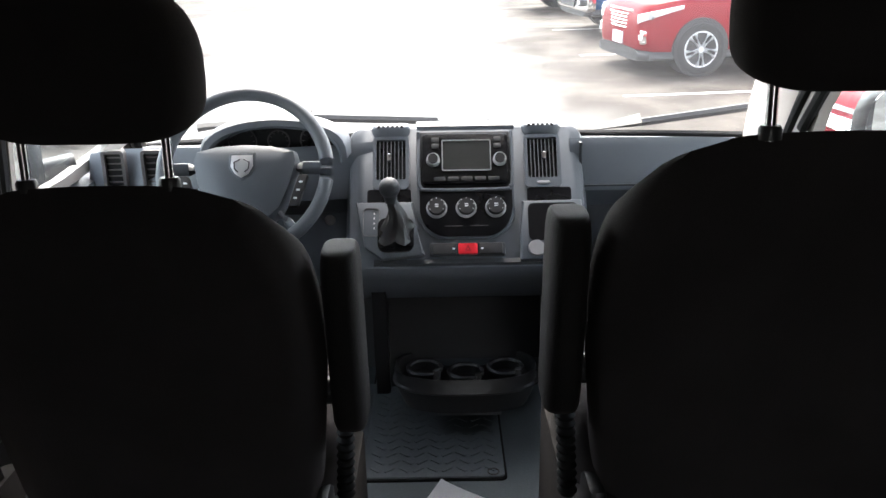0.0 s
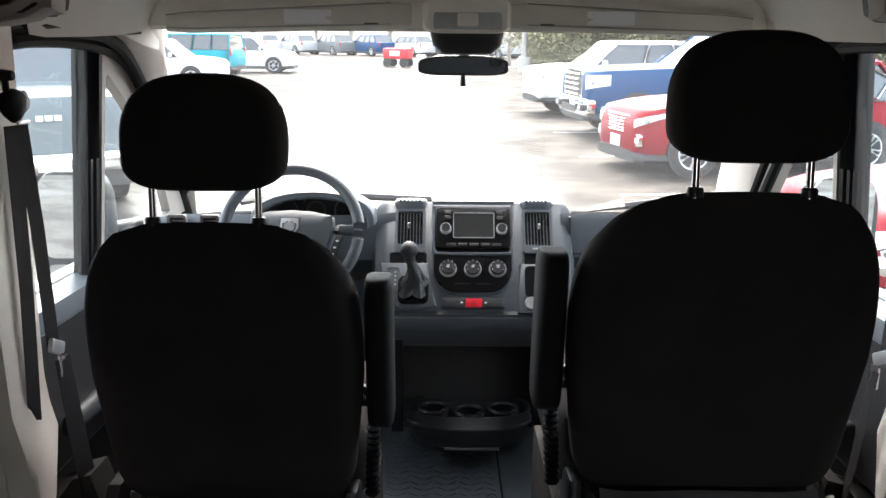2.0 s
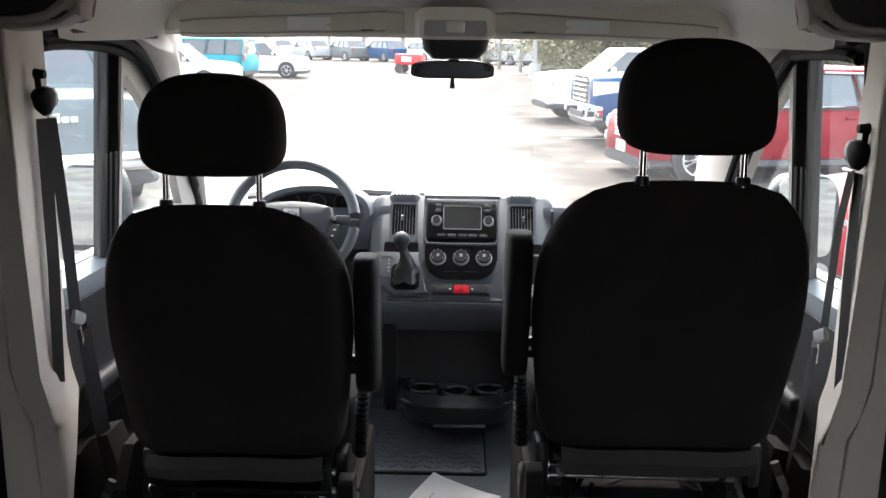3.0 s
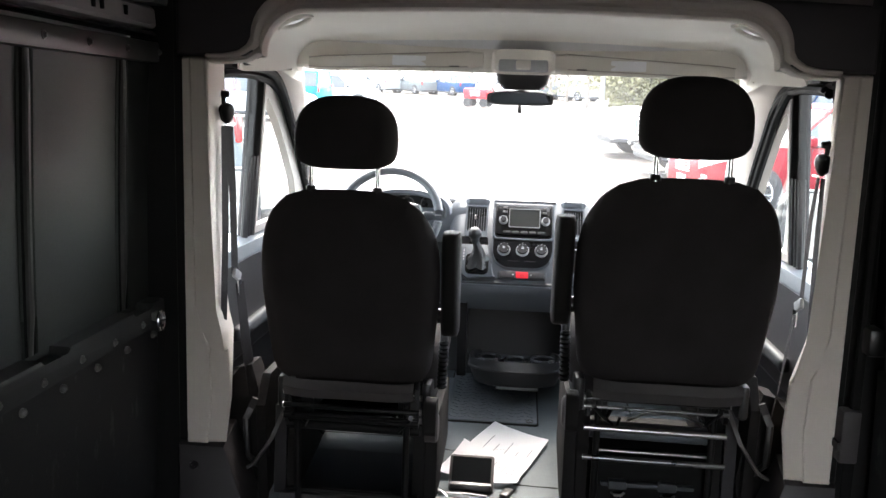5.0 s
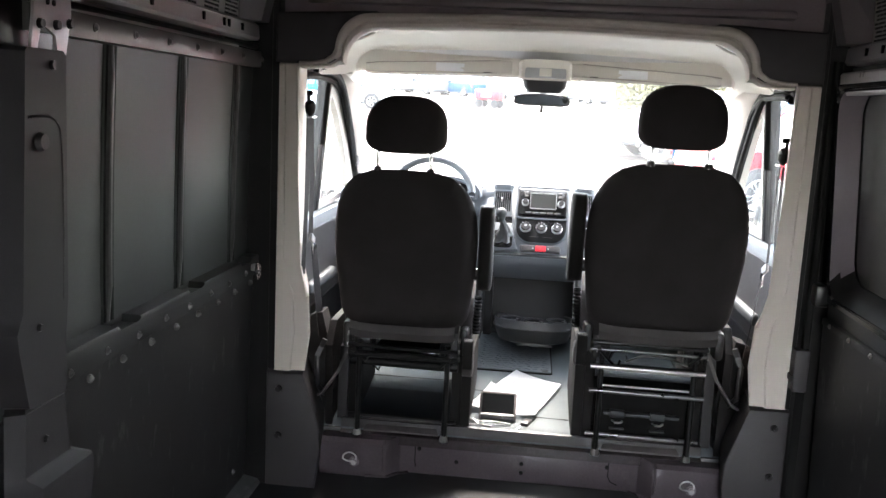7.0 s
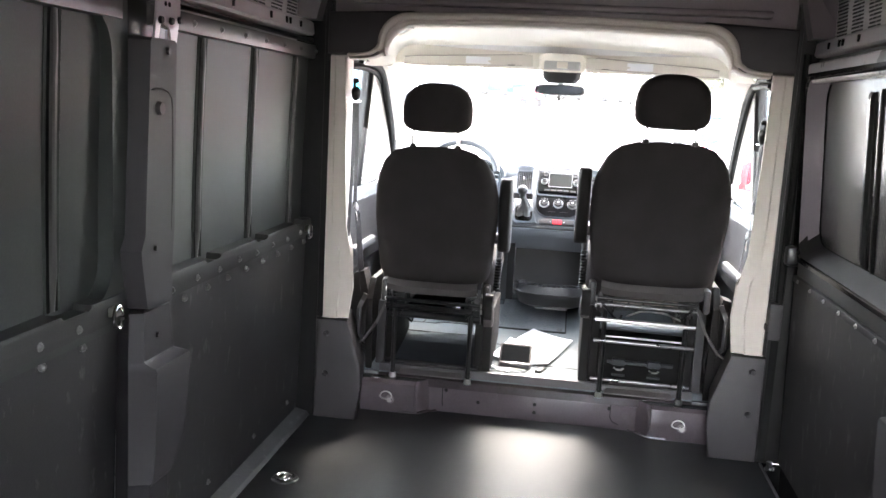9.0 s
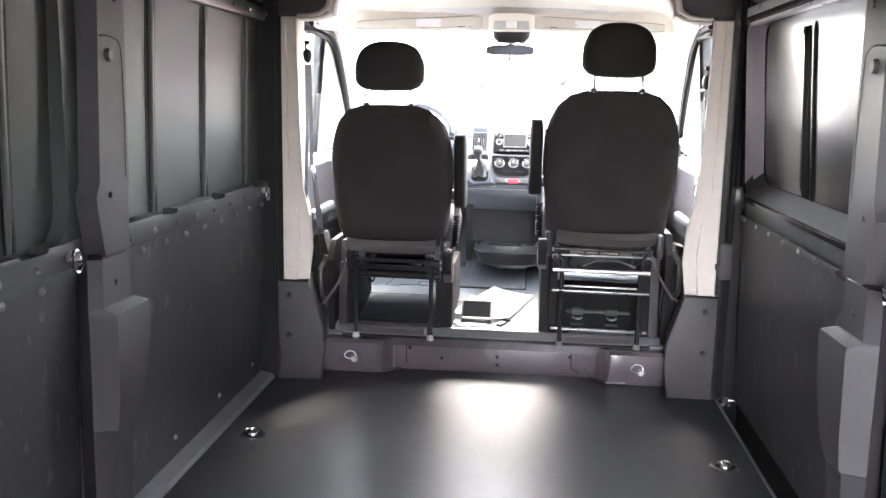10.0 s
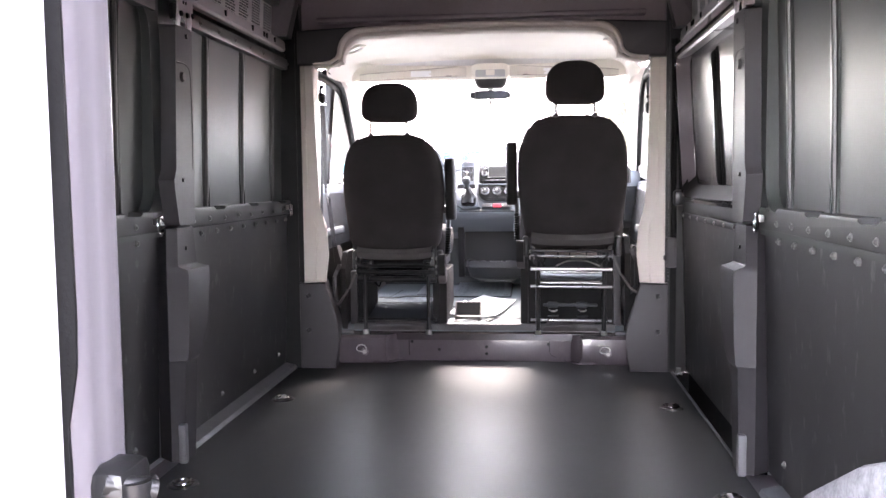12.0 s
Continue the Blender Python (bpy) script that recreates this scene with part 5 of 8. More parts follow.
for s in (-1, 1):
    bm = BM()
    c = stack(s * 0.079, 0.210, 0.018)
    rod(bm, c, c + SN * 0.012, 0.0165, 0.0155, n=24)
    part("knob_ring", bm, RINGSILVER, radio)
    bm = BM()
    rod(bm, c + SN * 0.004, c + SN * 0.018, 0.0128, 0.0115, n=20)
    part("knob", bm, BLACKPL, radio)
    for v in (0.246, 0.262):
        bm = BM()
        prism(bm, rrect(0.018, 0.013, 0.003, 2, s * 0.074, v), lambda u, w, d: stack(u, w, 0.018 + d), 0.004, 0.001)
        part("button", bm, BUTTON, radio)
for k in range(5):
    bm = BM()
    prism(bm, rrect(0.027, 0.010, 0.002, 2, -0.064 + 0.032 * k, 0.163), lambda u, w, d: stack(u, w, 0.018 + d), 0.003, 0.001)
    part("button", bm, BUTTON, radio)
# heater knobs
for u in (-0.072, -0.003, 0.066):
    t = thing("heater_knob", stack(u, 0.093, 0.01), "round heater knob with a chrome ring", "knob", "heater knobs")
    c = stack(u, 0.093, 0.009)
    bm = BM()
    rod(bm, c, c + SN * 0.012, 0.0250, 0.0225, n=28)
    part("ring", bm, RINGSILVER, t)
    bm = BM()
    rod(bm, c + SN * 0.010, c + SN * 0.022, 0.0215, 0.0195, n=24)
    part("cap", bm, BUTTON, t)
    bm = BM()
    prism(bm, rrect(0.009, 0.0022, 0.001, 1, u, 0.0955), lambda a, b, d: stack(a, b, 0.0325 + d), 0.001)
    prism(bm, rrect(0.009, 0.0022, 0.001, 1, u, 0.0905), lambda a, b, d: stack(a, b, 0.0325 + d), 0.001)
    part("mark", bm, LABEL, t)
    bm = BM()
    for a in range(-120, 121, 40):
        q = (u + 0.0178 * math.sin(radians(a)), 0.093 + 0.0178 * math.cos(radians(a)))
        prism(bm, rrect(0.0022, 0.0022, 0.0005, 1, *q), lambda a, b, d: stack(a, b, 0.0308 + d), 0.001)
    part("scale_dot", bm, LABEL, t)
bm = BM()
for u in (-0.033, 0.026):
    prism(bm, rrect(0.042, 0.0016, 0.0006, 1, u, 0.049), lambda a, b, d: stack(a, b, 0.009 + d), 0.002)
part("slot_mark", bm, VINYL, bezel)
# hazard strip
bm = BM()
prism(bm, rrect(0.176, 0.032, 0.006, 3, -0.002, -0.006), stack, 0.006, 0.002)
strip = part("switch_strip", bm, DASHDARK, dash)
for u, w, m, nm in ((-0.001, 0.045, REDBTN, "hazard_button"), (-0.055, 0.055, BUTTON, "switch"), (0.052, 0.055, BUTTON, "switch")):
    bm = BM()
    prism(bm, rrect(w, 0.026, 0.003, 2, u, -0.006), lambda a, b, d: stack(a, b, 0.006 + d), 0.004, 0.0015)
    part(nm, bm, m, strip)
bm = BM()
ring_prism(bm, [(-0.008, -0.011), (0.006, -0.011), (-0.001, 0.001)], [(-0.0055, -0.0095), (0.0035, -0.0095), (-0.001, -0.002)], lambda a, b, d: stack(a, b, 0.010 + d), 0.0008)
part("triangle_mark", bm, TAILMARK, strip)
for u in (-0.034, 0.032):
    bm = BM()
    prism(bm, rrect(0.006, 0.004, 0.001, 1, u, -0.006), lambda a, b, d: stack(a, b, 0.010 + d), 0.0008)
    part("mark", bm, LABEL, strip)
# air vents
for uc, nm in ((-0.180, 0), (0.182, 1)):
    t = thing("air_vent", stack(uc, 0.22, 0), "tall black air vent with upright slats", "air vent", "dash air vents")
    bm = BM()
    ring_prism(bm, rrect(0.086, 0.135, 0.010, 3, uc, 0.212), rrect(0.070, 0.102, 0.004, 3, uc, 0.220), lambda a, b, d: stack(a, b, d - 0.006), 0.012)
    part("frame", bm, DASH, t)
    bm = BM()
    prism(bm, rrect(0.070, 0.102, 0.004, 3, uc, 0.220), lambda a, b, d: stack(a, b, d - 0.020), 0.018)
    part("cavity", bm, BEZEL, t)
    for k in range(7):
        bm = BM()
        u = uc - 0.027 + 0.009 * k
        prism(bm, [(u - 0.0011, 0.171), (u + 0.0011, 0.171), (u + 0.0011, 0.269), (u - 0.0011, 0.269)], lambda a, b, d: stack(a, b, d - 0.003), 0.006)
        part("slat", bm, VENTSLAT, t)
    bm = BM()
    prism(bm, rrect(0.010, 0.020, 0.003, 2, uc + 0.004 * (1 if nm else -1), 0.224), lambda a, b, d: stack(a, b, d + 0.004), 0.008, 0.002)
    part("tab", bm, CHROME, t)
    bm = BM()
    prism(bm, rrect(0.032, 0.008, 0.003, 2, uc, 0.156), lambda a, b, d: stack(a, b, d + 0.003), 0.005, 0.002)
    part("thumb_wheel", bm, SILVER, t)
    bm = BM()
    prism(bm, rrect(0.104, 0.036, 0.006, 2, uc + (0.012 if nm else -0.004), 0.126), lambda a, b, d: stack(a, b, d - 0.004), 0.008)
    part("shelf", bm, BEZEL, t)
    # defroster grille above
    g = thing("defroster_grille", stack(uc, 0.30, 0), "small slotted defroster grille on the dash top", "air vent", "defroster grilles")
    bm = BM()
    loft(bm, [[(0.05 + uc + 0.047 * k * a, 0.975 + 0.03 * k * b, z) for a, b in [(q[0] / 0.5, q[1] / 0.5) for q in rrect(1, 1, 0.3, 4)]] for k, z in ((1.0, 0.995), (1.0, 1.018), (0.9, 1.024))])
    part("frame", bm, DASH, g)
    for k in range(6):
        bm = BM()
        span(bm, (0.05 + uc - 0.032 + 0.011 * k, 0.948, 1.014), (0.05 + uc - 0.026 + 0.011 * k, 0.985, 1.027))
        part("slot", bm, BLACKPL, g)
# outer vents at the door side
for x in (-0.80, -0.705, 0.80):
    t = thing("air_vent", (x, 0.93, 0.94), "narrow side air vent with black slats", "air vent", "side air vents")
    bm = BM()
    ring_prism(bm, rrect(0.055, 0.095, 0.008, 3, x, 0.935), rrect(0.040, 0.08, 0.004, 3, x, 0.935), facing(0.940), 0.02)
    part("frame", bm, VINYL, t)
    bm = BM()
    prism(bm, rrect(0.040, 0.08, 0.004, 3, x, 0.935), facing(0.945), 0.012)
    part("cavity", bm, BEZEL, t)
    for k in range(5):
        bm = BM()
        span(bm, (x - 0.019, 0.928, 0.903 + 0.015 * k), (x + 0.019, 0.934, 0.906 + 0.015 * k))
        part("slat", bm, VINYL, t)
# shifter console and cup console beside the stack
bm = BM()
prism(bm, [(-0.262, 0.110), (-0.128, 0.110), (-0.122, 0.03), (-0.10, -0.02), (-0.20, -0.030), (-0.24, 0.0)], lambda a, b, d: stack(a, b, d - 0.02), 0.035, 0.006)
part("shifter_console", bm, DASH, dash)
bm = BM()
ring_prism(bm, rrect(0.040, 0.070, 0.010, 3, -0.225, 0.060), rrect(0.036, 0.066, 0.008, 3, -0.225, 0.060), lambda a, b, d: stack(a, b, d + 0.015), 0.002)
part("gear_plate", bm, VENTSLAT, dash)
bm = BM()
for k in range(4):
    prism(bm, rrect(0.003, 0.005, 0.001, 1, -0.218, 0.080 - 0.012 * k), lambda a, b, d: stack(a, b, d + 0.017), 0.0008)
part("gear_mark", bm, LABEL, dash)
t = thing("gear_lever", stack(-0.170, 0.04, 0.0), "gear lever with grey knob and wrinkled black boot", "gear lever")
bm = BM()
rings = []
top, base = Vector((-0.127, 0.80, 0.885)), stack(-0.170, 0.030, 0.012)
for k in range(16):
    f = k / 15
    c = base.lerp(top, f)
    c = c + Vector((0.010 * math.sin(math.pi * f), 0, 0))
    r = 0.028 * (1 - f) ** 1.9 + 0.0165 - 0.004 * f
    rings.append([c + Vector((q * math.cos(a), q * 0.8 * math.sin(a) * 0.9, q * 0.35 * math.sin(a))) for a, q in ((2 * math.pi * i / 28, r * (1 + (0.24 * math.sin(5 * 2 * math.pi * i / 28 + 2.6 * f) + 0.10 * math.sin(9 * 2 * math.pi * i / 28 - 6 * f)) * (1 - f * 0.75))) for i in range(28))])
loft(bm, rings)
part("boot", bm, LEATHER, t, "wrinkled black leather boot")
bm = BM()
prism(bm, rrect(0.085, 0.085, 0.02, 4, -0.168, 0.028), lambda a, b, d: stack(a, b, d + 0.010), 0.008, 0.003)
part("boot_frame", bm, BLACKGLOSS, t)
bm = BM()
ax = (Vector((-0.130, 0.795, 0.93)) - Vector((-0.127, 0.80, 0.885))).normalized()
a, b = frame_of(ax)
loft(bm, [[Vector((-0.127, 0.80, 0.880)) + ax * h + r * (math.cos(q) * a + math.sin(q) * b) for q in (2 * math.pi * i / 18 for i in range(18))] for h, r in [(-0.004, 0.013), (0.006, 0.015)] + [(0.032 - 0.0245 * math.cos(radians(w)), 0.0245 * math.sin(radians(w))) for w in range(40, 176, 15)]])
part("knob", bm, DASHDARK, t, "dark grey rounded knob")
bm = BM()
prism(bm, [(0.128, 0.110), (0.268, 0.112), (0.275, 0.0), (0.262, -0.035), (0.12, -0.035), (0.122, 0.03)], lambda a, b, d: stack(a, b, d - 0.02), 0.030, 0.006)
part("cup_console", bm, DASH, dash)
bm = BM()
prism(bm, rrect(0.118, 0.092, 0.014, 4, 0.200, 0.056), lambda a, b, d: stack(a, b, d + 0.009), 0.003)
part("cup_recess", bm, BEZEL, dash)
for u in (0.158, 0.215):
    bm = BM()
    c = stack(u, -0.008, 0.010)
    rod(bm, c, c + SN * 0.008, 0.020, 0.018, n=20)
    part("socket", bm, SILVER, dash, "grey round power socket cover")
# lower centre: cup tray, and a recess whose shade is put into its colour
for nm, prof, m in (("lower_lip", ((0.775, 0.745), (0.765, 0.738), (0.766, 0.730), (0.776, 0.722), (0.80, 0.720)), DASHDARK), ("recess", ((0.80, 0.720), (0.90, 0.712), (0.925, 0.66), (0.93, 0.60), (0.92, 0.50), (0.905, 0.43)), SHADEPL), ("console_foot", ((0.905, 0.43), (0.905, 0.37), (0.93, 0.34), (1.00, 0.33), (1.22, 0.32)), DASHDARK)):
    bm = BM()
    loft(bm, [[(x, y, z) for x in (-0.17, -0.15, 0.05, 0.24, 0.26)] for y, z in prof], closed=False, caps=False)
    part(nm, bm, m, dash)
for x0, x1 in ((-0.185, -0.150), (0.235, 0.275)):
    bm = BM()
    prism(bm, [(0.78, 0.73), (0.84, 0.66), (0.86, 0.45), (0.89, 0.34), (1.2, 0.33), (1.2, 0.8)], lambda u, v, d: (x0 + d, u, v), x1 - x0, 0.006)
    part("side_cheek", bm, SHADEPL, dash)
tray = thing("cup_tray", (0.04, 0.75, 0.45), "black oval cup tray with three cup wells", "cup holder")
bm = BM()
def oval(kx, ky, z, dy=0.0):
    return [(0.042 + 0.180 * kx * math.copysign(abs(math.cos(a)) ** 0.8, math.cos(a)), 0.842 + dy + 0.098 * ky * math.copysign(abs(math.sin(a)) ** 0.75, math.sin(a)), z) for a in (2 * math.pi * i / 32 for i in range(32))]
loft(bm, [oval(0.60, 0.6, 0.325, 0.04), oval(0.86, 0.84, 0.345, 0.01), oval(0.94, 0.93, 0.385), oval(0.97, 0.965, 0.404), oval(1.01, 1.01, 0.408), oval(1.01, 1.01, 0.413), oval(0.985, 0.98, 0.418), oval(0.985, 0.98, 0.440), oval(0.97, 0.965, 0.446), oval(0.93, 0.92, 0.444), oval(0.91, 0.90, 0.432), oval(0.88, 0.86, 0.412), oval(0.3, 0.3, 0.408)])
part("tray", bm, BLACKPL, tray)
for x, y in ((-0.060, 0.845), (0.042, 0.822), (0.142, 0.845)):
    bm = BM()
    tube(bm, [(x + 0.042 * math.cos(a), y + 0.040 * math.sin(a), 0.434) for a in (2 * math.pi * i / 20 for i in range(20))], 0.006, 6, True)
    loft(bm, [[(x + 0.040 * math.cos(a), y + 0.038 * math.sin(a), z) for a in (2 * math.pi * i / 20 for i in range(20))] for z in (0.434, 0.410)], True, False)
    part("cup_well", bm, BLACKPL, tray)
    bm = BM()
    rod(bm, (x + 0.03, y - 0.035, 0.41), (x + 0.03, y - 0.035, 0.444), 0.010, 0.008)
    part("cup_rib", bm, VINYL, tray)

bm = BM()
span(bm, (-0.03, 0.80, 0.322), (0.13, 0.86, 0.334), 0.003)
part("drawer_lip", bm, VENTSLAT, tray)

# steering wheel
WC = Vector((-0.433, 0.70, 0.978))
TILT_W = radians(30)
WU, WNRM = Vector((0, math.sin(TILT_W), math.cos(TILT_W))), Vector((0, -math.cos(TILT_W), math.sin(TILT_W)))


def wheel_at(u, v, d=0.0):
    return WC + Vector((u, 0, 0)) + WU * v + WNRM * d


t = thing("steering_wheel", WC, "dark grey four-spoke steering wheel with a shield emblem", "steering wheel")
bm = BM()
tube(bm, [wheel_at(0.177 * math.cos(a), 0.177 * math.sin(a)) for a in (2 * math.pi * i / 48 for i in range(48))], 0.0155, 12, True)
part("rim", bm, DASH, t)
bm = BM()
hubp = [(-0.106, 0.042), (-0.06, 0.053), (0.0, 0.057), (0.06, 0.053), (0.108, 0.042), (0.113, 0.02), (0.100, -0.035), (0.080, -0.085), (0.052, -0.112), (-0.052, -0.112), (-0.080, -0.085), (-0.100, -0.035), (-0.111, 0.02)]
loft(bm, [[wheel_at(u * k, v * k, d) for u, v in hubp] for k, d in ((1.0, -0.045), (1.02, -0.01), (0.97, 0.012), (0.75, 0.024), (0.3, 0.028))])
hub = part("hub", bm, DASH, t)
for s in (-1, 1):
    for v0, v1, w in ((0.010, 0.008, 0.017), (-0.085, -0.135, 0.013)):
        bm = BM()
        u1 = math.sqrt(0.177 ** 2 - v1 ** 2)
        tube(bm, [wheel_at(s * 0.07, v0, -0.008), wheel_at(s * (0.07 + u1) / 2, (v0 + v1) / 2, -0.012), wheel_at(s * u1 * 0.94, v1 * 0.94, -0.006)], w * 0.55, 10, ry=w * 0.85)
        part("spoke", bm, DASH, t)
    bm = BM()
    prism(bm, [(s * (0.118 + u - 0.30 * (0.0 - v)), v - 0.048) for u, v in rrect(0.022, 0.070, 0.005, 3)], lambda a, b, d: wheel_at(a, b, d + 0.002), 0.014, 0.003)
    pod = part("switch_pod", bm, BUTTON, t)
    for v in (0.018, 0.0, -0.018):
        bm = BM()
        prism(bm, rrect(0.008, 0.004, 0.001, 1, s * (0.118 + 0.3 * v), v - 0.048), lambda a, b, d: wheel_at(a, b, d + 0.016), 0.001)
        part("mark", bm, LABEL, pod)
bm = BM()
shield = [(-0.024, 0.026), (0.024, 0.026), (0.026, 0.0), (0.016, -0.018), (0.0, -0.028), (-0.016, -0.018), (-0.026, 0.0)]
prism(bm, [(u * 1.15, v * 1.15 + 0.002) for u, v in shield], lambda a, b, d: wheel_at(a, b, d + 0.018), 0.012, 0.003)
part("emblem_base", bm, DASH, hub)
bm = BM()
prism(bm, [(u * 0.92, v * 0.92 + 0.002) for u, v in shield], lambda a, b, d: wheel_at(a, b, d + 0.029), 0.004, 0.0015)
em = part("emblem", bm, RINGSILVER, hub, "plain bright shield emblem")
bm = BM()
for q in (-1, 1):
    tube(bm, [wheel_at(q * 0.004, 0.016, 0.0335), wheel_at(q * 0.016, 0.010, 0.0335), wheel_at(q * 0.015, -0.004, 0.0335), wheel_at(q * 0.007, -0.012, 0.0335)], 0.0016, 5)
part("emblem_line", bm, DASHDARK, em)
bm = BM()
rod(bm, wheel_at(0, 0, -0.03), wheel_at(0, 0, -0.20), 0.045, 0.06, 16)
part("column", bm, DASHDARK, t)
bm = BM()
rod(bm, wheel_at(0.03, 0.0, -0.08), wheel_at(0.175, 0.04, -0.075), 0.007, 0.011)
part("stalk", bm, BLACKPL, t)
bm = BM()
rod(bm, (-0.270, 0.80, 0.835), (-0.267, 0.785, 0.840), 0.014, 0.012)
part("ignition_lock", bm, CHROME, t)

# ---------------------------------------------------------------- seats
def outline(w, h, n=40, top=0.30, taper=0.90):
    """A seat back's outline seen from behind: round shoulders, a slight taper to the foot. (u, v) with v from 0 to h."""
    pts = []
    r = w * top
    def half(v):
        k = 1.0
        if v > h - r * 1.75:
            q = (v - (h - r * 1.75)) / (r * 1.75)
            k = (1 - q ** 2.6) ** (1 / 2.3) * 0.42 + 0.58 if q < 1 else 0.58
            k = 1 - 0.46 * (1 - max(0.0, 1 - q ** 2.2) ** (1 / 2.0))
        f = min(1.0, v / (h * 0.45))
        if v < 0.07:
            k *= 0.84 + 0.16 * math.sqrt(max(0.0, 1 - (1 - v / 0.07) ** 2))
        return w / 2 * k * (taper + (1 - taper) * f)
    vs = [h * (i / (n - 1)) for i in range(n)]
    right = [(half(v), v) for v in vs]
    right[-1] = (right[-1][0] * 0.97, h)
    crown = [(right[-1][0] * math.cos(radians(a)), h + 0.010 * math.sin(radians(a))) for a in range(15, 180, 15)]
    return right + crown + [(-u, v) for u, v in reversed(right)]


def seat(name, xc, zb, zt, yt, yb, w, posts, head, inner, label):
    """xc middle; zb, zt foot and top of the back; yt, yb its rear face at top and foot; inner: +1 when the armrest is at +x."""
    t = thing(name, (xc, 0.25, CABZ), label, "car seat", "front seats")
    H = zt - zb
    lean = (yb - yt) / H

    def back(u, v, d):           # d: forwards
        return (xc + u, yt + lean * (H - v) + d, zb + v)
    ol = outline(w, H)
    bm = BM()
    m = (0, H * 0.5)
    rings = []
    for d, k in ((0.028, 0.0), (0.0, 0.30), (-0.004, 0.62), (0.0, 0.80), (0.012, 0.93), (0.035, 0.99), (0.07, 1.0), (0.11, 0.985), (0.14, 0.93), (0.15, 0.8), (0.13, 0.4)):
        k = max(k, 0.05)
        if d == 0.028:
            continue
        rings.append([back(u * k, m[1] + (v - m[1]) * (k if k < 0.9 else 0.5 + k * 0.5) - max(0.0, d - 0.005) * 1.1 * max(0.0, v / H) ** 8, d) for u, v in ol])
    loft(bm, rings)
    part("backrest", bm, FABRIC, t, angle=85)
    # vinyl flap under the back
    bm = BM()
    loft(bm, [[(xc + u * w * 0.375, yb + y + 0.012 * math.cos(math.pi * u), z - 0.012 * (1 - u * u) + 0.004 * abs(u) ** 6) for u in [-1 + 2 * i / 14 for i in range(15)]] for z, y in ((zb + 0.012, 0.004), (zb - 0.012, -0.012), (zb - 0.042, 0.004), (zb - 0.046, 0.06))], closed=False, caps=False)
    part("flap", bm, VINYL, t)
    # headrest
    hx0, hx1, hz0, hz1, hy = head
    hc, hw, hh = (hx0 + hx1) / 2, hx1 - hx0, hz1 - hz0
    bm = BM()
    ho = []
    for i in range(40):
        a = 2 * math.pi * i / 40
        ca, sa = math.cos(a), math.sin(a)
        ex, ez = (0.74, 0.80) if sa > 0 else (0.42, 0.50)
        v = math.copysign(abs(sa) ** ez, sa)
        ho.append((math.copysign(abs(ca) ** ex, ca) * (1.0 if sa > 0 else 1 - 0.12 * abs(sa) ** 2), -0.22 + (v * 1.22 if sa > 0 else v * 0.78)))
    rings = []
    for d, k in ((-0.058, 0.35), (-0.055, 0.70), (-0.045, 0.90), (-0.020, 0.99), (0.01, 1.0), (0.035, 0.98), (0.055, 0.88), (0.064, 0.6), (0.066, 0.2)):
        rings.append([(hc + u * hw / 2 * k, hy + d + 0.02 * (v * k) * 0.3, (hz0 + hz1) / 2 + v * hh / 2 * (k if k < 0.85 else 0.4 + 0.6 * k)) for u, v in ho])
    loft(bm, rings)
    part("headrest", bm, FABRIC, t, angle=85)
    for px in posts:
        bm = BM()
        rod(bm, (px, hy, zt - 0.02), (px, hy + 0.005, hz0 + 0.03), 0.0065, n=12)
        part("post", bm, CHROME, t)
        bm = BM()
        loft(bm, [[(px + r * 1.25 * math.cos(a), hy + r * math.sin(a), z) for a in (2 * math.pi * i / 14 for i in range(14))] for r, z in ((0.011, zt - 0.018), (0.011, zt - 0.006), (0.009, zt - 0.002))])
        part("post_collar", bm, BLACKPL, t)
    # armrest, folded up
    ax = xc + inner * (w / 2 + 0.029)
    az = (zb + 0.145, zt - 0.125)
    bm = BM()
    rings = []
    for dz, k in [(0, 0.5), (0.008, 0.8), (0.02, 0.95), (0.04, 1.0), (0.12, 1.0), (0.20, 1.0)] + [(az[1] - az[0] - 0.045 + 0.045 * math.sin(radians(q)), 0.25 + 0.75 * math.cos(radians(q)) ** 0.6) for q in (0, 20, 40, 55, 68, 78, 84, 89)]:
        z = az[0] + dz
        yc = yt + lean * (zt - z) + 0.095
        rings.append([(ax + p * 0.052 * (0.7 + 0.3 * k), yc + q * 0.125 * k, z) for p, q in rrect(1, 1, 0.3, 4)])
    loft(bm, rings)
    part("armrest", bm, SOFTBLACK, t, angle=60)
    bm = BM()
    rod(bm, (ax - inner * 0.06, yt + lean * (zt - az[0]) + 0.10, az[0] + 0.05), (ax + inner * 0.01, yt + lean * (zt - az[0]) + 0.10, az[0] + 0.05), 0.022)
    part("armrest_pivot", bm, STEELBLACK, t)
    # cushion
    cz = zb + 0.05
    bm = BM()
    loft(bm, [[(xc + p * w * k, yb + 0.36 + q * 0.52 * k, z) for p, q in rrect(1, 1, 0.16, 5)] for z, k in ((cz - 0.13, 0.86), (cz - 0.10, 0.96), (cz - 0.02, 1.0), (cz + 0.03, 0.97), (cz + 0.05, 0.85), (cz + 0.055, 0.4))])
    part("cushion", bm, FABRIC, t, angle=85)
    for q in (-1, 1):
        bm = BM()
        box(bm, (xc + q * w * 0.43, yb + 0.30, zb - 0.06), (0.03, 0.46, 0.10), None, 0.012)
        part("side_shield", bm, BLACKPL, t)
    # steel pedestal of rods and plates
    fy = 0.060
    for q in (-1, 1):
        fx = xc + q * 0.162
        bm = BM()
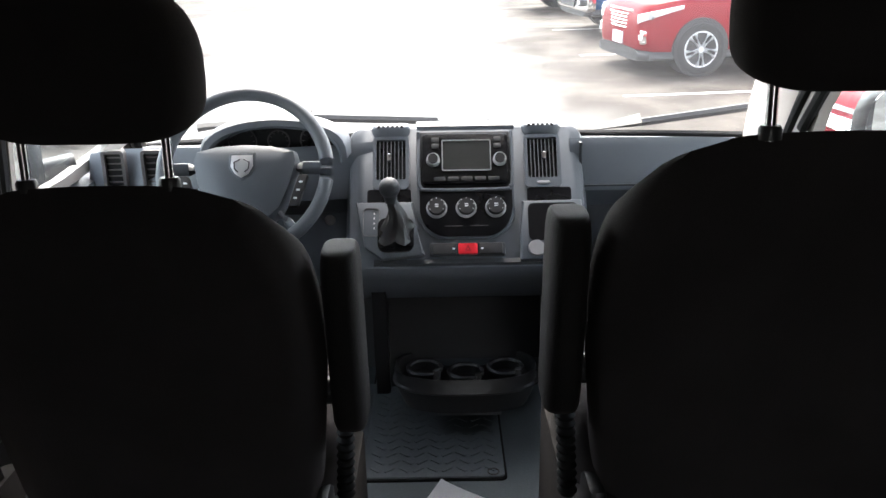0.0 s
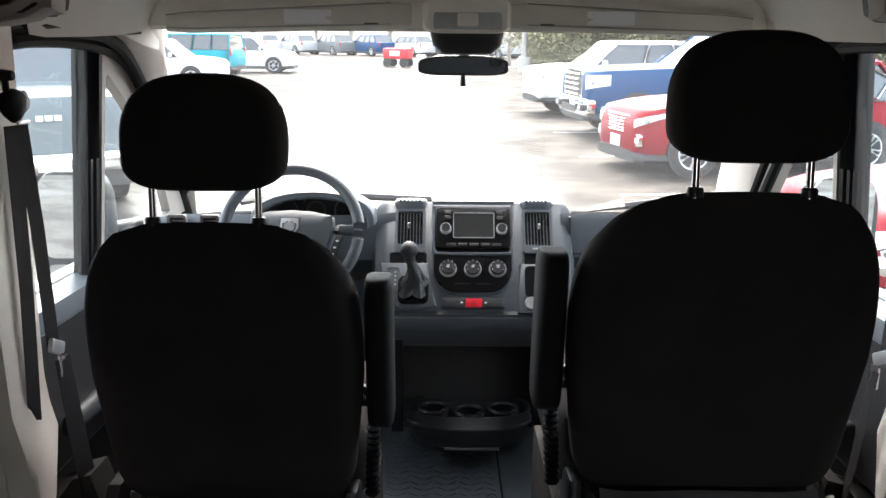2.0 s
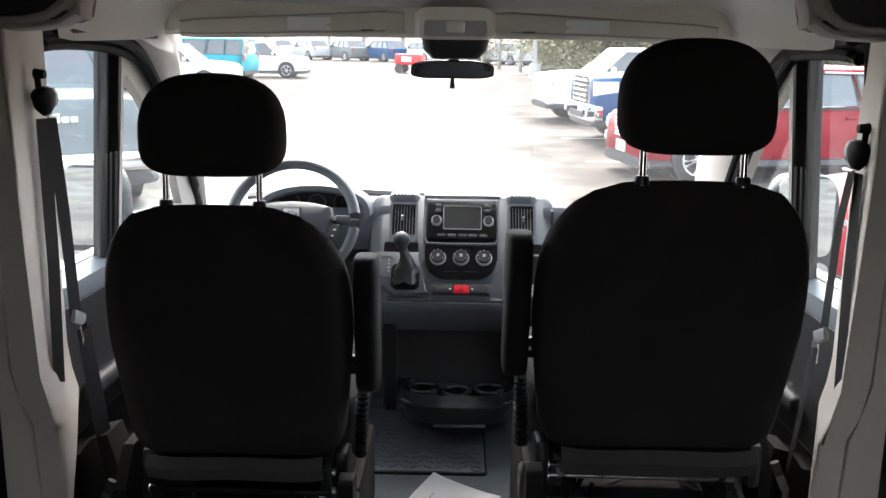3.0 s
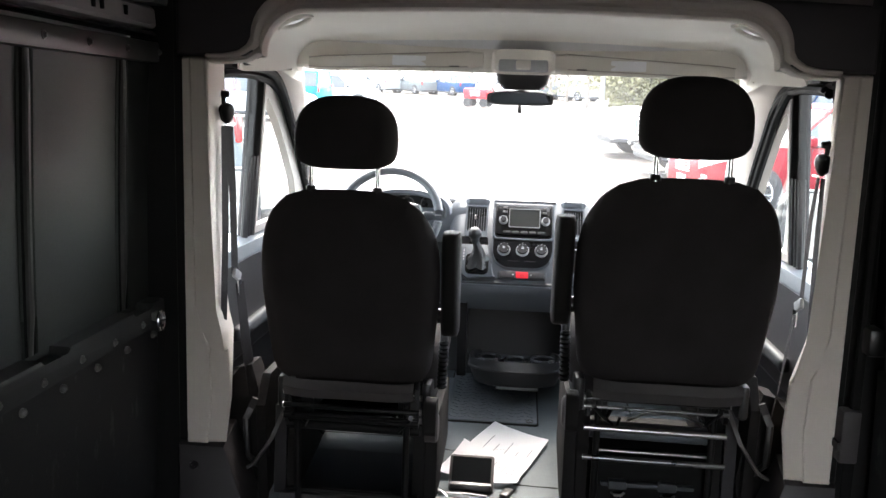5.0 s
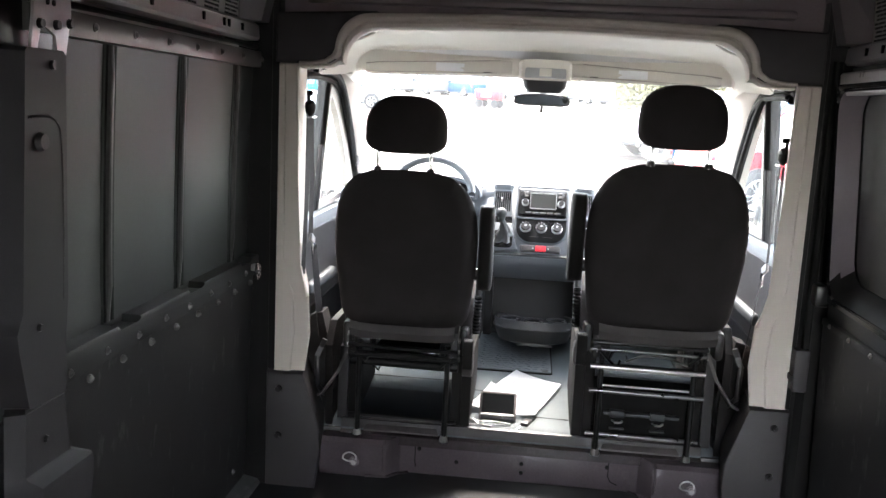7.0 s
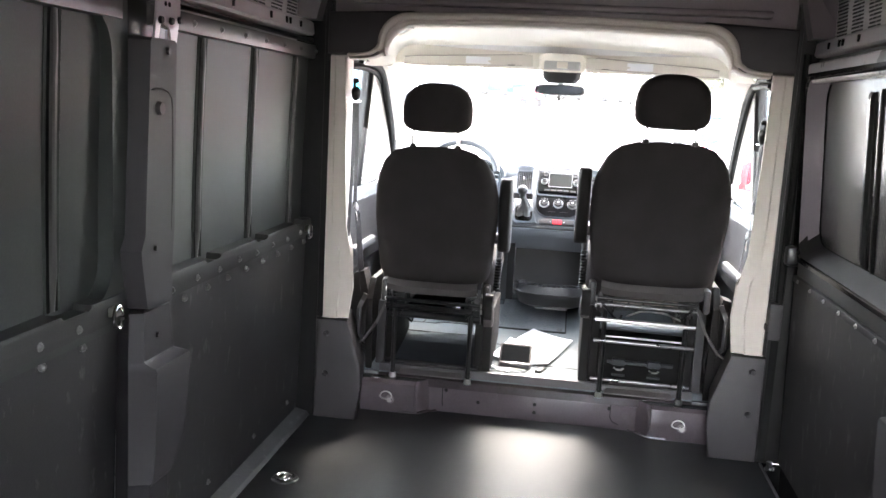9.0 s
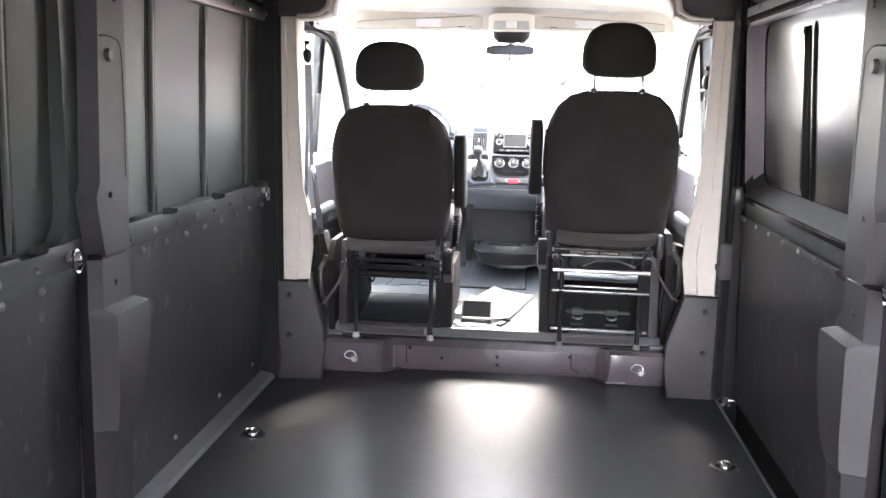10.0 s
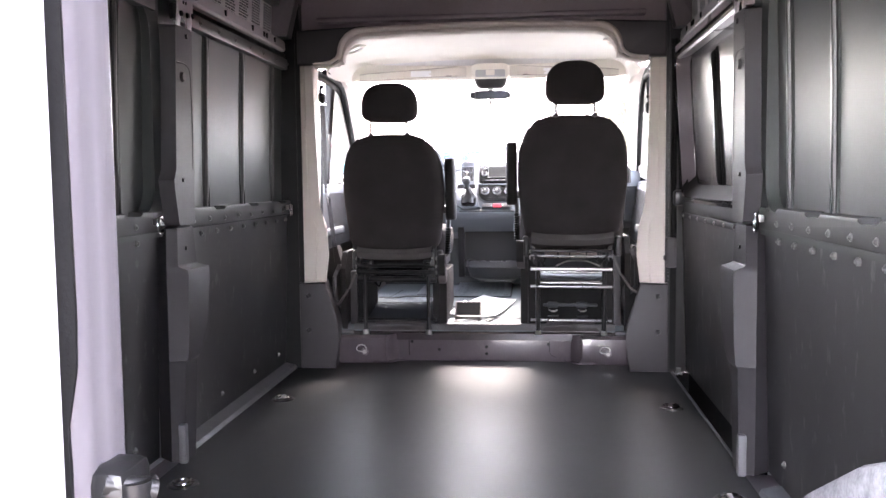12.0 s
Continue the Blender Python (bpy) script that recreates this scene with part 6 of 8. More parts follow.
        rod(bm, (fx, fy, CABZ + 0.02), (fx, fy - 0.005, zb - 0.07), 0.010)
        part("front_leg", bm, STEELBLACK, t)
        bm = BM()
        rod(bm, (fx, fy, CABZ), (fx, fy, CABZ + 0.022), 0.017, 0.013, 8)
        rod(bm, (fx, fy, CABZ + 0.022), (fx, fy, CABZ + 0.050), 0.010, 0.008, 8)
        part("foot_bolt", bm, STEEL, t)
        bm = BM()
        prism(bm, [(0.10, CABZ), (0.125, zb - 0.12), (0.50, zb - 0.12), (0.52, CABZ)], lambda u, v, d: (xc + q * (0.214 + d), u, v), 0.036, 0.004)
        part("side_plate", bm, PILLARGREY if q == -inner else SOFTBLACK, t)
        bm = BM()
        prism(bm, [(0.115, CABZ + 0.01), (0.135, zb - 0.10), (0.48, zb - 0.10), (0.50, CABZ + 0.01)], lambda u, v, d: (xc + q * (0.176 + d), u, v), 0.036, 0.004)
        part("rail_box", bm, SOFTBLACK, t)
        bm = BM()
        prism(bm, [(0.04, zb - 0.14), (0.04, zb - 0.02), (0.14, zb + 0.06), (0.22, zb - 0.02), (0.22, zb - 0.14)], lambda u, v, d: (xc + q * (0.185 + d), u, v), 0.014, 0.003)
        part("recliner_plate", bm, STEELBLACK, t)
        for dz, yy in ((-0.09, 0.05), (-0.05, 0.06), (-0.12, 0.06)):
            bm = BM()
            rod(bm, (xc + q * 0.180, yy, zb + dz), (xc + q * 0.206, yy, zb + dz), 0.009, n=8)
            part("bolt", bm, STEEL, t)
    for z, r, y, m in ((CABZ + 0.075, 0.007, fy + 0.01, DARKSTEEL if inner < 0 else STEELBLACK), (zb - 0.155, 0.016, fy + 0.02, STEELBLACK) if inner > 0 else (0.474, 0.009, fy - 0.01, STEEL), (zb - 0.085, 0.008, fy - 0.02, STEELBLACK), (0.388 if inner < 0 else zb - 0.12, 0.008, fy - 0.02, DARKSTEEL if inner < 0 else STEELBLACK), (zb - 0.11, 0.006, fy - 0.02, DARKSTEEL if inner < 0 else STEELBLACK), (zb - 0.065, 0.007, fy + 0.16, STEELBLACK)):
        bm = BM()
        rod(bm, (xc - 0.20, y, z), (xc + 0.20, y, z - 0.004), r)
        part("cross_rod", bm, m, t)
    if inner < 0:
        bm = BM()
        rod(bm, (xc - 0.175, fy + 0.08, 0.438), (xc + 0.165, fy + 0.08, 0.434), 0.026, n=20)
        part("cross_tube", bm, TUBEGREY, t, "blue-grey cross tube")
        for z, y, r in ((0.455, 0.085, 0.0045), (0.402, 0.065, 0.004)):
            bm = BM()
            rod(bm, (xc - 0.17, y, z), (xc + 0.17, y, z - 0.003), r)
            part("cross_rod", bm, STEEL, t)
        bm = BM()
        tube(bm, curve_through([(xc - 0.075, 0.10, 0.482), (xc - 0.045, 0.10, 0.496), (xc - 0.01, 0.10, 0.508), (xc + 0.07, 0.10, 0.508), (xc + 0.11, 0.10, 0.496), (xc + 0.145, 0.10, 0.482)], 4), 0.004, 6)
        part("spring_bar", bm, STEEL, t, "bent bright spring bar")
        bm = BM()
        span(bm, (xc - 0.135, 0.205, 0.515), (xc + 0.165, 0.215, 0.590), 0.004)
        pad = part("cushion_base", bm, KRAFT, t, "pale brown board under the cushion")
        for dx in (-0.06, 0.0, 0.085):
            bm = BM()
            rod(bm, (xc + dx, 0.204, 0.516), (xc + dx, 0.204, 0.589), 0.003, n=6)
            part("seam", bm, RUBBER, pad)
    else:
        bm = BM()
        span(bm, (xc - 0.115, 0.090, 0.417), (xc + 0.120, 0.30, 0.470), 0.010, 3)
        part("motor_housing", bm, BLACKGLOSS, t)
    # inboard recline handle and bellows lever
    hxp = xc + inner * (w / 2 - 0.012)
    bm = BM()
    loft(bm, [[(hxp + inner * x, yb - 0.02 + p * 0.075, zb - 0.075 + q * 0.105) for p, q in rrect(1, 1, 0.3, 4)] for x in (-0.015, 0.018)])
    part("recline_handle", bm, SOFTBLACK, t)
    bm = BM()
    loft(bm, [[(hxp + inner * x, 0.045 + r * math.cos(a), zb - 0.13 + r * 1.25 * math.sin(a)) for a in (2 * math.pi * i / 18 for i in range(18))] for x, r in ((-0.02, 0.036), (0.012, 0.036), (0.018, 0.030), (0.020, 0.012))])
    part("recline_knob", bm, VINYL, t)
    # hooked brackets between the frame and the rods
    for q in (-1, 1):
        bm = BM()
        tube(bm, [(xc + q * 0.19, 0.05, zb - 0.05), (xc + q * 0.175, 0.035, zb - 0.11), (xc + q * 0.14, 0.05, zb - 0.15), (xc + q * 0.125, 0.06, zb - 0.12)], 0.007, 6)
        part("hook_bracket", bm, STEELBLACK, t)
        bm = BM()
        span(bm, (xc + q * 0.13, 0.10, zb - 0.16), (xc + q * 0.185, 0.13, zb - 0.065), 0.006)
        part("motor_block", bm, BLACKPL, t)
    lv = Vector((hxp + inner * 0.018, yb + 0.10, zb - 0.03))
    bm = BM()
    rings = []
    for k in range(23):
        r = 0.012 + (0.004 if k % 2 else 0)
        c = lv + Vector((0, 0.05 * k / 22, 0.13 * k / 22))
        rings.append([c + Vector((r * math.cos(a), r * math.sin(a), 0)) for a in (2 * math.pi * i / 12 for i in range(12))])
    loft(bm, rings)
    part("lever_bellows", bm, RUBBER, t)
    bm = BM()
    rod(bm, lv + Vector((0, 0.05, 0.13)), lv + Vector((0, 0.07, 0.20)), 0.012, 0.015)
    part("lever", bm, BLACKPL, t)
    # outboard shield beside the cushion frame
    bm = BM()
    ox = xc - inner * 0.262
    prism(bm, [(0.085, CABZ + 0.018), (0.075, CABZ + 0.16), (0.055, zb - 0.10), (0.12, zb - 0.02), (0.55, zb - 0.02), (0.60, CABZ + 0.10), (0.56, CABZ + 0.018)], lambda u, v, d: (ox - inner * d, u, v), 0.030, 0.010)
    part("outer_shield", bm, SOFTBLACK, t)
    bm = BM()
    tube(bm, [(ox - inner * 0.03, 0.06, zb - 0.08), (ox - inner * 0.055, 0.05, zb - 0.14), (ox - inner * 0.055, 0.06, zb - 0.26), (ox - inner * 0.03, 0.09, zb - 0.30)], 0.010, 8)
    part("grab_loop", bm, BLACKPL, t)
    # outboard strap of the height lever
    bm = BM()
    tube(bm, [(xc - inner * 0.20, 0.06, zb - 0.10), (xc - inner * 0.24, 0.045, zb - 0.20), (xc - inner * 0.29, 0.03, zb - 0.275), (xc - inner * 0.318, 0.03, zb - 0.29)], 0.006, 6, ry=0.013)
    part("height_lever", bm, VINYL, t)
    # wiring under the cushion
    bm = BM()
    tube(bm, [(xc - 0.17, 0.12, zb - 0.10), (xc - 0.13, 0.11, zb - 0.17), (xc - 0.10, 0.12, zb - 0.20), (xc - 0.09, 0.13, zb - 0.17)], 0.005, 6)
    part("cable", bm, RUBBER, t)
    return t


seat("driver_seat", -0.433, 0.575, 1.150, -0.098, 0.005, 0.502, (-0.529, -0.349), (-0.572, -0.297, 1.195, 1.388, -0.074), 1, "black fabric driver seat with raised armrest and steel pedestal")
seat("passenger_seat", 0.442, 0.650, 1.221, -0.190, -0.085, 0.520, (0.360, 0.539), (0.312, 0.584, 1.258, 1.459, -0.175), -1, "taller black fabric passenger seat with raised armrest")

# box of tools under the passenger seat, lit floor behind the driver seat
t = thing("storage_box", (0.44, 0.35, 0.186), "black plastic storage box with clips under the seat", "storage box")
# black body carried up past the clips to paint the dark void there
bm = BM()
prism(bm, [(0.112, 0.1845), (0.100, 0.385), (0.108, 0.395), (0.13, 0.395), (0.48, 0.360), (0.48, 0.246), (0.24, 0.193)], lambda u, v, d: (0.27 + d, u, v), 0.34)
part("body", bm, RUBBER, t)
bm = BM()
span(bm, (0.305, 0.090, 0.279), (0.575, 0.112, 0.293), 0.005)
part("lid_edge", bm, DASHDARK, t)
for x in (0.353, 0.497):
    bm = BM()
    span(bm, (x - 0.027, 0.084, 0.273), (x + 0.027, 0.110, 0.301), 0.006)
    part("clip", bm, DASHDARK, t)
    bm = BM()
    tube(bm, [(x - 0.018, 0.094, 0.262), (x - 0.006, 0.088, 0.256), (x + 0.012, 0.088, 0.256), (x + 0.022, 0.094, 0.262)], 0.004, 6)
    part("latch", bm, STEEL, t)
    bm = BM()
    span(bm, (x - 0.024, 0.098, 0.224), (x + 0.030, 0.112, 0.232), 0.003)
    part("rib", bm, DASHDARK, t)

# ---------------------------------------------------------------- belts
def belt(s, top):
    t = thing("seat_belt", (s * 0.80, 0.02, 0.7), "black seat belt hanging from its pillar guide", "seat belt", "front seat belts")
    X, Y = (s * 0.792, -0.03) if s < 0 else (0.808, -0.065)
    def strap(pts, w):
        bm = BM()
        rows = []
        for (x, y, z, tw) in pts:
            dx, dy = w / 2 * math.cos(tw), w / 2 * math.sin(tw)
            rows.append([(x - dx, y - dy, z), (x + dx, y + dy, z), (x + dx - 0.0015 * math.sin(tw), y + dy + 0.0015, z), (x - dx, y - dy + 0.0015, z)])
        loft(bm, rows)
        return bm
    part("lower_strap", strap([(X - s * 0.004, Y + 0.022, top - 0.030, 1.45), (X - s * 0.002, Y + 0.026, 1.0, 1.5), (X + s * 0.008, Y + 0.030, 0.69, 1.5)], 0.046), BELT, t)
    part("upper_strap", strap([(X - s * 0.008, Y + 0.045, top - 0.030, 1.4), (X - s * 0.004, Y + 0.085, 1.1, 1.45), (X + s * 0.006, Y + 0.128, 0.865, 1.45)], 0.044), BELT, t)
    bm = BM()
    loft(bm, [[(X - s * (0.006 + 0.018 * math.sin(radians(w))), Y + 0.030 + 0.040 * math.cos(radians(w)) * math.cos(a) * (1.0 if math.sin(a) > 0 else 0.86), top + 0.012 + (0.022 if math.sin(a) > 0 else 0.038) * math.cos(radians(w)) * math.sin(a)) for a in (2 * math.pi * i / 20 for i in range(20))] for w in (-40, 0, 25, 50, 70, 85)])
    gd = part("guide", bm, RUBBER, t)
    bm = BM()
    loft(bm, [[(X - s * (x - 0.004), Y + 0.068 + 0.020 * k * math.cos(a), top + 0.010 + 0.020 * k * math.sin(a)) for a in (2 * math.pi * i / 14 for i in range(14))] for x, k in ((0.0, 1.0), (0.012, 1.0), (0.016, 0.7))])
    part("cap", bm, VENTSLAT, gd, "pale grey plastic guide cap")
    bm = BM()
    span(bm, (X - s * 0.018, Y + 0.010, top - 0.028), (X - s * 0.024, Y + 0.055, top - 0.022), 0.002)
    part("slot_edge", bm, STEEL, gd)
    bm = BM()
    rod(bm, (X, Y + 0.012, top + 0.056), (X - s * 0.020, Y + 0.012, top + 0.056), 0.011, 0.008)
    rod(bm, (X - s * 0.004, Y + 0.015, top + 0.03), (X - s * 0.004, Y + 0.012, top + 0.06), 0.006)
    part("guide_button", bm, SOFTBLACK, t)
    bm = BM()
    box(bm, (X - s * 0.000, Y + 0.128, 0.858), (0.012, 0.055, 0.028), Matrix.Rotation(radians(-25), 4, "X"), 0.004)
    bk = part("tongue", bm, SILVER, t, "pale metal belt tongue")
    bm = BM()
    ring_prism(bm, rrect(0.030, 0.05, 0.008, 3, Y + 0.140, 0.818), rrect(0.014, 0.030, 0.005, 3, Y + 0.140, 0.813), lambda u, v, d: (X - s * (0.002 + d), u, v), 0.004)
    part("tongue_plate", bm, CHROME, bk)
    part("hip_strap", strap([(X - s * 0.004, Y + 0.14, 0.832, 1.4), (X - s * 0.025, Y + 0.145, 0.62, 1.3), (X - s * 0.05, Y + 0.16, 0.42, 1.2)], 0.05), BELT, t)
    bm = BM()
    prism(bm, [(-0.07, 0.685), (0.0, 0.70), (0.0, 0.665), (-0.035, 0.635)], lambda u, v, d: (X - s * (d + 0.004), u, v), 0.010, 0.003)
    part("slot_cover", bm, BLACKPL, t)


belt(-1, 1.325)
belt(1, 1.245)

# ---------------------------------------------------------------- cab floor things
t = thing("floor_mat", (-0.04, 0.92, 0.255), "dark herringbone rubber mat insert on the cab floor", "floor mat")
bm = BM()
prism(bm, rrect(0.345, 0.62, 0.015, 3, -0.040, 0.925), lambda u, v, d: (u, v, floor_z(v) - 0.001 + d), 0.007, 0.002)
part("border", bm, RUBBER, t)
bm = BM()
prism(bm, rrect(0.333, 0.608, 0.012, 3, -0.040, 0.925), lambda u, v, d: (u, v, floor_z(v) + 0.004 + d), 0.006, 0.002)
part("sheet", bm, MAT_RUBBER, t)
for j in range(17):             # raised herringbone bars
    for k in range(9):
        bm = BM()
        x, y = -0.186 + 0.034 * k + 0.008 * (j % 2), 0.650 + 0.033 * j
        turn = Matrix.Rotation(radians(40 if k % 2 else -40), 4, "Z")
        box(bm, (x + 0.008, y, floor_z(y) + 0.0105), (0.028, 0.007, 0.003), turn)
        part("tread_bar", bm, MAT_RUBBER, t, flat=True)
bm = BM()
tube(bm, [(0.100 + 0.013 * math.cos(a), 0.636 + 0.013 * math.sin(a), floor_z(0.636) + 0.012) for a in (2 * math.pi * i / 16 for i in range(16))], 0.0018, 5, True)
part("stamp", bm, VINYL, t)
t = thing("floor_mat", (-0.43, 0.92, 0.255), "dark rubber mat insert in the driver footwell", "floor mat")
bm = BM()
prism(bm, rrect(0.24, 0.40, 0.02, 3, -0.30, 0.90), lambda u, v, d: (u, v, floor_z(v) - 0.001 + d), 0.008, 0.003)
part("sheet", bm, MAT_RUBBER, t)

def sheet_of_paper(pts, lift, nm, lines):
    """A slightly curled sheet between four corners, with printed lines as plain bars."""
    a, b, c, d = [Vector((*p, 0)) for p in pts]
    t = thing("paper_sheet", (*pts[0], floor_z(pts[0][1])), nm, "paper", "loose papers")
    def at(u, v, h=0.0):
        p = a.lerp(b, u).lerp(d.lerp(c, u), v)
        return Vector((p.x, p.y, floor_z(p.y) + 0.004 + lift * (abs(2 * v - 1) ** 3 * 0.8 + abs(2 * u - 1) ** 3 * 0.6) + h))
    bm = BM()
    loft(bm, [[at(i / 10, j / 10) for i in range(11)] for j in range(11)], closed=False, caps=False)
    bmesh.ops.solidify(bm, geom=bm.faces[:], thickness=0.0008)
    part("sheet", bm, PAPER, t)
    for k in range(lines):
        v = 0.12 + 0.75 * k / lines
        bm = BM()
        u0, u1 = 0.12 + 0.08 * (k % 3 == 0), (0.72, 0.42, 0.60, 0.35)[k % 4]
        rows = [[at(u0 + (u1 - u0) * i / 8, v + q, 0.0012) for i in range(9)] for q in (0, 0.012)]
        loft(bm, rows, closed=False, caps=False)
        part("print_line", bm, INK, t, flat=True)


sheet_of_paper([(0.052, 0.235), (0.165, 0.478), (-0.022, 0.600), (-0.150, 0.345)], 0.010, "white printed paper sheet lying on the cab floor", 9)
sheet_of_paper([(0.06, 0.215), (0.09, 0.36), (-0.12, 0.44), (-0.205, 0.265)], 0.016, "white curled paper sheet under a small display", 6)
t = thing("display_device", (-0.082, 0.24, 0.19), "small display unit in a pale frame lying on papers", "display device")
rot = Matrix.Rotation(radians(48), 4, "X")
RC = Vector((-0.082, 0.225, 0.236))
def dev(u, v, d):
    return RC + rot @ Vector((u, v, d))
bm = BM()
prism(bm, rrect(0.140, 0.110, 0.008, 3), lambda u, v, d: dev(u, v, d - 0.010), 0.016, 0.003)
part("frame", bm, VINYL, t)
bm = BM()
prism(bm, rrect(0.122, 0.086, 0.003, 2, 0, 0.004), lambda u, v, d: dev(u, v, d + 0.006), 0.002)
part("screen", bm, SCREEN, t)
bm = BM()
box(bm, (-0.082, 0.215, 0.204), (0.130, 0.070, 0.024), None, 0.006)
part("base", bm, BLACKPL, t)
bm = BM()
for p, q in (((-0.18, 0.165), (-0.03, 0.150)), ((-0.19, 0.19), (-0.15, 0.135)), ((-0.20, 0.13), (-0.10, 0.120))):
    tube(bm, [(p[0], p[1], floor_z(p[1]) + 0.005), ((p[0] + q[0]) / 2, (p[1] + q[1]) / 2 - 0.01, floor_z(p[1]) + 0.011), (q[0], q[1], floor_z(q[1]) + 0.005)], 0.004, 6)
part("cable", bm, SILVER, t)
t = thing("key_fob", (0.03, 0.18, 0.185), "black key fob with a bright metal ring", "key fob")
bm = BM()
box(bm, (0.030, 0.185, 0.192), (0.030, 0.060, 0.016), Matrix.Rotation(radians(-20), 4, "Z"), 0.006, 3)
part("body", bm, BLACKPL, t)
bm = BM()
tube(bm, [(0.006 + 0.014 * math.cos(a), 0.145 + 0.014 * math.sin(a), 0.184) for a in (2 * math.pi * i / 14 for i in range(14))], 0.0025, 6, True)
rod(bm, (0.004, 0.14, 0.184), (-0.01, 0.115, 0.180), 0.006, 0.004)
part("ring", bm, CHROME, t)

# ---------------------------------------------------------------- the lot outside
def lot_material():
    m = bpy.data.materials.new("wet_concrete")
    m.use_nodes = True
    n, l = m.node_tree.nodes, m.node_tree.links
    p = n["Principled BSDF"]
    co = n.new("ShaderNodeTexCoord")
    def noise_node(scale, detail=6, dist=0.0):
        t = n.new("ShaderNodeTexNoise")
        t.inputs["Scale"].default_value, t.inputs["Detail"].default_value, t.inputs["Distortion"].default_value = scale, detail, dist
        l.new(co.outputs["Object"], t.inputs["Vector"])
        return t
    wet, stain, grit = noise_node(0.16, 4, 0.6), noise_node(0.9, 6, 0.4), noise_node(30, 3)
    r1 = n.new("ShaderNodeValToRGB")
    r1.color_ramp.elements[0].position, r1.color_ramp.elements[1].position = 0.42, 0.60
    r1.color_ramp.elements[0].color, r1.color_ramp.elements[1].color = (0.048, 0.038, 0.029, 1), (0.110, 0.092, 0.076, 1)
    l.new(stain.outputs["Fac"], r1.inputs[0])
    mx = n.new("ShaderNodeMix")
    mx.data_type, mx.blend_type = "RGBA", "MULTIPLY"
    mx.inputs["Factor"].default_value = 0.35
    l.new(r1.outputs["Color"], mx.inputs["A"])
    l.new(grit.outputs["Color"], mx.inputs["B"])
    l.new(mx.outputs["Result"], p.inputs["Base Color"])
    r2 = n.new("ShaderNodeMapRange")
    r2.inputs["From Min"].default_value, r2.inputs["From Max"].default_value = 0.45, 0.62
    r2.inputs["To Min"].default_value, r2.inputs["To Max"].default_value = 0.85, 0.30
    # the lane's middle is wetter than the stalls
    sx, fall, sm = n.new("ShaderNodeSeparateXYZ"), n.new("ShaderNodeMapRange"), n.new("ShaderNodeMath")
    l.new(co.outputs["Object"], sx.inputs[0])
    off, mag = n.new("ShaderNodeMath"), n.new("ShaderNodeMath")
    off.operation, off.inputs[1].default_value = "ADD", 1.5
    mag.operation = "ABSOLUTE"
    l.new(sx.outputs["X"], off.inputs[0])
    l.new(off.outputs[0], mag.inputs[0])
    fall.inputs["From Min"].default_value, fall.inputs["From Max"].default_value = 1.0, 4.5
    fall.inputs["To Min"].default_value, fall.inputs["To Max"].default_value = 0.12, -0.12
    l.new(mag.outputs[0], fall.inputs["Value"])
    sm.operation = "ADD"
    l.new(wet.outputs["Fac"], sm.inputs[0])
    l.new(fall.outputs[0], sm.inputs[1])
    l.new(sm.outputs[0], r2.inputs["Value"])
    l.new(r2.outputs[0], p.inputs["Roughness"])
    p.inputs["Specular IOR Level"].default_value = 0.3
    bp = n.new("ShaderNodeBump")
    bp.inputs["Strength"].default_value, bp.inputs["Distance"].default_value = 0.3, 0.01
    l.new(grit.outputs["Fac"], bp.inputs["Height"])
    l.new(bp.outputs[0], p.inputs["Normal"])
    return m


LOT = lot_material()
LINE = mat("worn_line_paint", (0.72, 0.71, 0.66), 0.7, var=0.2, scale=3, fine=30)
bm = BM()
for x0, x1, y0, y1 in ((-1500, 1500, -600, 3000),):
    bm.faces.new([bm.verts.new(p) for p in ((x0, y0, 0), (x1, y0, 0), (x1, y1, 0), (x0, y1, 0))])
ground = setting("ground", bm, LOT, "pale wet concrete parking lot", "parking lot", flat=True)
ground.matrix_world = GROUND
for k, (x, y) in enumerate(((2.2, 5.6), (2.2, 9.4), (2.2, 12.9), (2.2, 16.4), (-4.2, 8.8), (-4.2, 13.0))):
    bm = BM()
    x1 = x + 5.4 if x > 0 else x - 5.4
    bm.faces.new([bm.verts.new(p) for p in ((x, y, 0.004), (x1, y + 0.9 * 0.6, 0.004), (x1, y + 0.1 + 0.9 * 0.6, 0.004), (x, y + 0.1, 0.004))])
    ln = setting("road_marking", bm, LINE, "worn white parking stall line", "road marking", flat=True)
    ln.matrix_world = GROUND

TYRE = mat("tyre_rubber", (0.022, 0.022, 0.022), 0.75, var=0.2, scale=20, fine=150, bump=0.4)
ALLOY = mat("alloy_wheel", (0.66, 0.66, 0.67), 0.32, metal=0.25, var=0.08, scale=20)
CARGLASS = mat("car_window_glass", (0.04, 0.05, 0.055), 0.05, var=0.2, scale=1.5, coat=1.0)
LAMP = mat("headlamp_lens", (0.72, 0.74, 0.76), 0.1, var=0.1, scale=25, coat=1.0)
TAIL = mat("tail_lamp", (0.45, 0.02, 0.02), 0.15, var=0.1, scale=20, coat=1.0)
ARCHBLACK = mat("arch_plastic", (0.03, 0.03, 0.031), 0.6, var=0.15, scale=20, fine=200, bump=0.2)


def paint(name, col):
    return mat(name, col, 0.42, var=0.05, scale=1.5, coat=0.03, spec=0.12)


RED, BLUE, WHITE, TEAL, GREYP, SILVERP = paint("red_paint", (0.21, 0.003, 0.010)), paint("blue_paint", (0.004, 0.052, 0.15)), paint("white_paint", (0.70, 0.70, 0.70)), paint("bright_teal_paint", (0.0, 0.26, 0.34)), paint("dark_grey_paint", (0.13, 0.145, 0.15)), paint("silver_paint", (0.42, 0.44, 0.46))


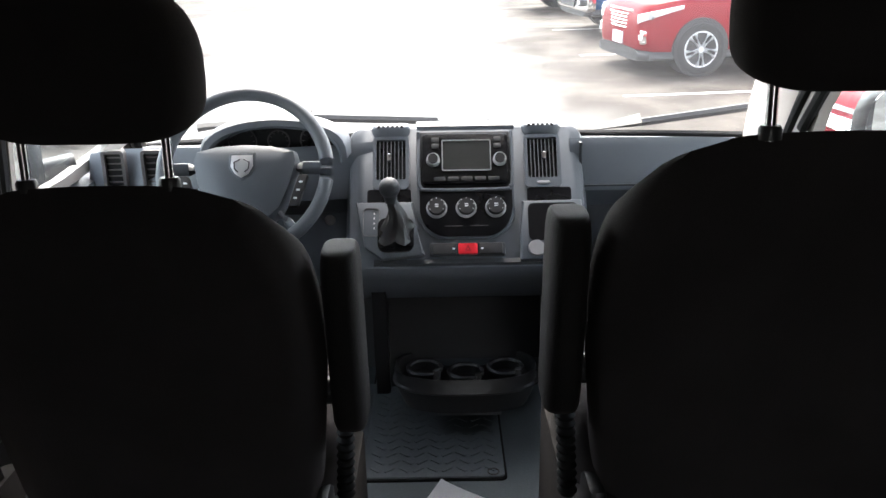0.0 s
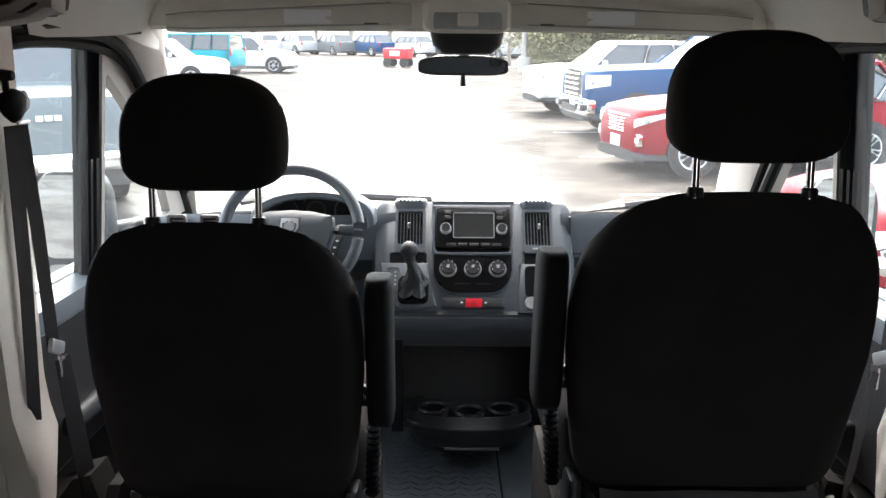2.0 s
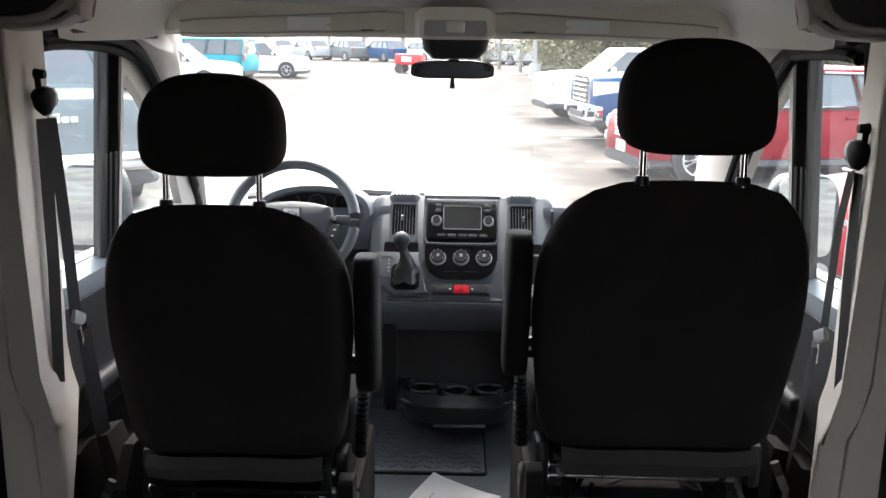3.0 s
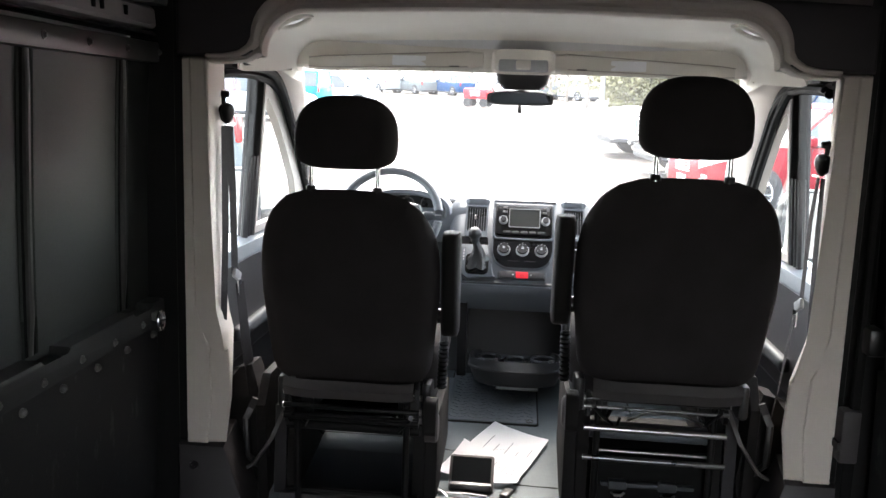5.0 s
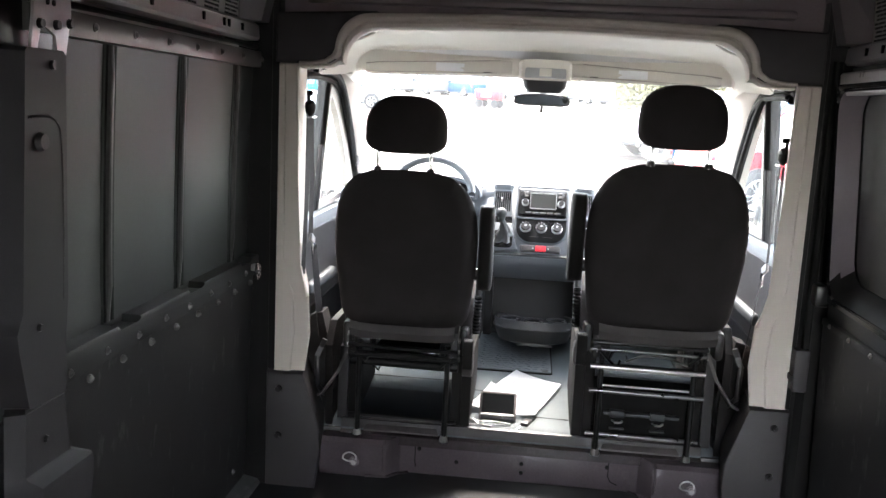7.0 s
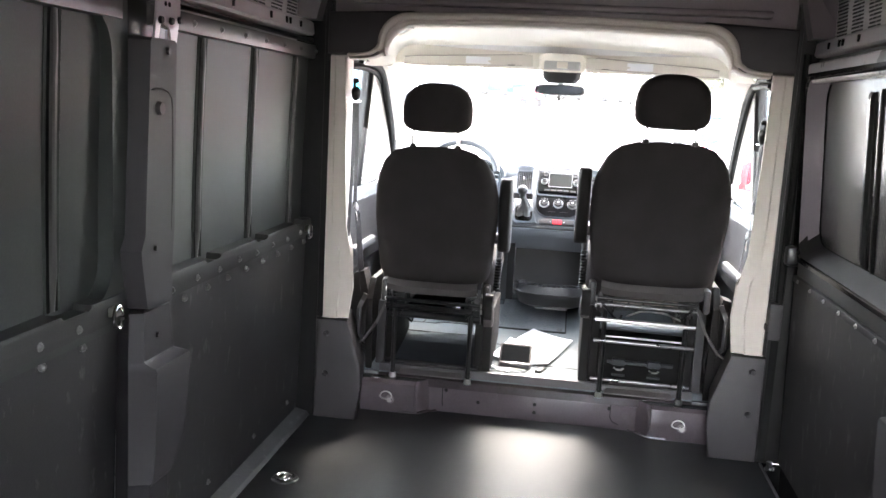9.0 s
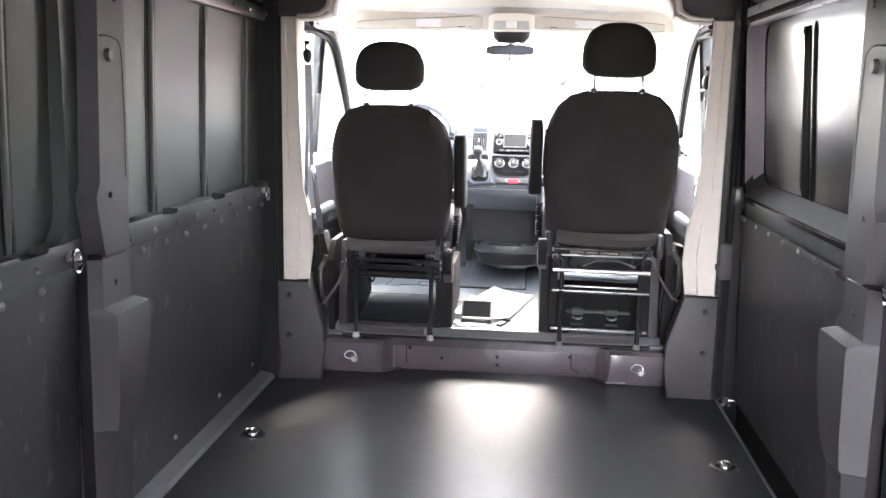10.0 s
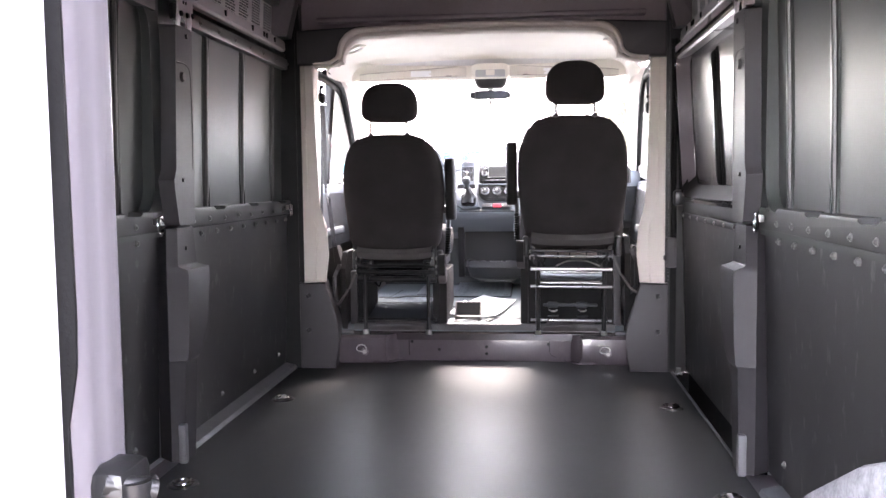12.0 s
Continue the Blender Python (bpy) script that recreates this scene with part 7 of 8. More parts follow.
def car(name, label, where, heading, body, L=4.65, W=1.84, H=1.66, hood=1.02, belt=1.08, cab=(0.28, 0.90), rake=(0.62, 0.45), wb=2.73, wr=0.36, front_oh=0.93, deck=None, grille="bars", spokes=10, category="car", chrome=False, style="suv"):
    """A parked vehicle. Local y runs from the rear (-L/2) to the nose (+L/2). cab: the cabin's front and rear as shares of the length behind the nose."""
    t = thing(name, (0, 0, 0), label, category, "parked vehicles")
    zl = 0.26 if H < 1.8 else 0.40
    yn = L / 2
    deck = belt if deck is None else deck
    Y = lambda s: yn - s * L
    fa, ra = yn - front_oh, yn - front_oh - wb

    def sect(y, zt, w, zb=None, nose=0.0):
        zb = zl if zb is None else zb
        h = zt - zb
        pts = [(0.80 * w, zb), (0.96 * w, zb + 0.10 * h), (1.0 * w, zb + 0.35 * h), (0.99 * w, zb + 0.62 * h), (0.955 * w, zb + 0.84 * h), (0.90 * w, zb + 0.96 * h), (0.70 * w, zt), (0.35 * w, zt + 0.012)]
        return [(x, y, z) for x, z in pts] + [(-x, y, z) for x, z in reversed(pts)]
    hw = W / 2
    if style == "suv":
        rows = [sect(yn, hood - 0.30, hw * 0.70, zl + 0.12), sect(yn - 0.04, hood - 0.14, hw * 0.82, zl + 0.05), sect(yn - 0.14, hood - 0.06, hw * 0.92)]
    else:
        rows = [sect(yn - 0.01, hood - 0.13, hw * 0.84, zl + 0.06), sect(yn - 0.05, hood - 0.06, hw * 0.93, zl + 0.03), sect(yn - 0.16, hood - 0.03, hw * 0.97)]
    rows += [ sect(yn - 0.40, hood - 0.01, hw * 0.985), sect(Y(cab[0]) + 0.55, hood + 0.03, hw), sect(Y(cab[0]), belt, hw), sect((Y(cab[0]) + Y(cab[1])) / 2, belt, hw), sect(Y(cab[1]) if deck == belt else Y(cab[1]), belt, hw)]
    if deck != belt:
        rows += [sect(Y(cab[1]) - 0.03, deck, hw)]
    rows += [sect(-yn + 0.30, deck, hw), sect(-yn + 0.06, deck - 0.02, hw * 0.96), sect(-yn, deck - 0.12, hw * 0.88, zl + 0.15)]
    bm = BM()
    loft(bm, rows)
    bd = part("body", bm, body, t, angle=50)
    # cabin: glass below, painted roof above, pillars proud of the glass
    y0, y1 = Y(cab[0]), Y(cab[1])
    base = [(hw * 0.93, y0 + 0.02), (hw * 0.93, y1 + 0.02), (-hw * 0.93, y1 + 0.02), (-hw * 0.93, y0 + 0.02)]
    top = [(hw * 0.76, y0 - rake[0]), (hw * 0.74, y1 + rake[1]), (-hw * 0.74, y1 + rake[1]), (-hw * 0.76, y0 - rake[0])]
    bm = BM()
    loft(bm, [[(x, y, belt - 0.03) for x, y in base], [(x, y, H - 0.05) for x, y in top]])
    part("cabin", bm, ARCHBLACK, t, flat=True)

    def window(nm, a, b, c, d):
        """A pane between four corners of the cabin, set a little proud."""
        bm = BM()
        q = [Vector(p) for p in (a, b, c, d)]
        nrm = (q[1] - q[0]).cross(q[3] - q[0]).normalized()
        m = sum(q, Vector()) / 4
        if nrm.dot(m - Vector((0, (y0 + y1) / 2, belt))) < 0:
            nrm = -nrm
        q = [m + (p - m) * 0.95 for p in q]
        loft(bm, [q, [p + nrm * 0.008 for p in q]])
        part(nm, bm, CARGLASS, t, flat=True)
    zb, zt = belt - 0.03, H - 0.05
    B = [Vector((x, y, zb)) for x, y in base]
    T = [Vector((x, y, zt)) for x, y in top]
    window("windscreen", B[3], B[0], T[0], T[3])
    window("rear_window", B[1], B[2], T[2], T[1])
    for i, j in ((0, 1), (3, 2)):
        for f0, f1 in ((0.0, 0.40), (0.44, 0.70), (0.74, 1.0)):
            window("side_window", B[i].lerp(B[j], f0), B[i].lerp(B[j], f1), T[i].lerp(T[j], f1), T[i].lerp(T[j], f0))
    bm = BM()
    loft(bm, [[(x * k, (y - (top[0][1] + top[1][1]) / 2) * m + (top[0][1] + top[1][1]) / 2, z) for x, y in top] for k, m, z in ((1.06, 1.05, H - 0.09), (1.04, 1.04, H - 0.045), (0.92, 0.98, H - 0.01), (0.6, 0.8, H))])
    part("roof", bm, body, t, angle=50)
    for a, b in zip(base, top):
        bm = BM()
        tube(bm, [(a[0] * 1.015, a[1], belt - 0.02), (b[0] * 1.02, b[1], H - 0.06)], 0.045, 6)
        part("pillar", bm, body, t)
    for f in (0.42, 0.72):
        for s in (0, 3):
            bm = BM()
            tube(bm, [B[s].lerp(B[1] if s == 0 else B[2], f), T[s].lerp(T[1] if s == 0 else T[2], f)], 0.035, 6)
            part("pillar", bm, body, t)
    if chrome:
        for s in (-1, 1):
            bm = BM()
            tube(bm, [(s * hw * 0.965, y0 - 0.1, belt + 0.01), (s * hw * 0.965, y1 + 0.55, belt + 0.015), (s * hw * 0.86, y1 + 0.30, belt + 0.30), (s * hw * 0.80, y1 + 0.65, H - 0.10), (s * hw * 0.81, (y0 + y1) / 2, H - 0.085)], 0.018, 6)
            part("window_trim", bm, CHROME, t)
    # lower cladding and bumpers
    bm = BM()
    loft(bm, [sect(y, zl + 0.09, hw * k, zl - 0.06) for y, k in ((yn + 0.005, 0.78), (yn - 0.10, 0.95), (yn - 0.5, 1.012), (0, 1.012), (-yn + 0.5, 1.012), (-yn + 0.05, 0.97), (-yn - 0.005, 0.9))])
    part("sill_cladding", bm, ARCHBLACK, t)
    corner = [(-0.02, 0.60), (0.0, 0.70), (0.04, 0.82), (0.14, 0.92), (0.40, 0.985), (2.0, 1.0)] if style == "suv" else [(-0.02, 0.78), (0.01, 0.84), (0.05, 0.93), (0.16, 0.97), (0.40, 0.985), (2.0, 1.0)]
    # nose
    if style == "truck":
        gw, gz0, gz1, bend = W * 0.56, zl + 0.27, hood - 0.08, 0.06
    elif style == "offroad":
        gw, gz0, gz1, bend = W * 0.52, zl + 0.42, hood - 0.16, 0.10
    else:
        gw, gz0, gz1, bend = W * 0.46, zl + 0.30, hood - 0.18, 0.25
    def nose(u, v, d):
        return (u, yn - 0.030 + d - bend * (abs(u) / W) ** 2 * 4, v)
    bm = BM()
    prism(bm, rrect(gw, gz1 - gz0, 0.07, 4, 0, (gz0 + gz1) / 2), nose, 0.04)
    gr = part("grille", bm, ARCHBLACK, t)
    bm = BM()
    ring_prism(bm, rrect(gw + 0.05, gz1 - gz0 + 0.05, 0.09, 4, 0, (gz0 + gz1) / 2), rrect(gw - 0.02, gz1 - gz0 - 0.02, 0.06, 4, 0, (gz0 + gz1) / 2), nose, 0.055)
    part("grille_frame", bm, body if style == "offroad" else CHROME, gr)
    n = {"truck": 6, "offroad": 7}.get(style, 5)
    for k in range(n):
        bm = BM()
        if grille == "bars":
            z = gz0 + 0.05 + (gz1 - gz0 - 0.10) * k / (n - 1)
            tube(bm, [nose(u, z, 0.045) for u in [gw * (-0.48 + 0.16 * j) for j in range(7)]], 0.024 if style == "truck" else 0.014, 6)
        else:
            u = -gw * 0.42 + gw * 0.84 * k / (n - 1)
            tube(bm, [nose(u, gz0 + 0.03, 0.04), nose(u, gz1 - 0.03, 0.04)], 0.024, 6)
        part("grille_bar", bm, body if style == "offroad" else CHROME, gr)
    if style == "truck":
        bm = BM()
        prism(bm, rrect(W * 0.98, 0.34, 0.08, 4, 0, zl + 0.20), lambda u, v, d: (u, yn - 0.06 + d - 0.10 * (abs(u) / W) ** 2 * 4, v), 0.16, 0.03)
        bp = part("bumper", bm, CHROME, t)
        bm = BM()
        prism(bm, rrect(W * 0.46, 0.12, 0.03, 3, 0, zl + 0.16), lambda u, v, d: (u, yn + 0.085 + d - 0.06 * (abs(u) / W) ** 2 * 4, v), 0.03)
        part("air_intake", bm, ARCHBLACK, bp)
    elif style == "offroad":
        bm = BM()
        prism(bm, rrect(W * 0.96, 0.22, 0.06, 4, 0, zl + 0.16), lambda u, v, d: (u, yn - 0.08 + d - 0.08 * (abs(u) / W) ** 2 * 4, v), 0.14, 0.03)
        bp = part("bumper", bm, body, t)
        for s in (-1, 1):
            bm = BM()
            prism(bm, rrect(0.24, 0.16, 0.04, 3, s * W * 0.33, zl + 0.33), lambda u, v, d: (u, yn - 0.05 + d - 0.08 * (abs(u) / W) ** 2 * 4, v), 0.05, 0.01)
            part("air_intake", bm, ARCHBLACK, bp)
    for s in (-1, 1):
        # lamp: a patch that wraps round the corner, a little proud of the body
        if style == "truck":
            ln, lows, tops = 0.44, (-0.40, -0.32), (-0.13, -0.12)
        elif style == "offroad":
            ln, lows, tops = 0.46, (-0.29, -0.22), (-0.19, -0.14)
        else:
            ln, lows, tops = 0.54, (-0.33, -0.13), (-0.21, -0.085)
        rings = []
        for j in range(9):
            f = j / 8
            y = yn - 0.005 - ln * f ** 1.6
            d = yn - y
            w = next(w0 + (w1 - w0) * (d - d0) / (d1 - d0) for (d0, w0), (d1, w1) in zip(corner, corner[1:]) if d <= d1 + 1e-6)
            x = hw * w * 0.975 + 0.006
            z0, z1 = hood + lows[0] + (lows[1] - lows[0]) * f, hood + tops[0] + (tops[1] - tops[0]) * f
            o = Vector((s * 0.020, 0.020, 0))
            rings.append([Vector((s * (x - 0.05), y - 0.03, z0)), Vector((s * x, y, z0)) + o * 0.6, Vector((s * x, y, (z0 + z1) / 2)) + o, Vector((s * x * 0.985, y, z1)) + o * 0.6, Vector((s * (x - 0.06), y - 0.03, z1))])
        bm = BM()
        loft(bm, rings)
        hl = part("headlamp", bm, LAMP, t)
        c = rings[3][2]
        bm = BM()
        rod(bm, c - Vector((0, 0.02, 0)), c + Vector((s * 0.012, 0.012, 0)), 0.055, 0.048, 14)
        part("projector", bm, SILVER, hl)
        fz = zl + (0.20 if style == "truck" else 0.26)
        bm = BM()
        prism(bm, rrect(0.26 if style == "truck" else 0.15, 0.12 if style == "truck" else 0.19, 0.03, 3, s * W * 0.385, fz), lambda u, v, d: (u, yn - 0.12 + d + (0.13 if style == "truck" else 0.0), v), 0.10, 0.015)
        fg = part("fog_lamp_surround", bm, ARCHBLACK if style == "truck" else CHROME, t)
        bm = BM()
        prism(bm, rrect(0.12, 0.07, 0.03, 3, s * W * 0.385, fz), lambda u, v, d: (u, yn - 0.022 + d + (0.13 if style == "truck" else 0.0), v), 0.012)
        part("fog_lamp", bm, LAMP, fg)
        bm = BM()
        prism(bm, rrect(0.09, 0.34, 0.03, 3, s * W * 0.44, belt - 0.12), lambda u, v, d: (u, -yn + 0.06 - d, v), 0.07, 0.01)
        part("tail_lamp", bm, TAIL, t)
        bm = BM()
        box(bm, (s * (hw + 0.09), y0 - 0.22, belt + 0.06), (0.20, 0.10, 0.15), None, 0.04, 3)
        part("door_mirror", bm, body, t)
        for f in (0.42, 0.70):
            bm = BM()
            span(bm, (s * (hw * 0.985), y0 + (y1 - y0) * f + 0.06, belt - 0.17), (s * (hw + 0.02), y0 + (y1 - y0) * f + 0.26, belt - 0.13), 0.01)
            part("door_handle", bm, body, t)
        for f in (0.10, 0.42, 0.72):
            bm = BM()
            yy = y0 + (y1 - y0) * f
            tube(bm, [(s * hw * 0.985, yy, belt - 0.05), (s * hw * 1.001, yy, zl + 0.45 * (belt - zl)), (s * hw * 0.985, yy + 0.02, zl + 0.12)], 0.006, 4)
            part("door_seam", bm, ARCHBLACK, t)
    bm = BM()
    prism(bm, rrect(0.34, 0.16, 0.01, 2, 0, zl + 0.20), lambda u, v, d: (u, yn - 0.01 + d, v), 0.03)
    part("number_plate", bm, LABEL, t, flat=True)
    # wheels
    for y in (fa, ra):
        for s in (-1, 1):
            bm = BM()
            rod(bm, (s * (hw - 0.26), y, wr + 0.02), (s * (hw + 0.012), y, wr + 0.02), wr * 1.10, n=28)
            part("wheel_arch", bm, ARCHBLACK, t)
            x1 = s * (hw + 0.03)
            bm = BM()
            rr = [(hw - 0.20, 0.62), (hw - 0.19, 0.93), (hw - 0.16, 1.0), (hw - 0.02, 1.0), (hw + 0.015, 0.95), (hw + 0.028, 0.80), (hw + 0.022, 0.67)]
            loft(bm, [[(s * x, y + k * wr * math.cos(a), wr + k * wr * math.sin(a)) for a in (2 * math.pi * i / 28 for i in range(28))] for x, k in rr])
            wh = part("tyre", bm, TYRE, t)
            bm = BM()
            loft(bm, [[(s * x, y + k * wr * math.cos(a), wr + k * wr * math.sin(a)) for a in (2 * math.pi * i / 28 for i in range(28))] for x, k in ((hw + 0.020, 0.68), (hw + 0.026, 0.665), (hw + 0.022, 0.61), (hw - 0.05, 0.58))], True, False)
            rim = part("rim", bm, ALLOY, wh)
            bm = BM()
            rod(bm, (s * (hw - 0.06), y, wr), (s * (hw - 0.05), y, wr), wr * 0.6, n=24)
            part("brake", bm, ARCHBLACK, rim)
            bm = BM()
            rod(bm, (s * (hw - 0.03), y, wr), (s * (hw + 0.024), y, wr), wr * 0.17, wr * 0.13, n=14)
            for q in range(spokes):
                a = 2 * math.pi * q / spokes + (0.12 if q % 2 else -0.12) * (spokes == 10)
                p0 = Vector((s * (hw + 0.006), y + wr * 0.12 * math.cos(a), wr + wr * 0.12 * math.sin(a)))
                p1 = Vector((s * (hw + 0.012), y + wr * 0.63 * math.cos(a), wr + wr * 0.63 * math.sin(a)))
                tube(bm, [p0, p1], 0.028 if spokes == 10 else 0.046, 6)
            part("spokes", bm, ALLOY, rim)
    t.matrix_world = GROUND @ pose(where[0], where[1], 0, 0, 0, heading)
    return t


# heading: 0 is nose ahead (+y); 90 turns the nose to -x
# red crossover, its nose towards the lane
car("suv", "red compact crossover with chrome window line and alloy wheels", (4.80, 12.0), 101, RED, chrome=True, front_oh=0.80)
# blue heavy pickup behind it, then a white off-roader
car("pickup_truck", "dark blue heavy pickup truck with chrome grille", (5.45, 16.6), 98, BLUE, L=5.9, W=2.02, H=1.98, hood=1.34, belt=1.39, cab=(0.35, 0.70), rake=(0.72, 0.16), deck=1.26, wb=3.8, wr=0.42, front_oh=1.0, spokes=6, category="pickup truck", style="truck")
car("suv", "white off-road SUV with upright slatted grille", (4.45, 20.9), 98, WHITE, L=4.8, W=1.94, H=1.80, hood=1.20, belt=1.22, wb=2.9, grille="slots", spokes=6, style="offroad")
# pink-red bonnet close beside the van
car("sedan", "red car parked close beside the van", (5.05, 5.3), 100, RED, H=1.50, hood=0.92, belt=0.98, chrome=True)
# vehicles across the lane
grey_truck = car("pickup_truck", "dark grey pickup truck seen from its tailgate", (-5.85, 10.05), 35, GREYP, L=5.9, W=2.02, H=1.95, hood=1.30, belt=1.36, cab=(0.29, 0.66), rake=(0.55, 0.16), deck=1.32, wb=3.7, wr=0.41, spokes=6, category="pickup truck", style="truck")
bm = BM()
for k in range(3):
    span(bm, (-0.12 + 0.090 * k, -2.985, 1.07), (-0.045 + 0.090 * k, -2.965, 1.13), 0.008)
part("tailgate_badge", bm, LABEL, grey_truck, "plain pale badge bars").parent = grey_truck
bm = BM()
span(bm, (-0.95, -3.08, 0.52), (0.95, -2.90, 0.74), 0.05, 3)
part("rear_bumper", bm, CHROME, grey_truck)
bm = BM()
span(bm, (-0.16, -3.095, 0.56), (0.16, -3.075, 0.70), 0.006)
part("number_plate", bm, LABEL, grey_truck)
car("suv", "white car with dark lower trim", (-10.4, 30.5), -92, WHITE, L=4.9)
car("off_roader", "bright blue boxy off-roader with spare wheel", (-11.0, 37.0), 82, TEAL, L=4.3, W=1.88, H=1.86, hood=1.15, belt=1.20, cab=(0.33, 0.985), rake=(0.16, 0.06), wb=2.95, wr=0.41, front_oh=0.62, spokes=6, grille="slots", style="offroad")
car("suv", "white SUV with dark wheels", (-9.6, 41.5), -88, WHITE, L=4.7, W=1.9, H=1.70, spokes=6)
rowc = [(WHITE, "white"), (SILVERP, "silver"), (GREYP, "dark grey"), (BLUE, "dark blue"), (WHITE, "white"), (GREYP, "dark grey"), (SILVERP, "silver")]
for k, (m, nm) in enumerate(rowc):
    car("suv", f"{nm} car in a distant row", (-16 + 3.3 * k, 76 - 1.5 * k), 40, m, spokes=6)

car("cargo_van", "tall white van behind the grey pickup", (-10.5, 18.0), 30, WHITE, L=5.6, W=2.05, H=2.6, hood=1.25, belt=1.45, cab=(0.22, 0.99), rake=(0.6, 0.05), wb=3.5, wr=0.37, category="van")

# lamp post, small red cart, shrubs and trees at the lot's far edge
GALV = mat("galvanised_post", (0.30, 0.30, 0.30), 0.5, metal=0.4, var=0.15, scale=5)
CONC = mat("concrete_base", (0.36, 0.35, 0.33), 0.85, var=0.15, scale=6, fine=90, bump=0.4)
t = thing("lamp_post", (0, 0, 0), "tall grey lamp post on a concrete base", "lamp post")
bm = BM()
rod(bm, (0, 0, 0.7), (0, 0, 8.5), 0.13, 0.09, 12)
part("post", bm, GALV, t)
bm = BM()
rod(bm, (0, 0, 0), (0, 0, 0.75), 0.32, 0.30, 16)
part("base", bm, CONC, t)
bm = BM()
span(bm, (-0.2, -0.9, 8.45), (0.2, 0.05, 8.6), 0.05)
part("lantern", bm, GALV, t)
t.matrix_world = GROUND @ pose(3.9, 43.0, 0)
t = thing("utility_cart", (0, 0, 0), "small bright red utility cart out on the lot", "cart")
bm = BM()
span(bm, (-0.75, -0.5, 0.45), (0.75, 0.5, 1.05), 0.10, 3)
part("tub", bm, REDBTN, t)
bm = BM()
span(bm, (-0.30, -0.53, 0.62), (0.30, -0.49, 0.90), 0.02)
part("panel", bm, LABEL, t)
for x in (-0.5, 0.5):
    for y in (-0.42, 0.42):
        bm = BM()
        rod(bm, (x, y - 0.06, 0.25), (x, y + 0.06, 0.25), 0.25, n=18)
        part("wheel", bm, TYRE, t)
        bm = BM()
        rod(bm, (x, y, 0.25), (x, y * 0.9, 0.55), 0.04, n=8)
        part("strut", bm, ARCHBLACK, t)
bm = BM()
tube(bm, [(0.7, 0, 0.9), (1.1, 0, 1.25), (1.15, 0, 1.5)], 0.03, 6)
part("handle", bm, ARCHBLACK, t)
t.matrix_world = GROUND @ pose(-2.7, 49.0, 0, 0, 0, -20)

LEAF = mat("dry_green_leaves", (0.16, 0.165, 0.075), 0.7, var=0.4, scale=0.8, fine=6, col2=(0.28, 0.26, 0.14))
BARK = mat("grey_bark", (0.30, 0.27, 0.24), 0.9, var=0.25, scale=5, fine=40, bump=0.6)


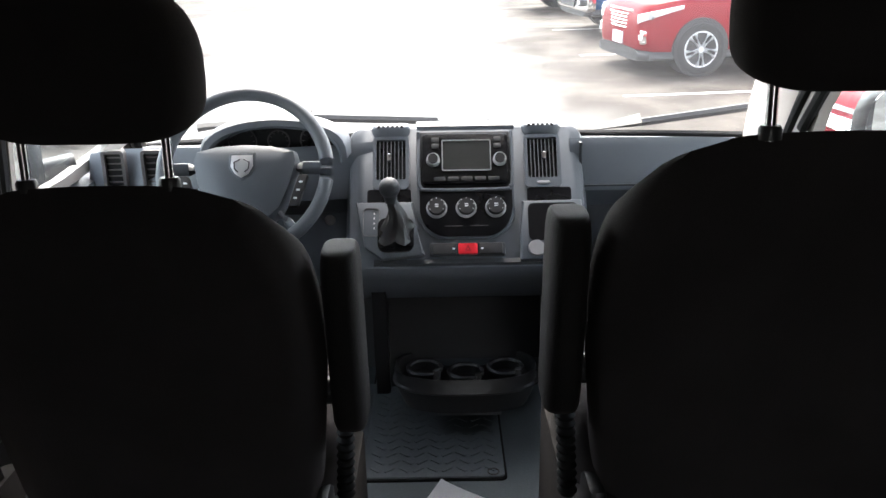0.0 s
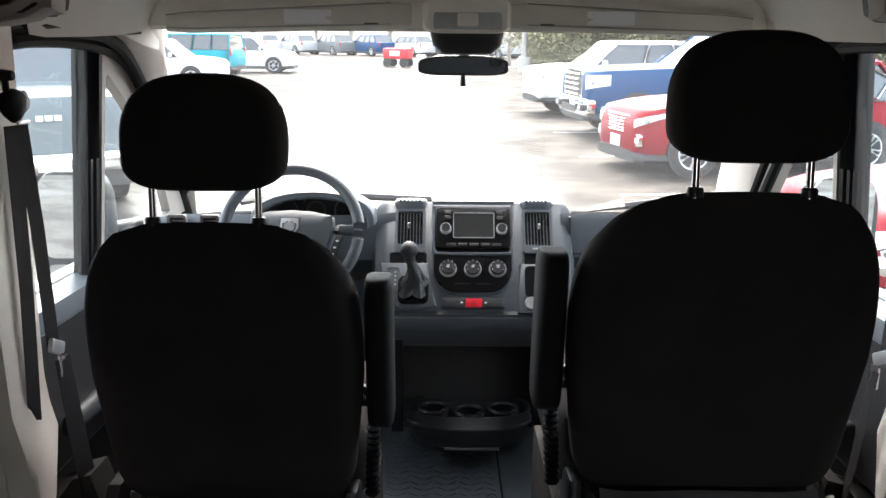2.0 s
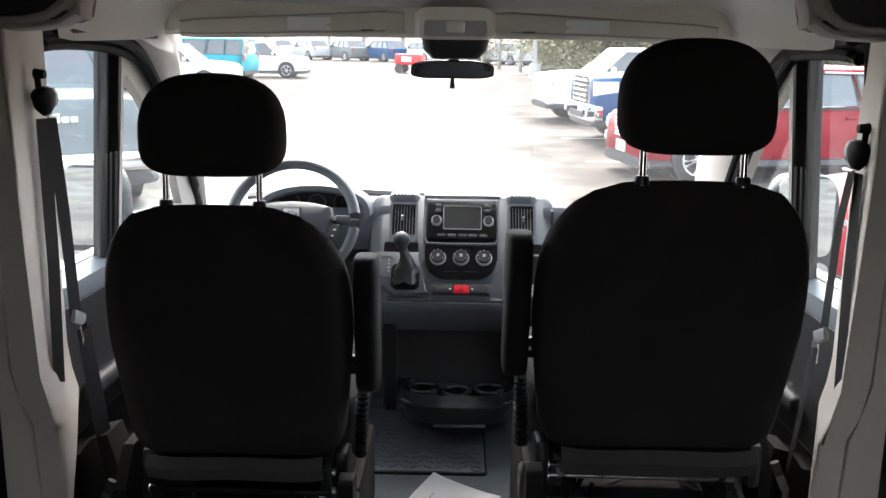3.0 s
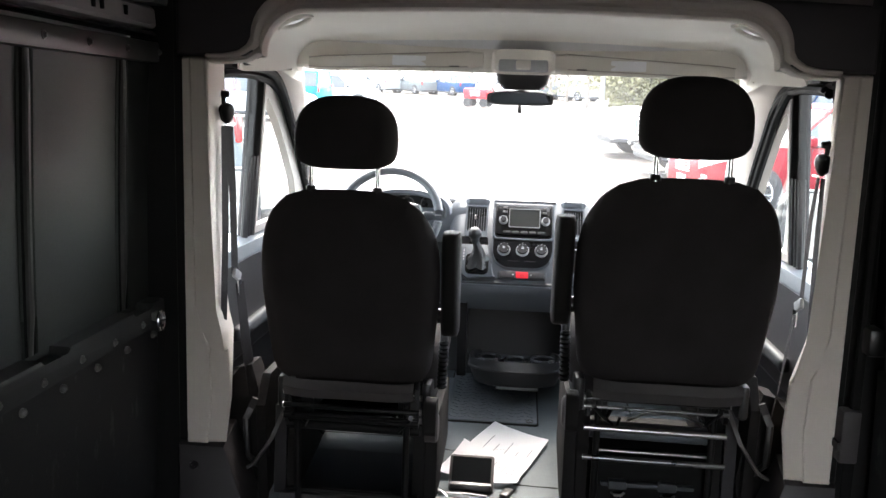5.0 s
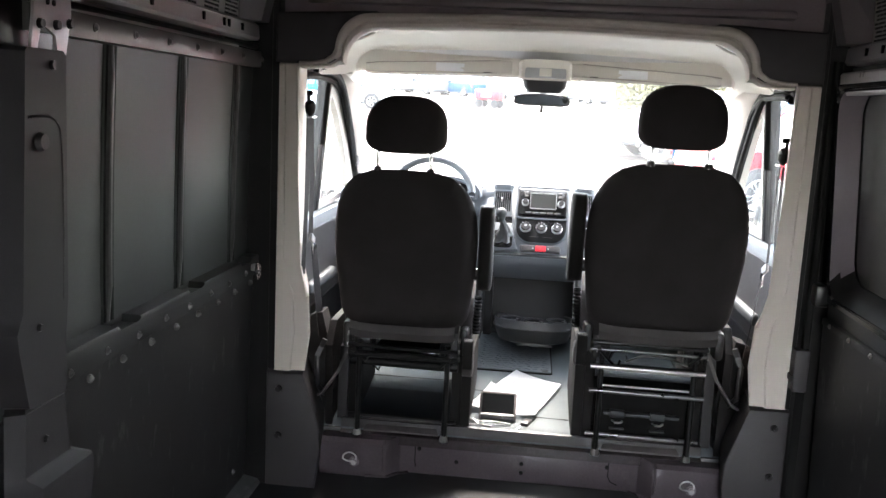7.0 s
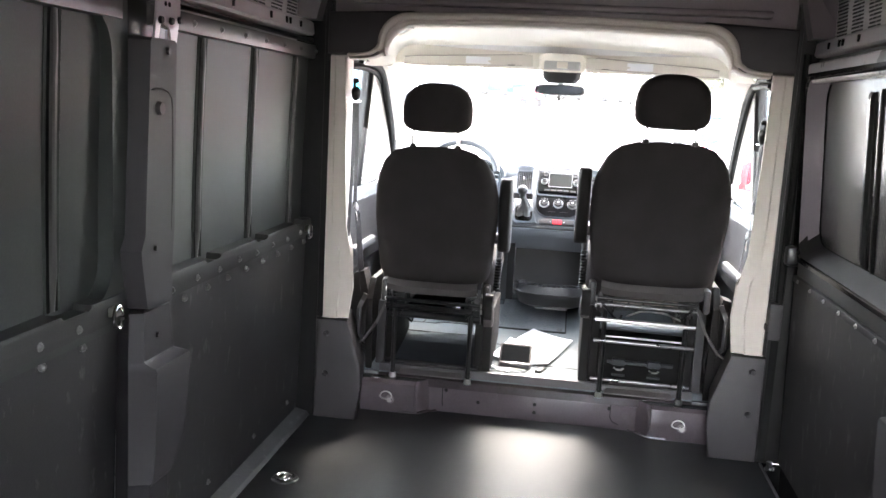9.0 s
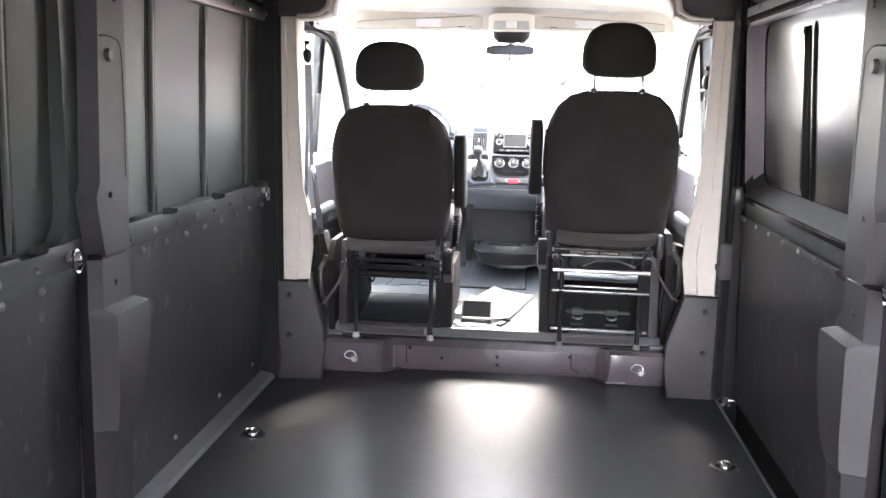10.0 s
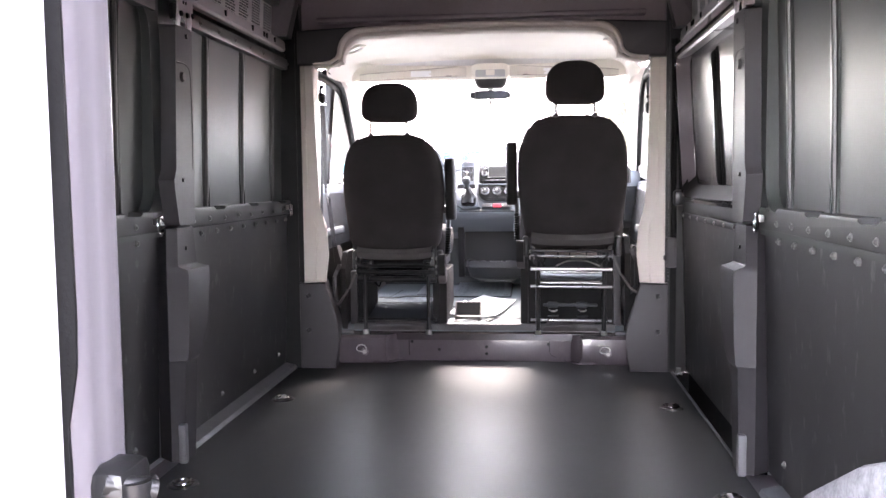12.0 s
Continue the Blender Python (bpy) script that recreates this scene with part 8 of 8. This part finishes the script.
def tree(where, height, spread, seed, label, leaves=1400, name="tree", low=False):
    """A trunk with limbs and a loose crown of small leaf clumps."""
    rnd = random.Random(seed)
    t = thing(name, (0, 0, 0), label, "tree" if name == "tree" else "shrub", "trees at the lot's edge")
    bm = BM()
    tips = []
    bend = [(rnd.uniform(-0.1, 0.1) * height * 0.3, rnd.uniform(-0.1, 0.1) * height * 0.3) for _ in range(3)]
    pts = [Vector((0, 0, 0)), Vector((bend[0][0] * 0.4, bend[0][1] * 0.4, height * 0.3)), Vector((*bend[1], height * 0.6)), Vector((*bend[2], height * 0.92))]
    for a, b, r0, r1 in zip(pts, pts[1:], (0.03, 0.022, 0.014), (0.022, 0.014, 0.004)):
        rod(bm, a, b, r0 * height, r1 * height, 7)
    for k in range(16):
        f = 0.15 + 0.8 * k / 16
        i = min(2, int(f * 3))
        p = pts[i].lerp(pts[i + 1], f * 3 - i)
        a = rnd.uniform(0, 2 * math.pi)
        q = p + Vector((math.cos(a), math.sin(a), rnd.uniform(0.25, 0.8))) * spread * (1.05 - 0.6 * f) * rnd.uniform(0.6, 1.0)
        m = p.lerp(q, 0.5) + Vector((0, 0, 0.06 * height))
        rod(bm, p, m, 0.009 * height, 0.006 * height, 5)
        rod(bm, m, q, 0.006 * height, 0.002 * height, 5)
        tips += [m, q, p.lerp(q, 0.75)]
    part("trunk", bm, BARK, t)
    verts, faces = [], []
    for k in range(leaves):
        c = rnd.choice(tips) + Vector((rnd.gauss(0, 1), rnd.gauss(0, 1), rnd.gauss(0, 0.8))) * spread * 0.20
        if low and k % 3 == 0:      # skirts of foliage down to the ground
            a = rnd.uniform(0, 2 * math.pi)
            r = spread * 0.75 * math.sqrt(rnd.random())
            c = Vector((r * math.cos(a), r * math.sin(a), rnd.uniform(0.1, height * 0.45)))
        if c.z < 0.15:
            c.z = 0.15 + rnd.random() * 0.4
        u = Vector((rnd.gauss(0, 1), rnd.gauss(0, 1), rnd.gauss(0, 1))).normalized()
        v = u.orthogonal().normalized()
        s = rnd.uniform(0.07, 0.17)
        n = len(verts)
        verts += [c - u * s, c + v * s * 0.5, c + u * s, c - v * s * 0.5]
        faces.append((n, n + 1, n + 2, n + 3))
    me = bpy.data.meshes.new("crown")
    me.from_pydata([tuple(v) for v in verts], [], faces)
    me.materials.append(LEAF)
    o = new("crown", me)
    o.parent = t
    tagged(o, kind="stuff")
    t.matrix_world = GROUND @ pose(where[0], where[1], 0, 0, 0, rnd.uniform(0, 360))
    return t


for k in range(11):
    tree((5.6 + 1.7 * k + (k % 3) * 0.4, 44 + (k * 7 % 5) * 1.3), 5.2 + 0.8 * (k % 3), 2.3, 20 + k, "leafy olive green tree at the edge of the lot", 11000, low=True)
for k in range(7):
    tree((0.5 + 1.1 * k, 52 + (k % 3) * 2), 4.0 + 0.5 * (k % 2), 1.4, 50 + k, "sparse bare-branched tree at the edge of the lot", 260)
for k in range(14):
    tree((-40 + 5.5 * k, 105 + (k * 5 % 7) * 3), 9 + (k % 4), 4.0, 80 + k, "bare brown tree far behind the parked cars", 900)
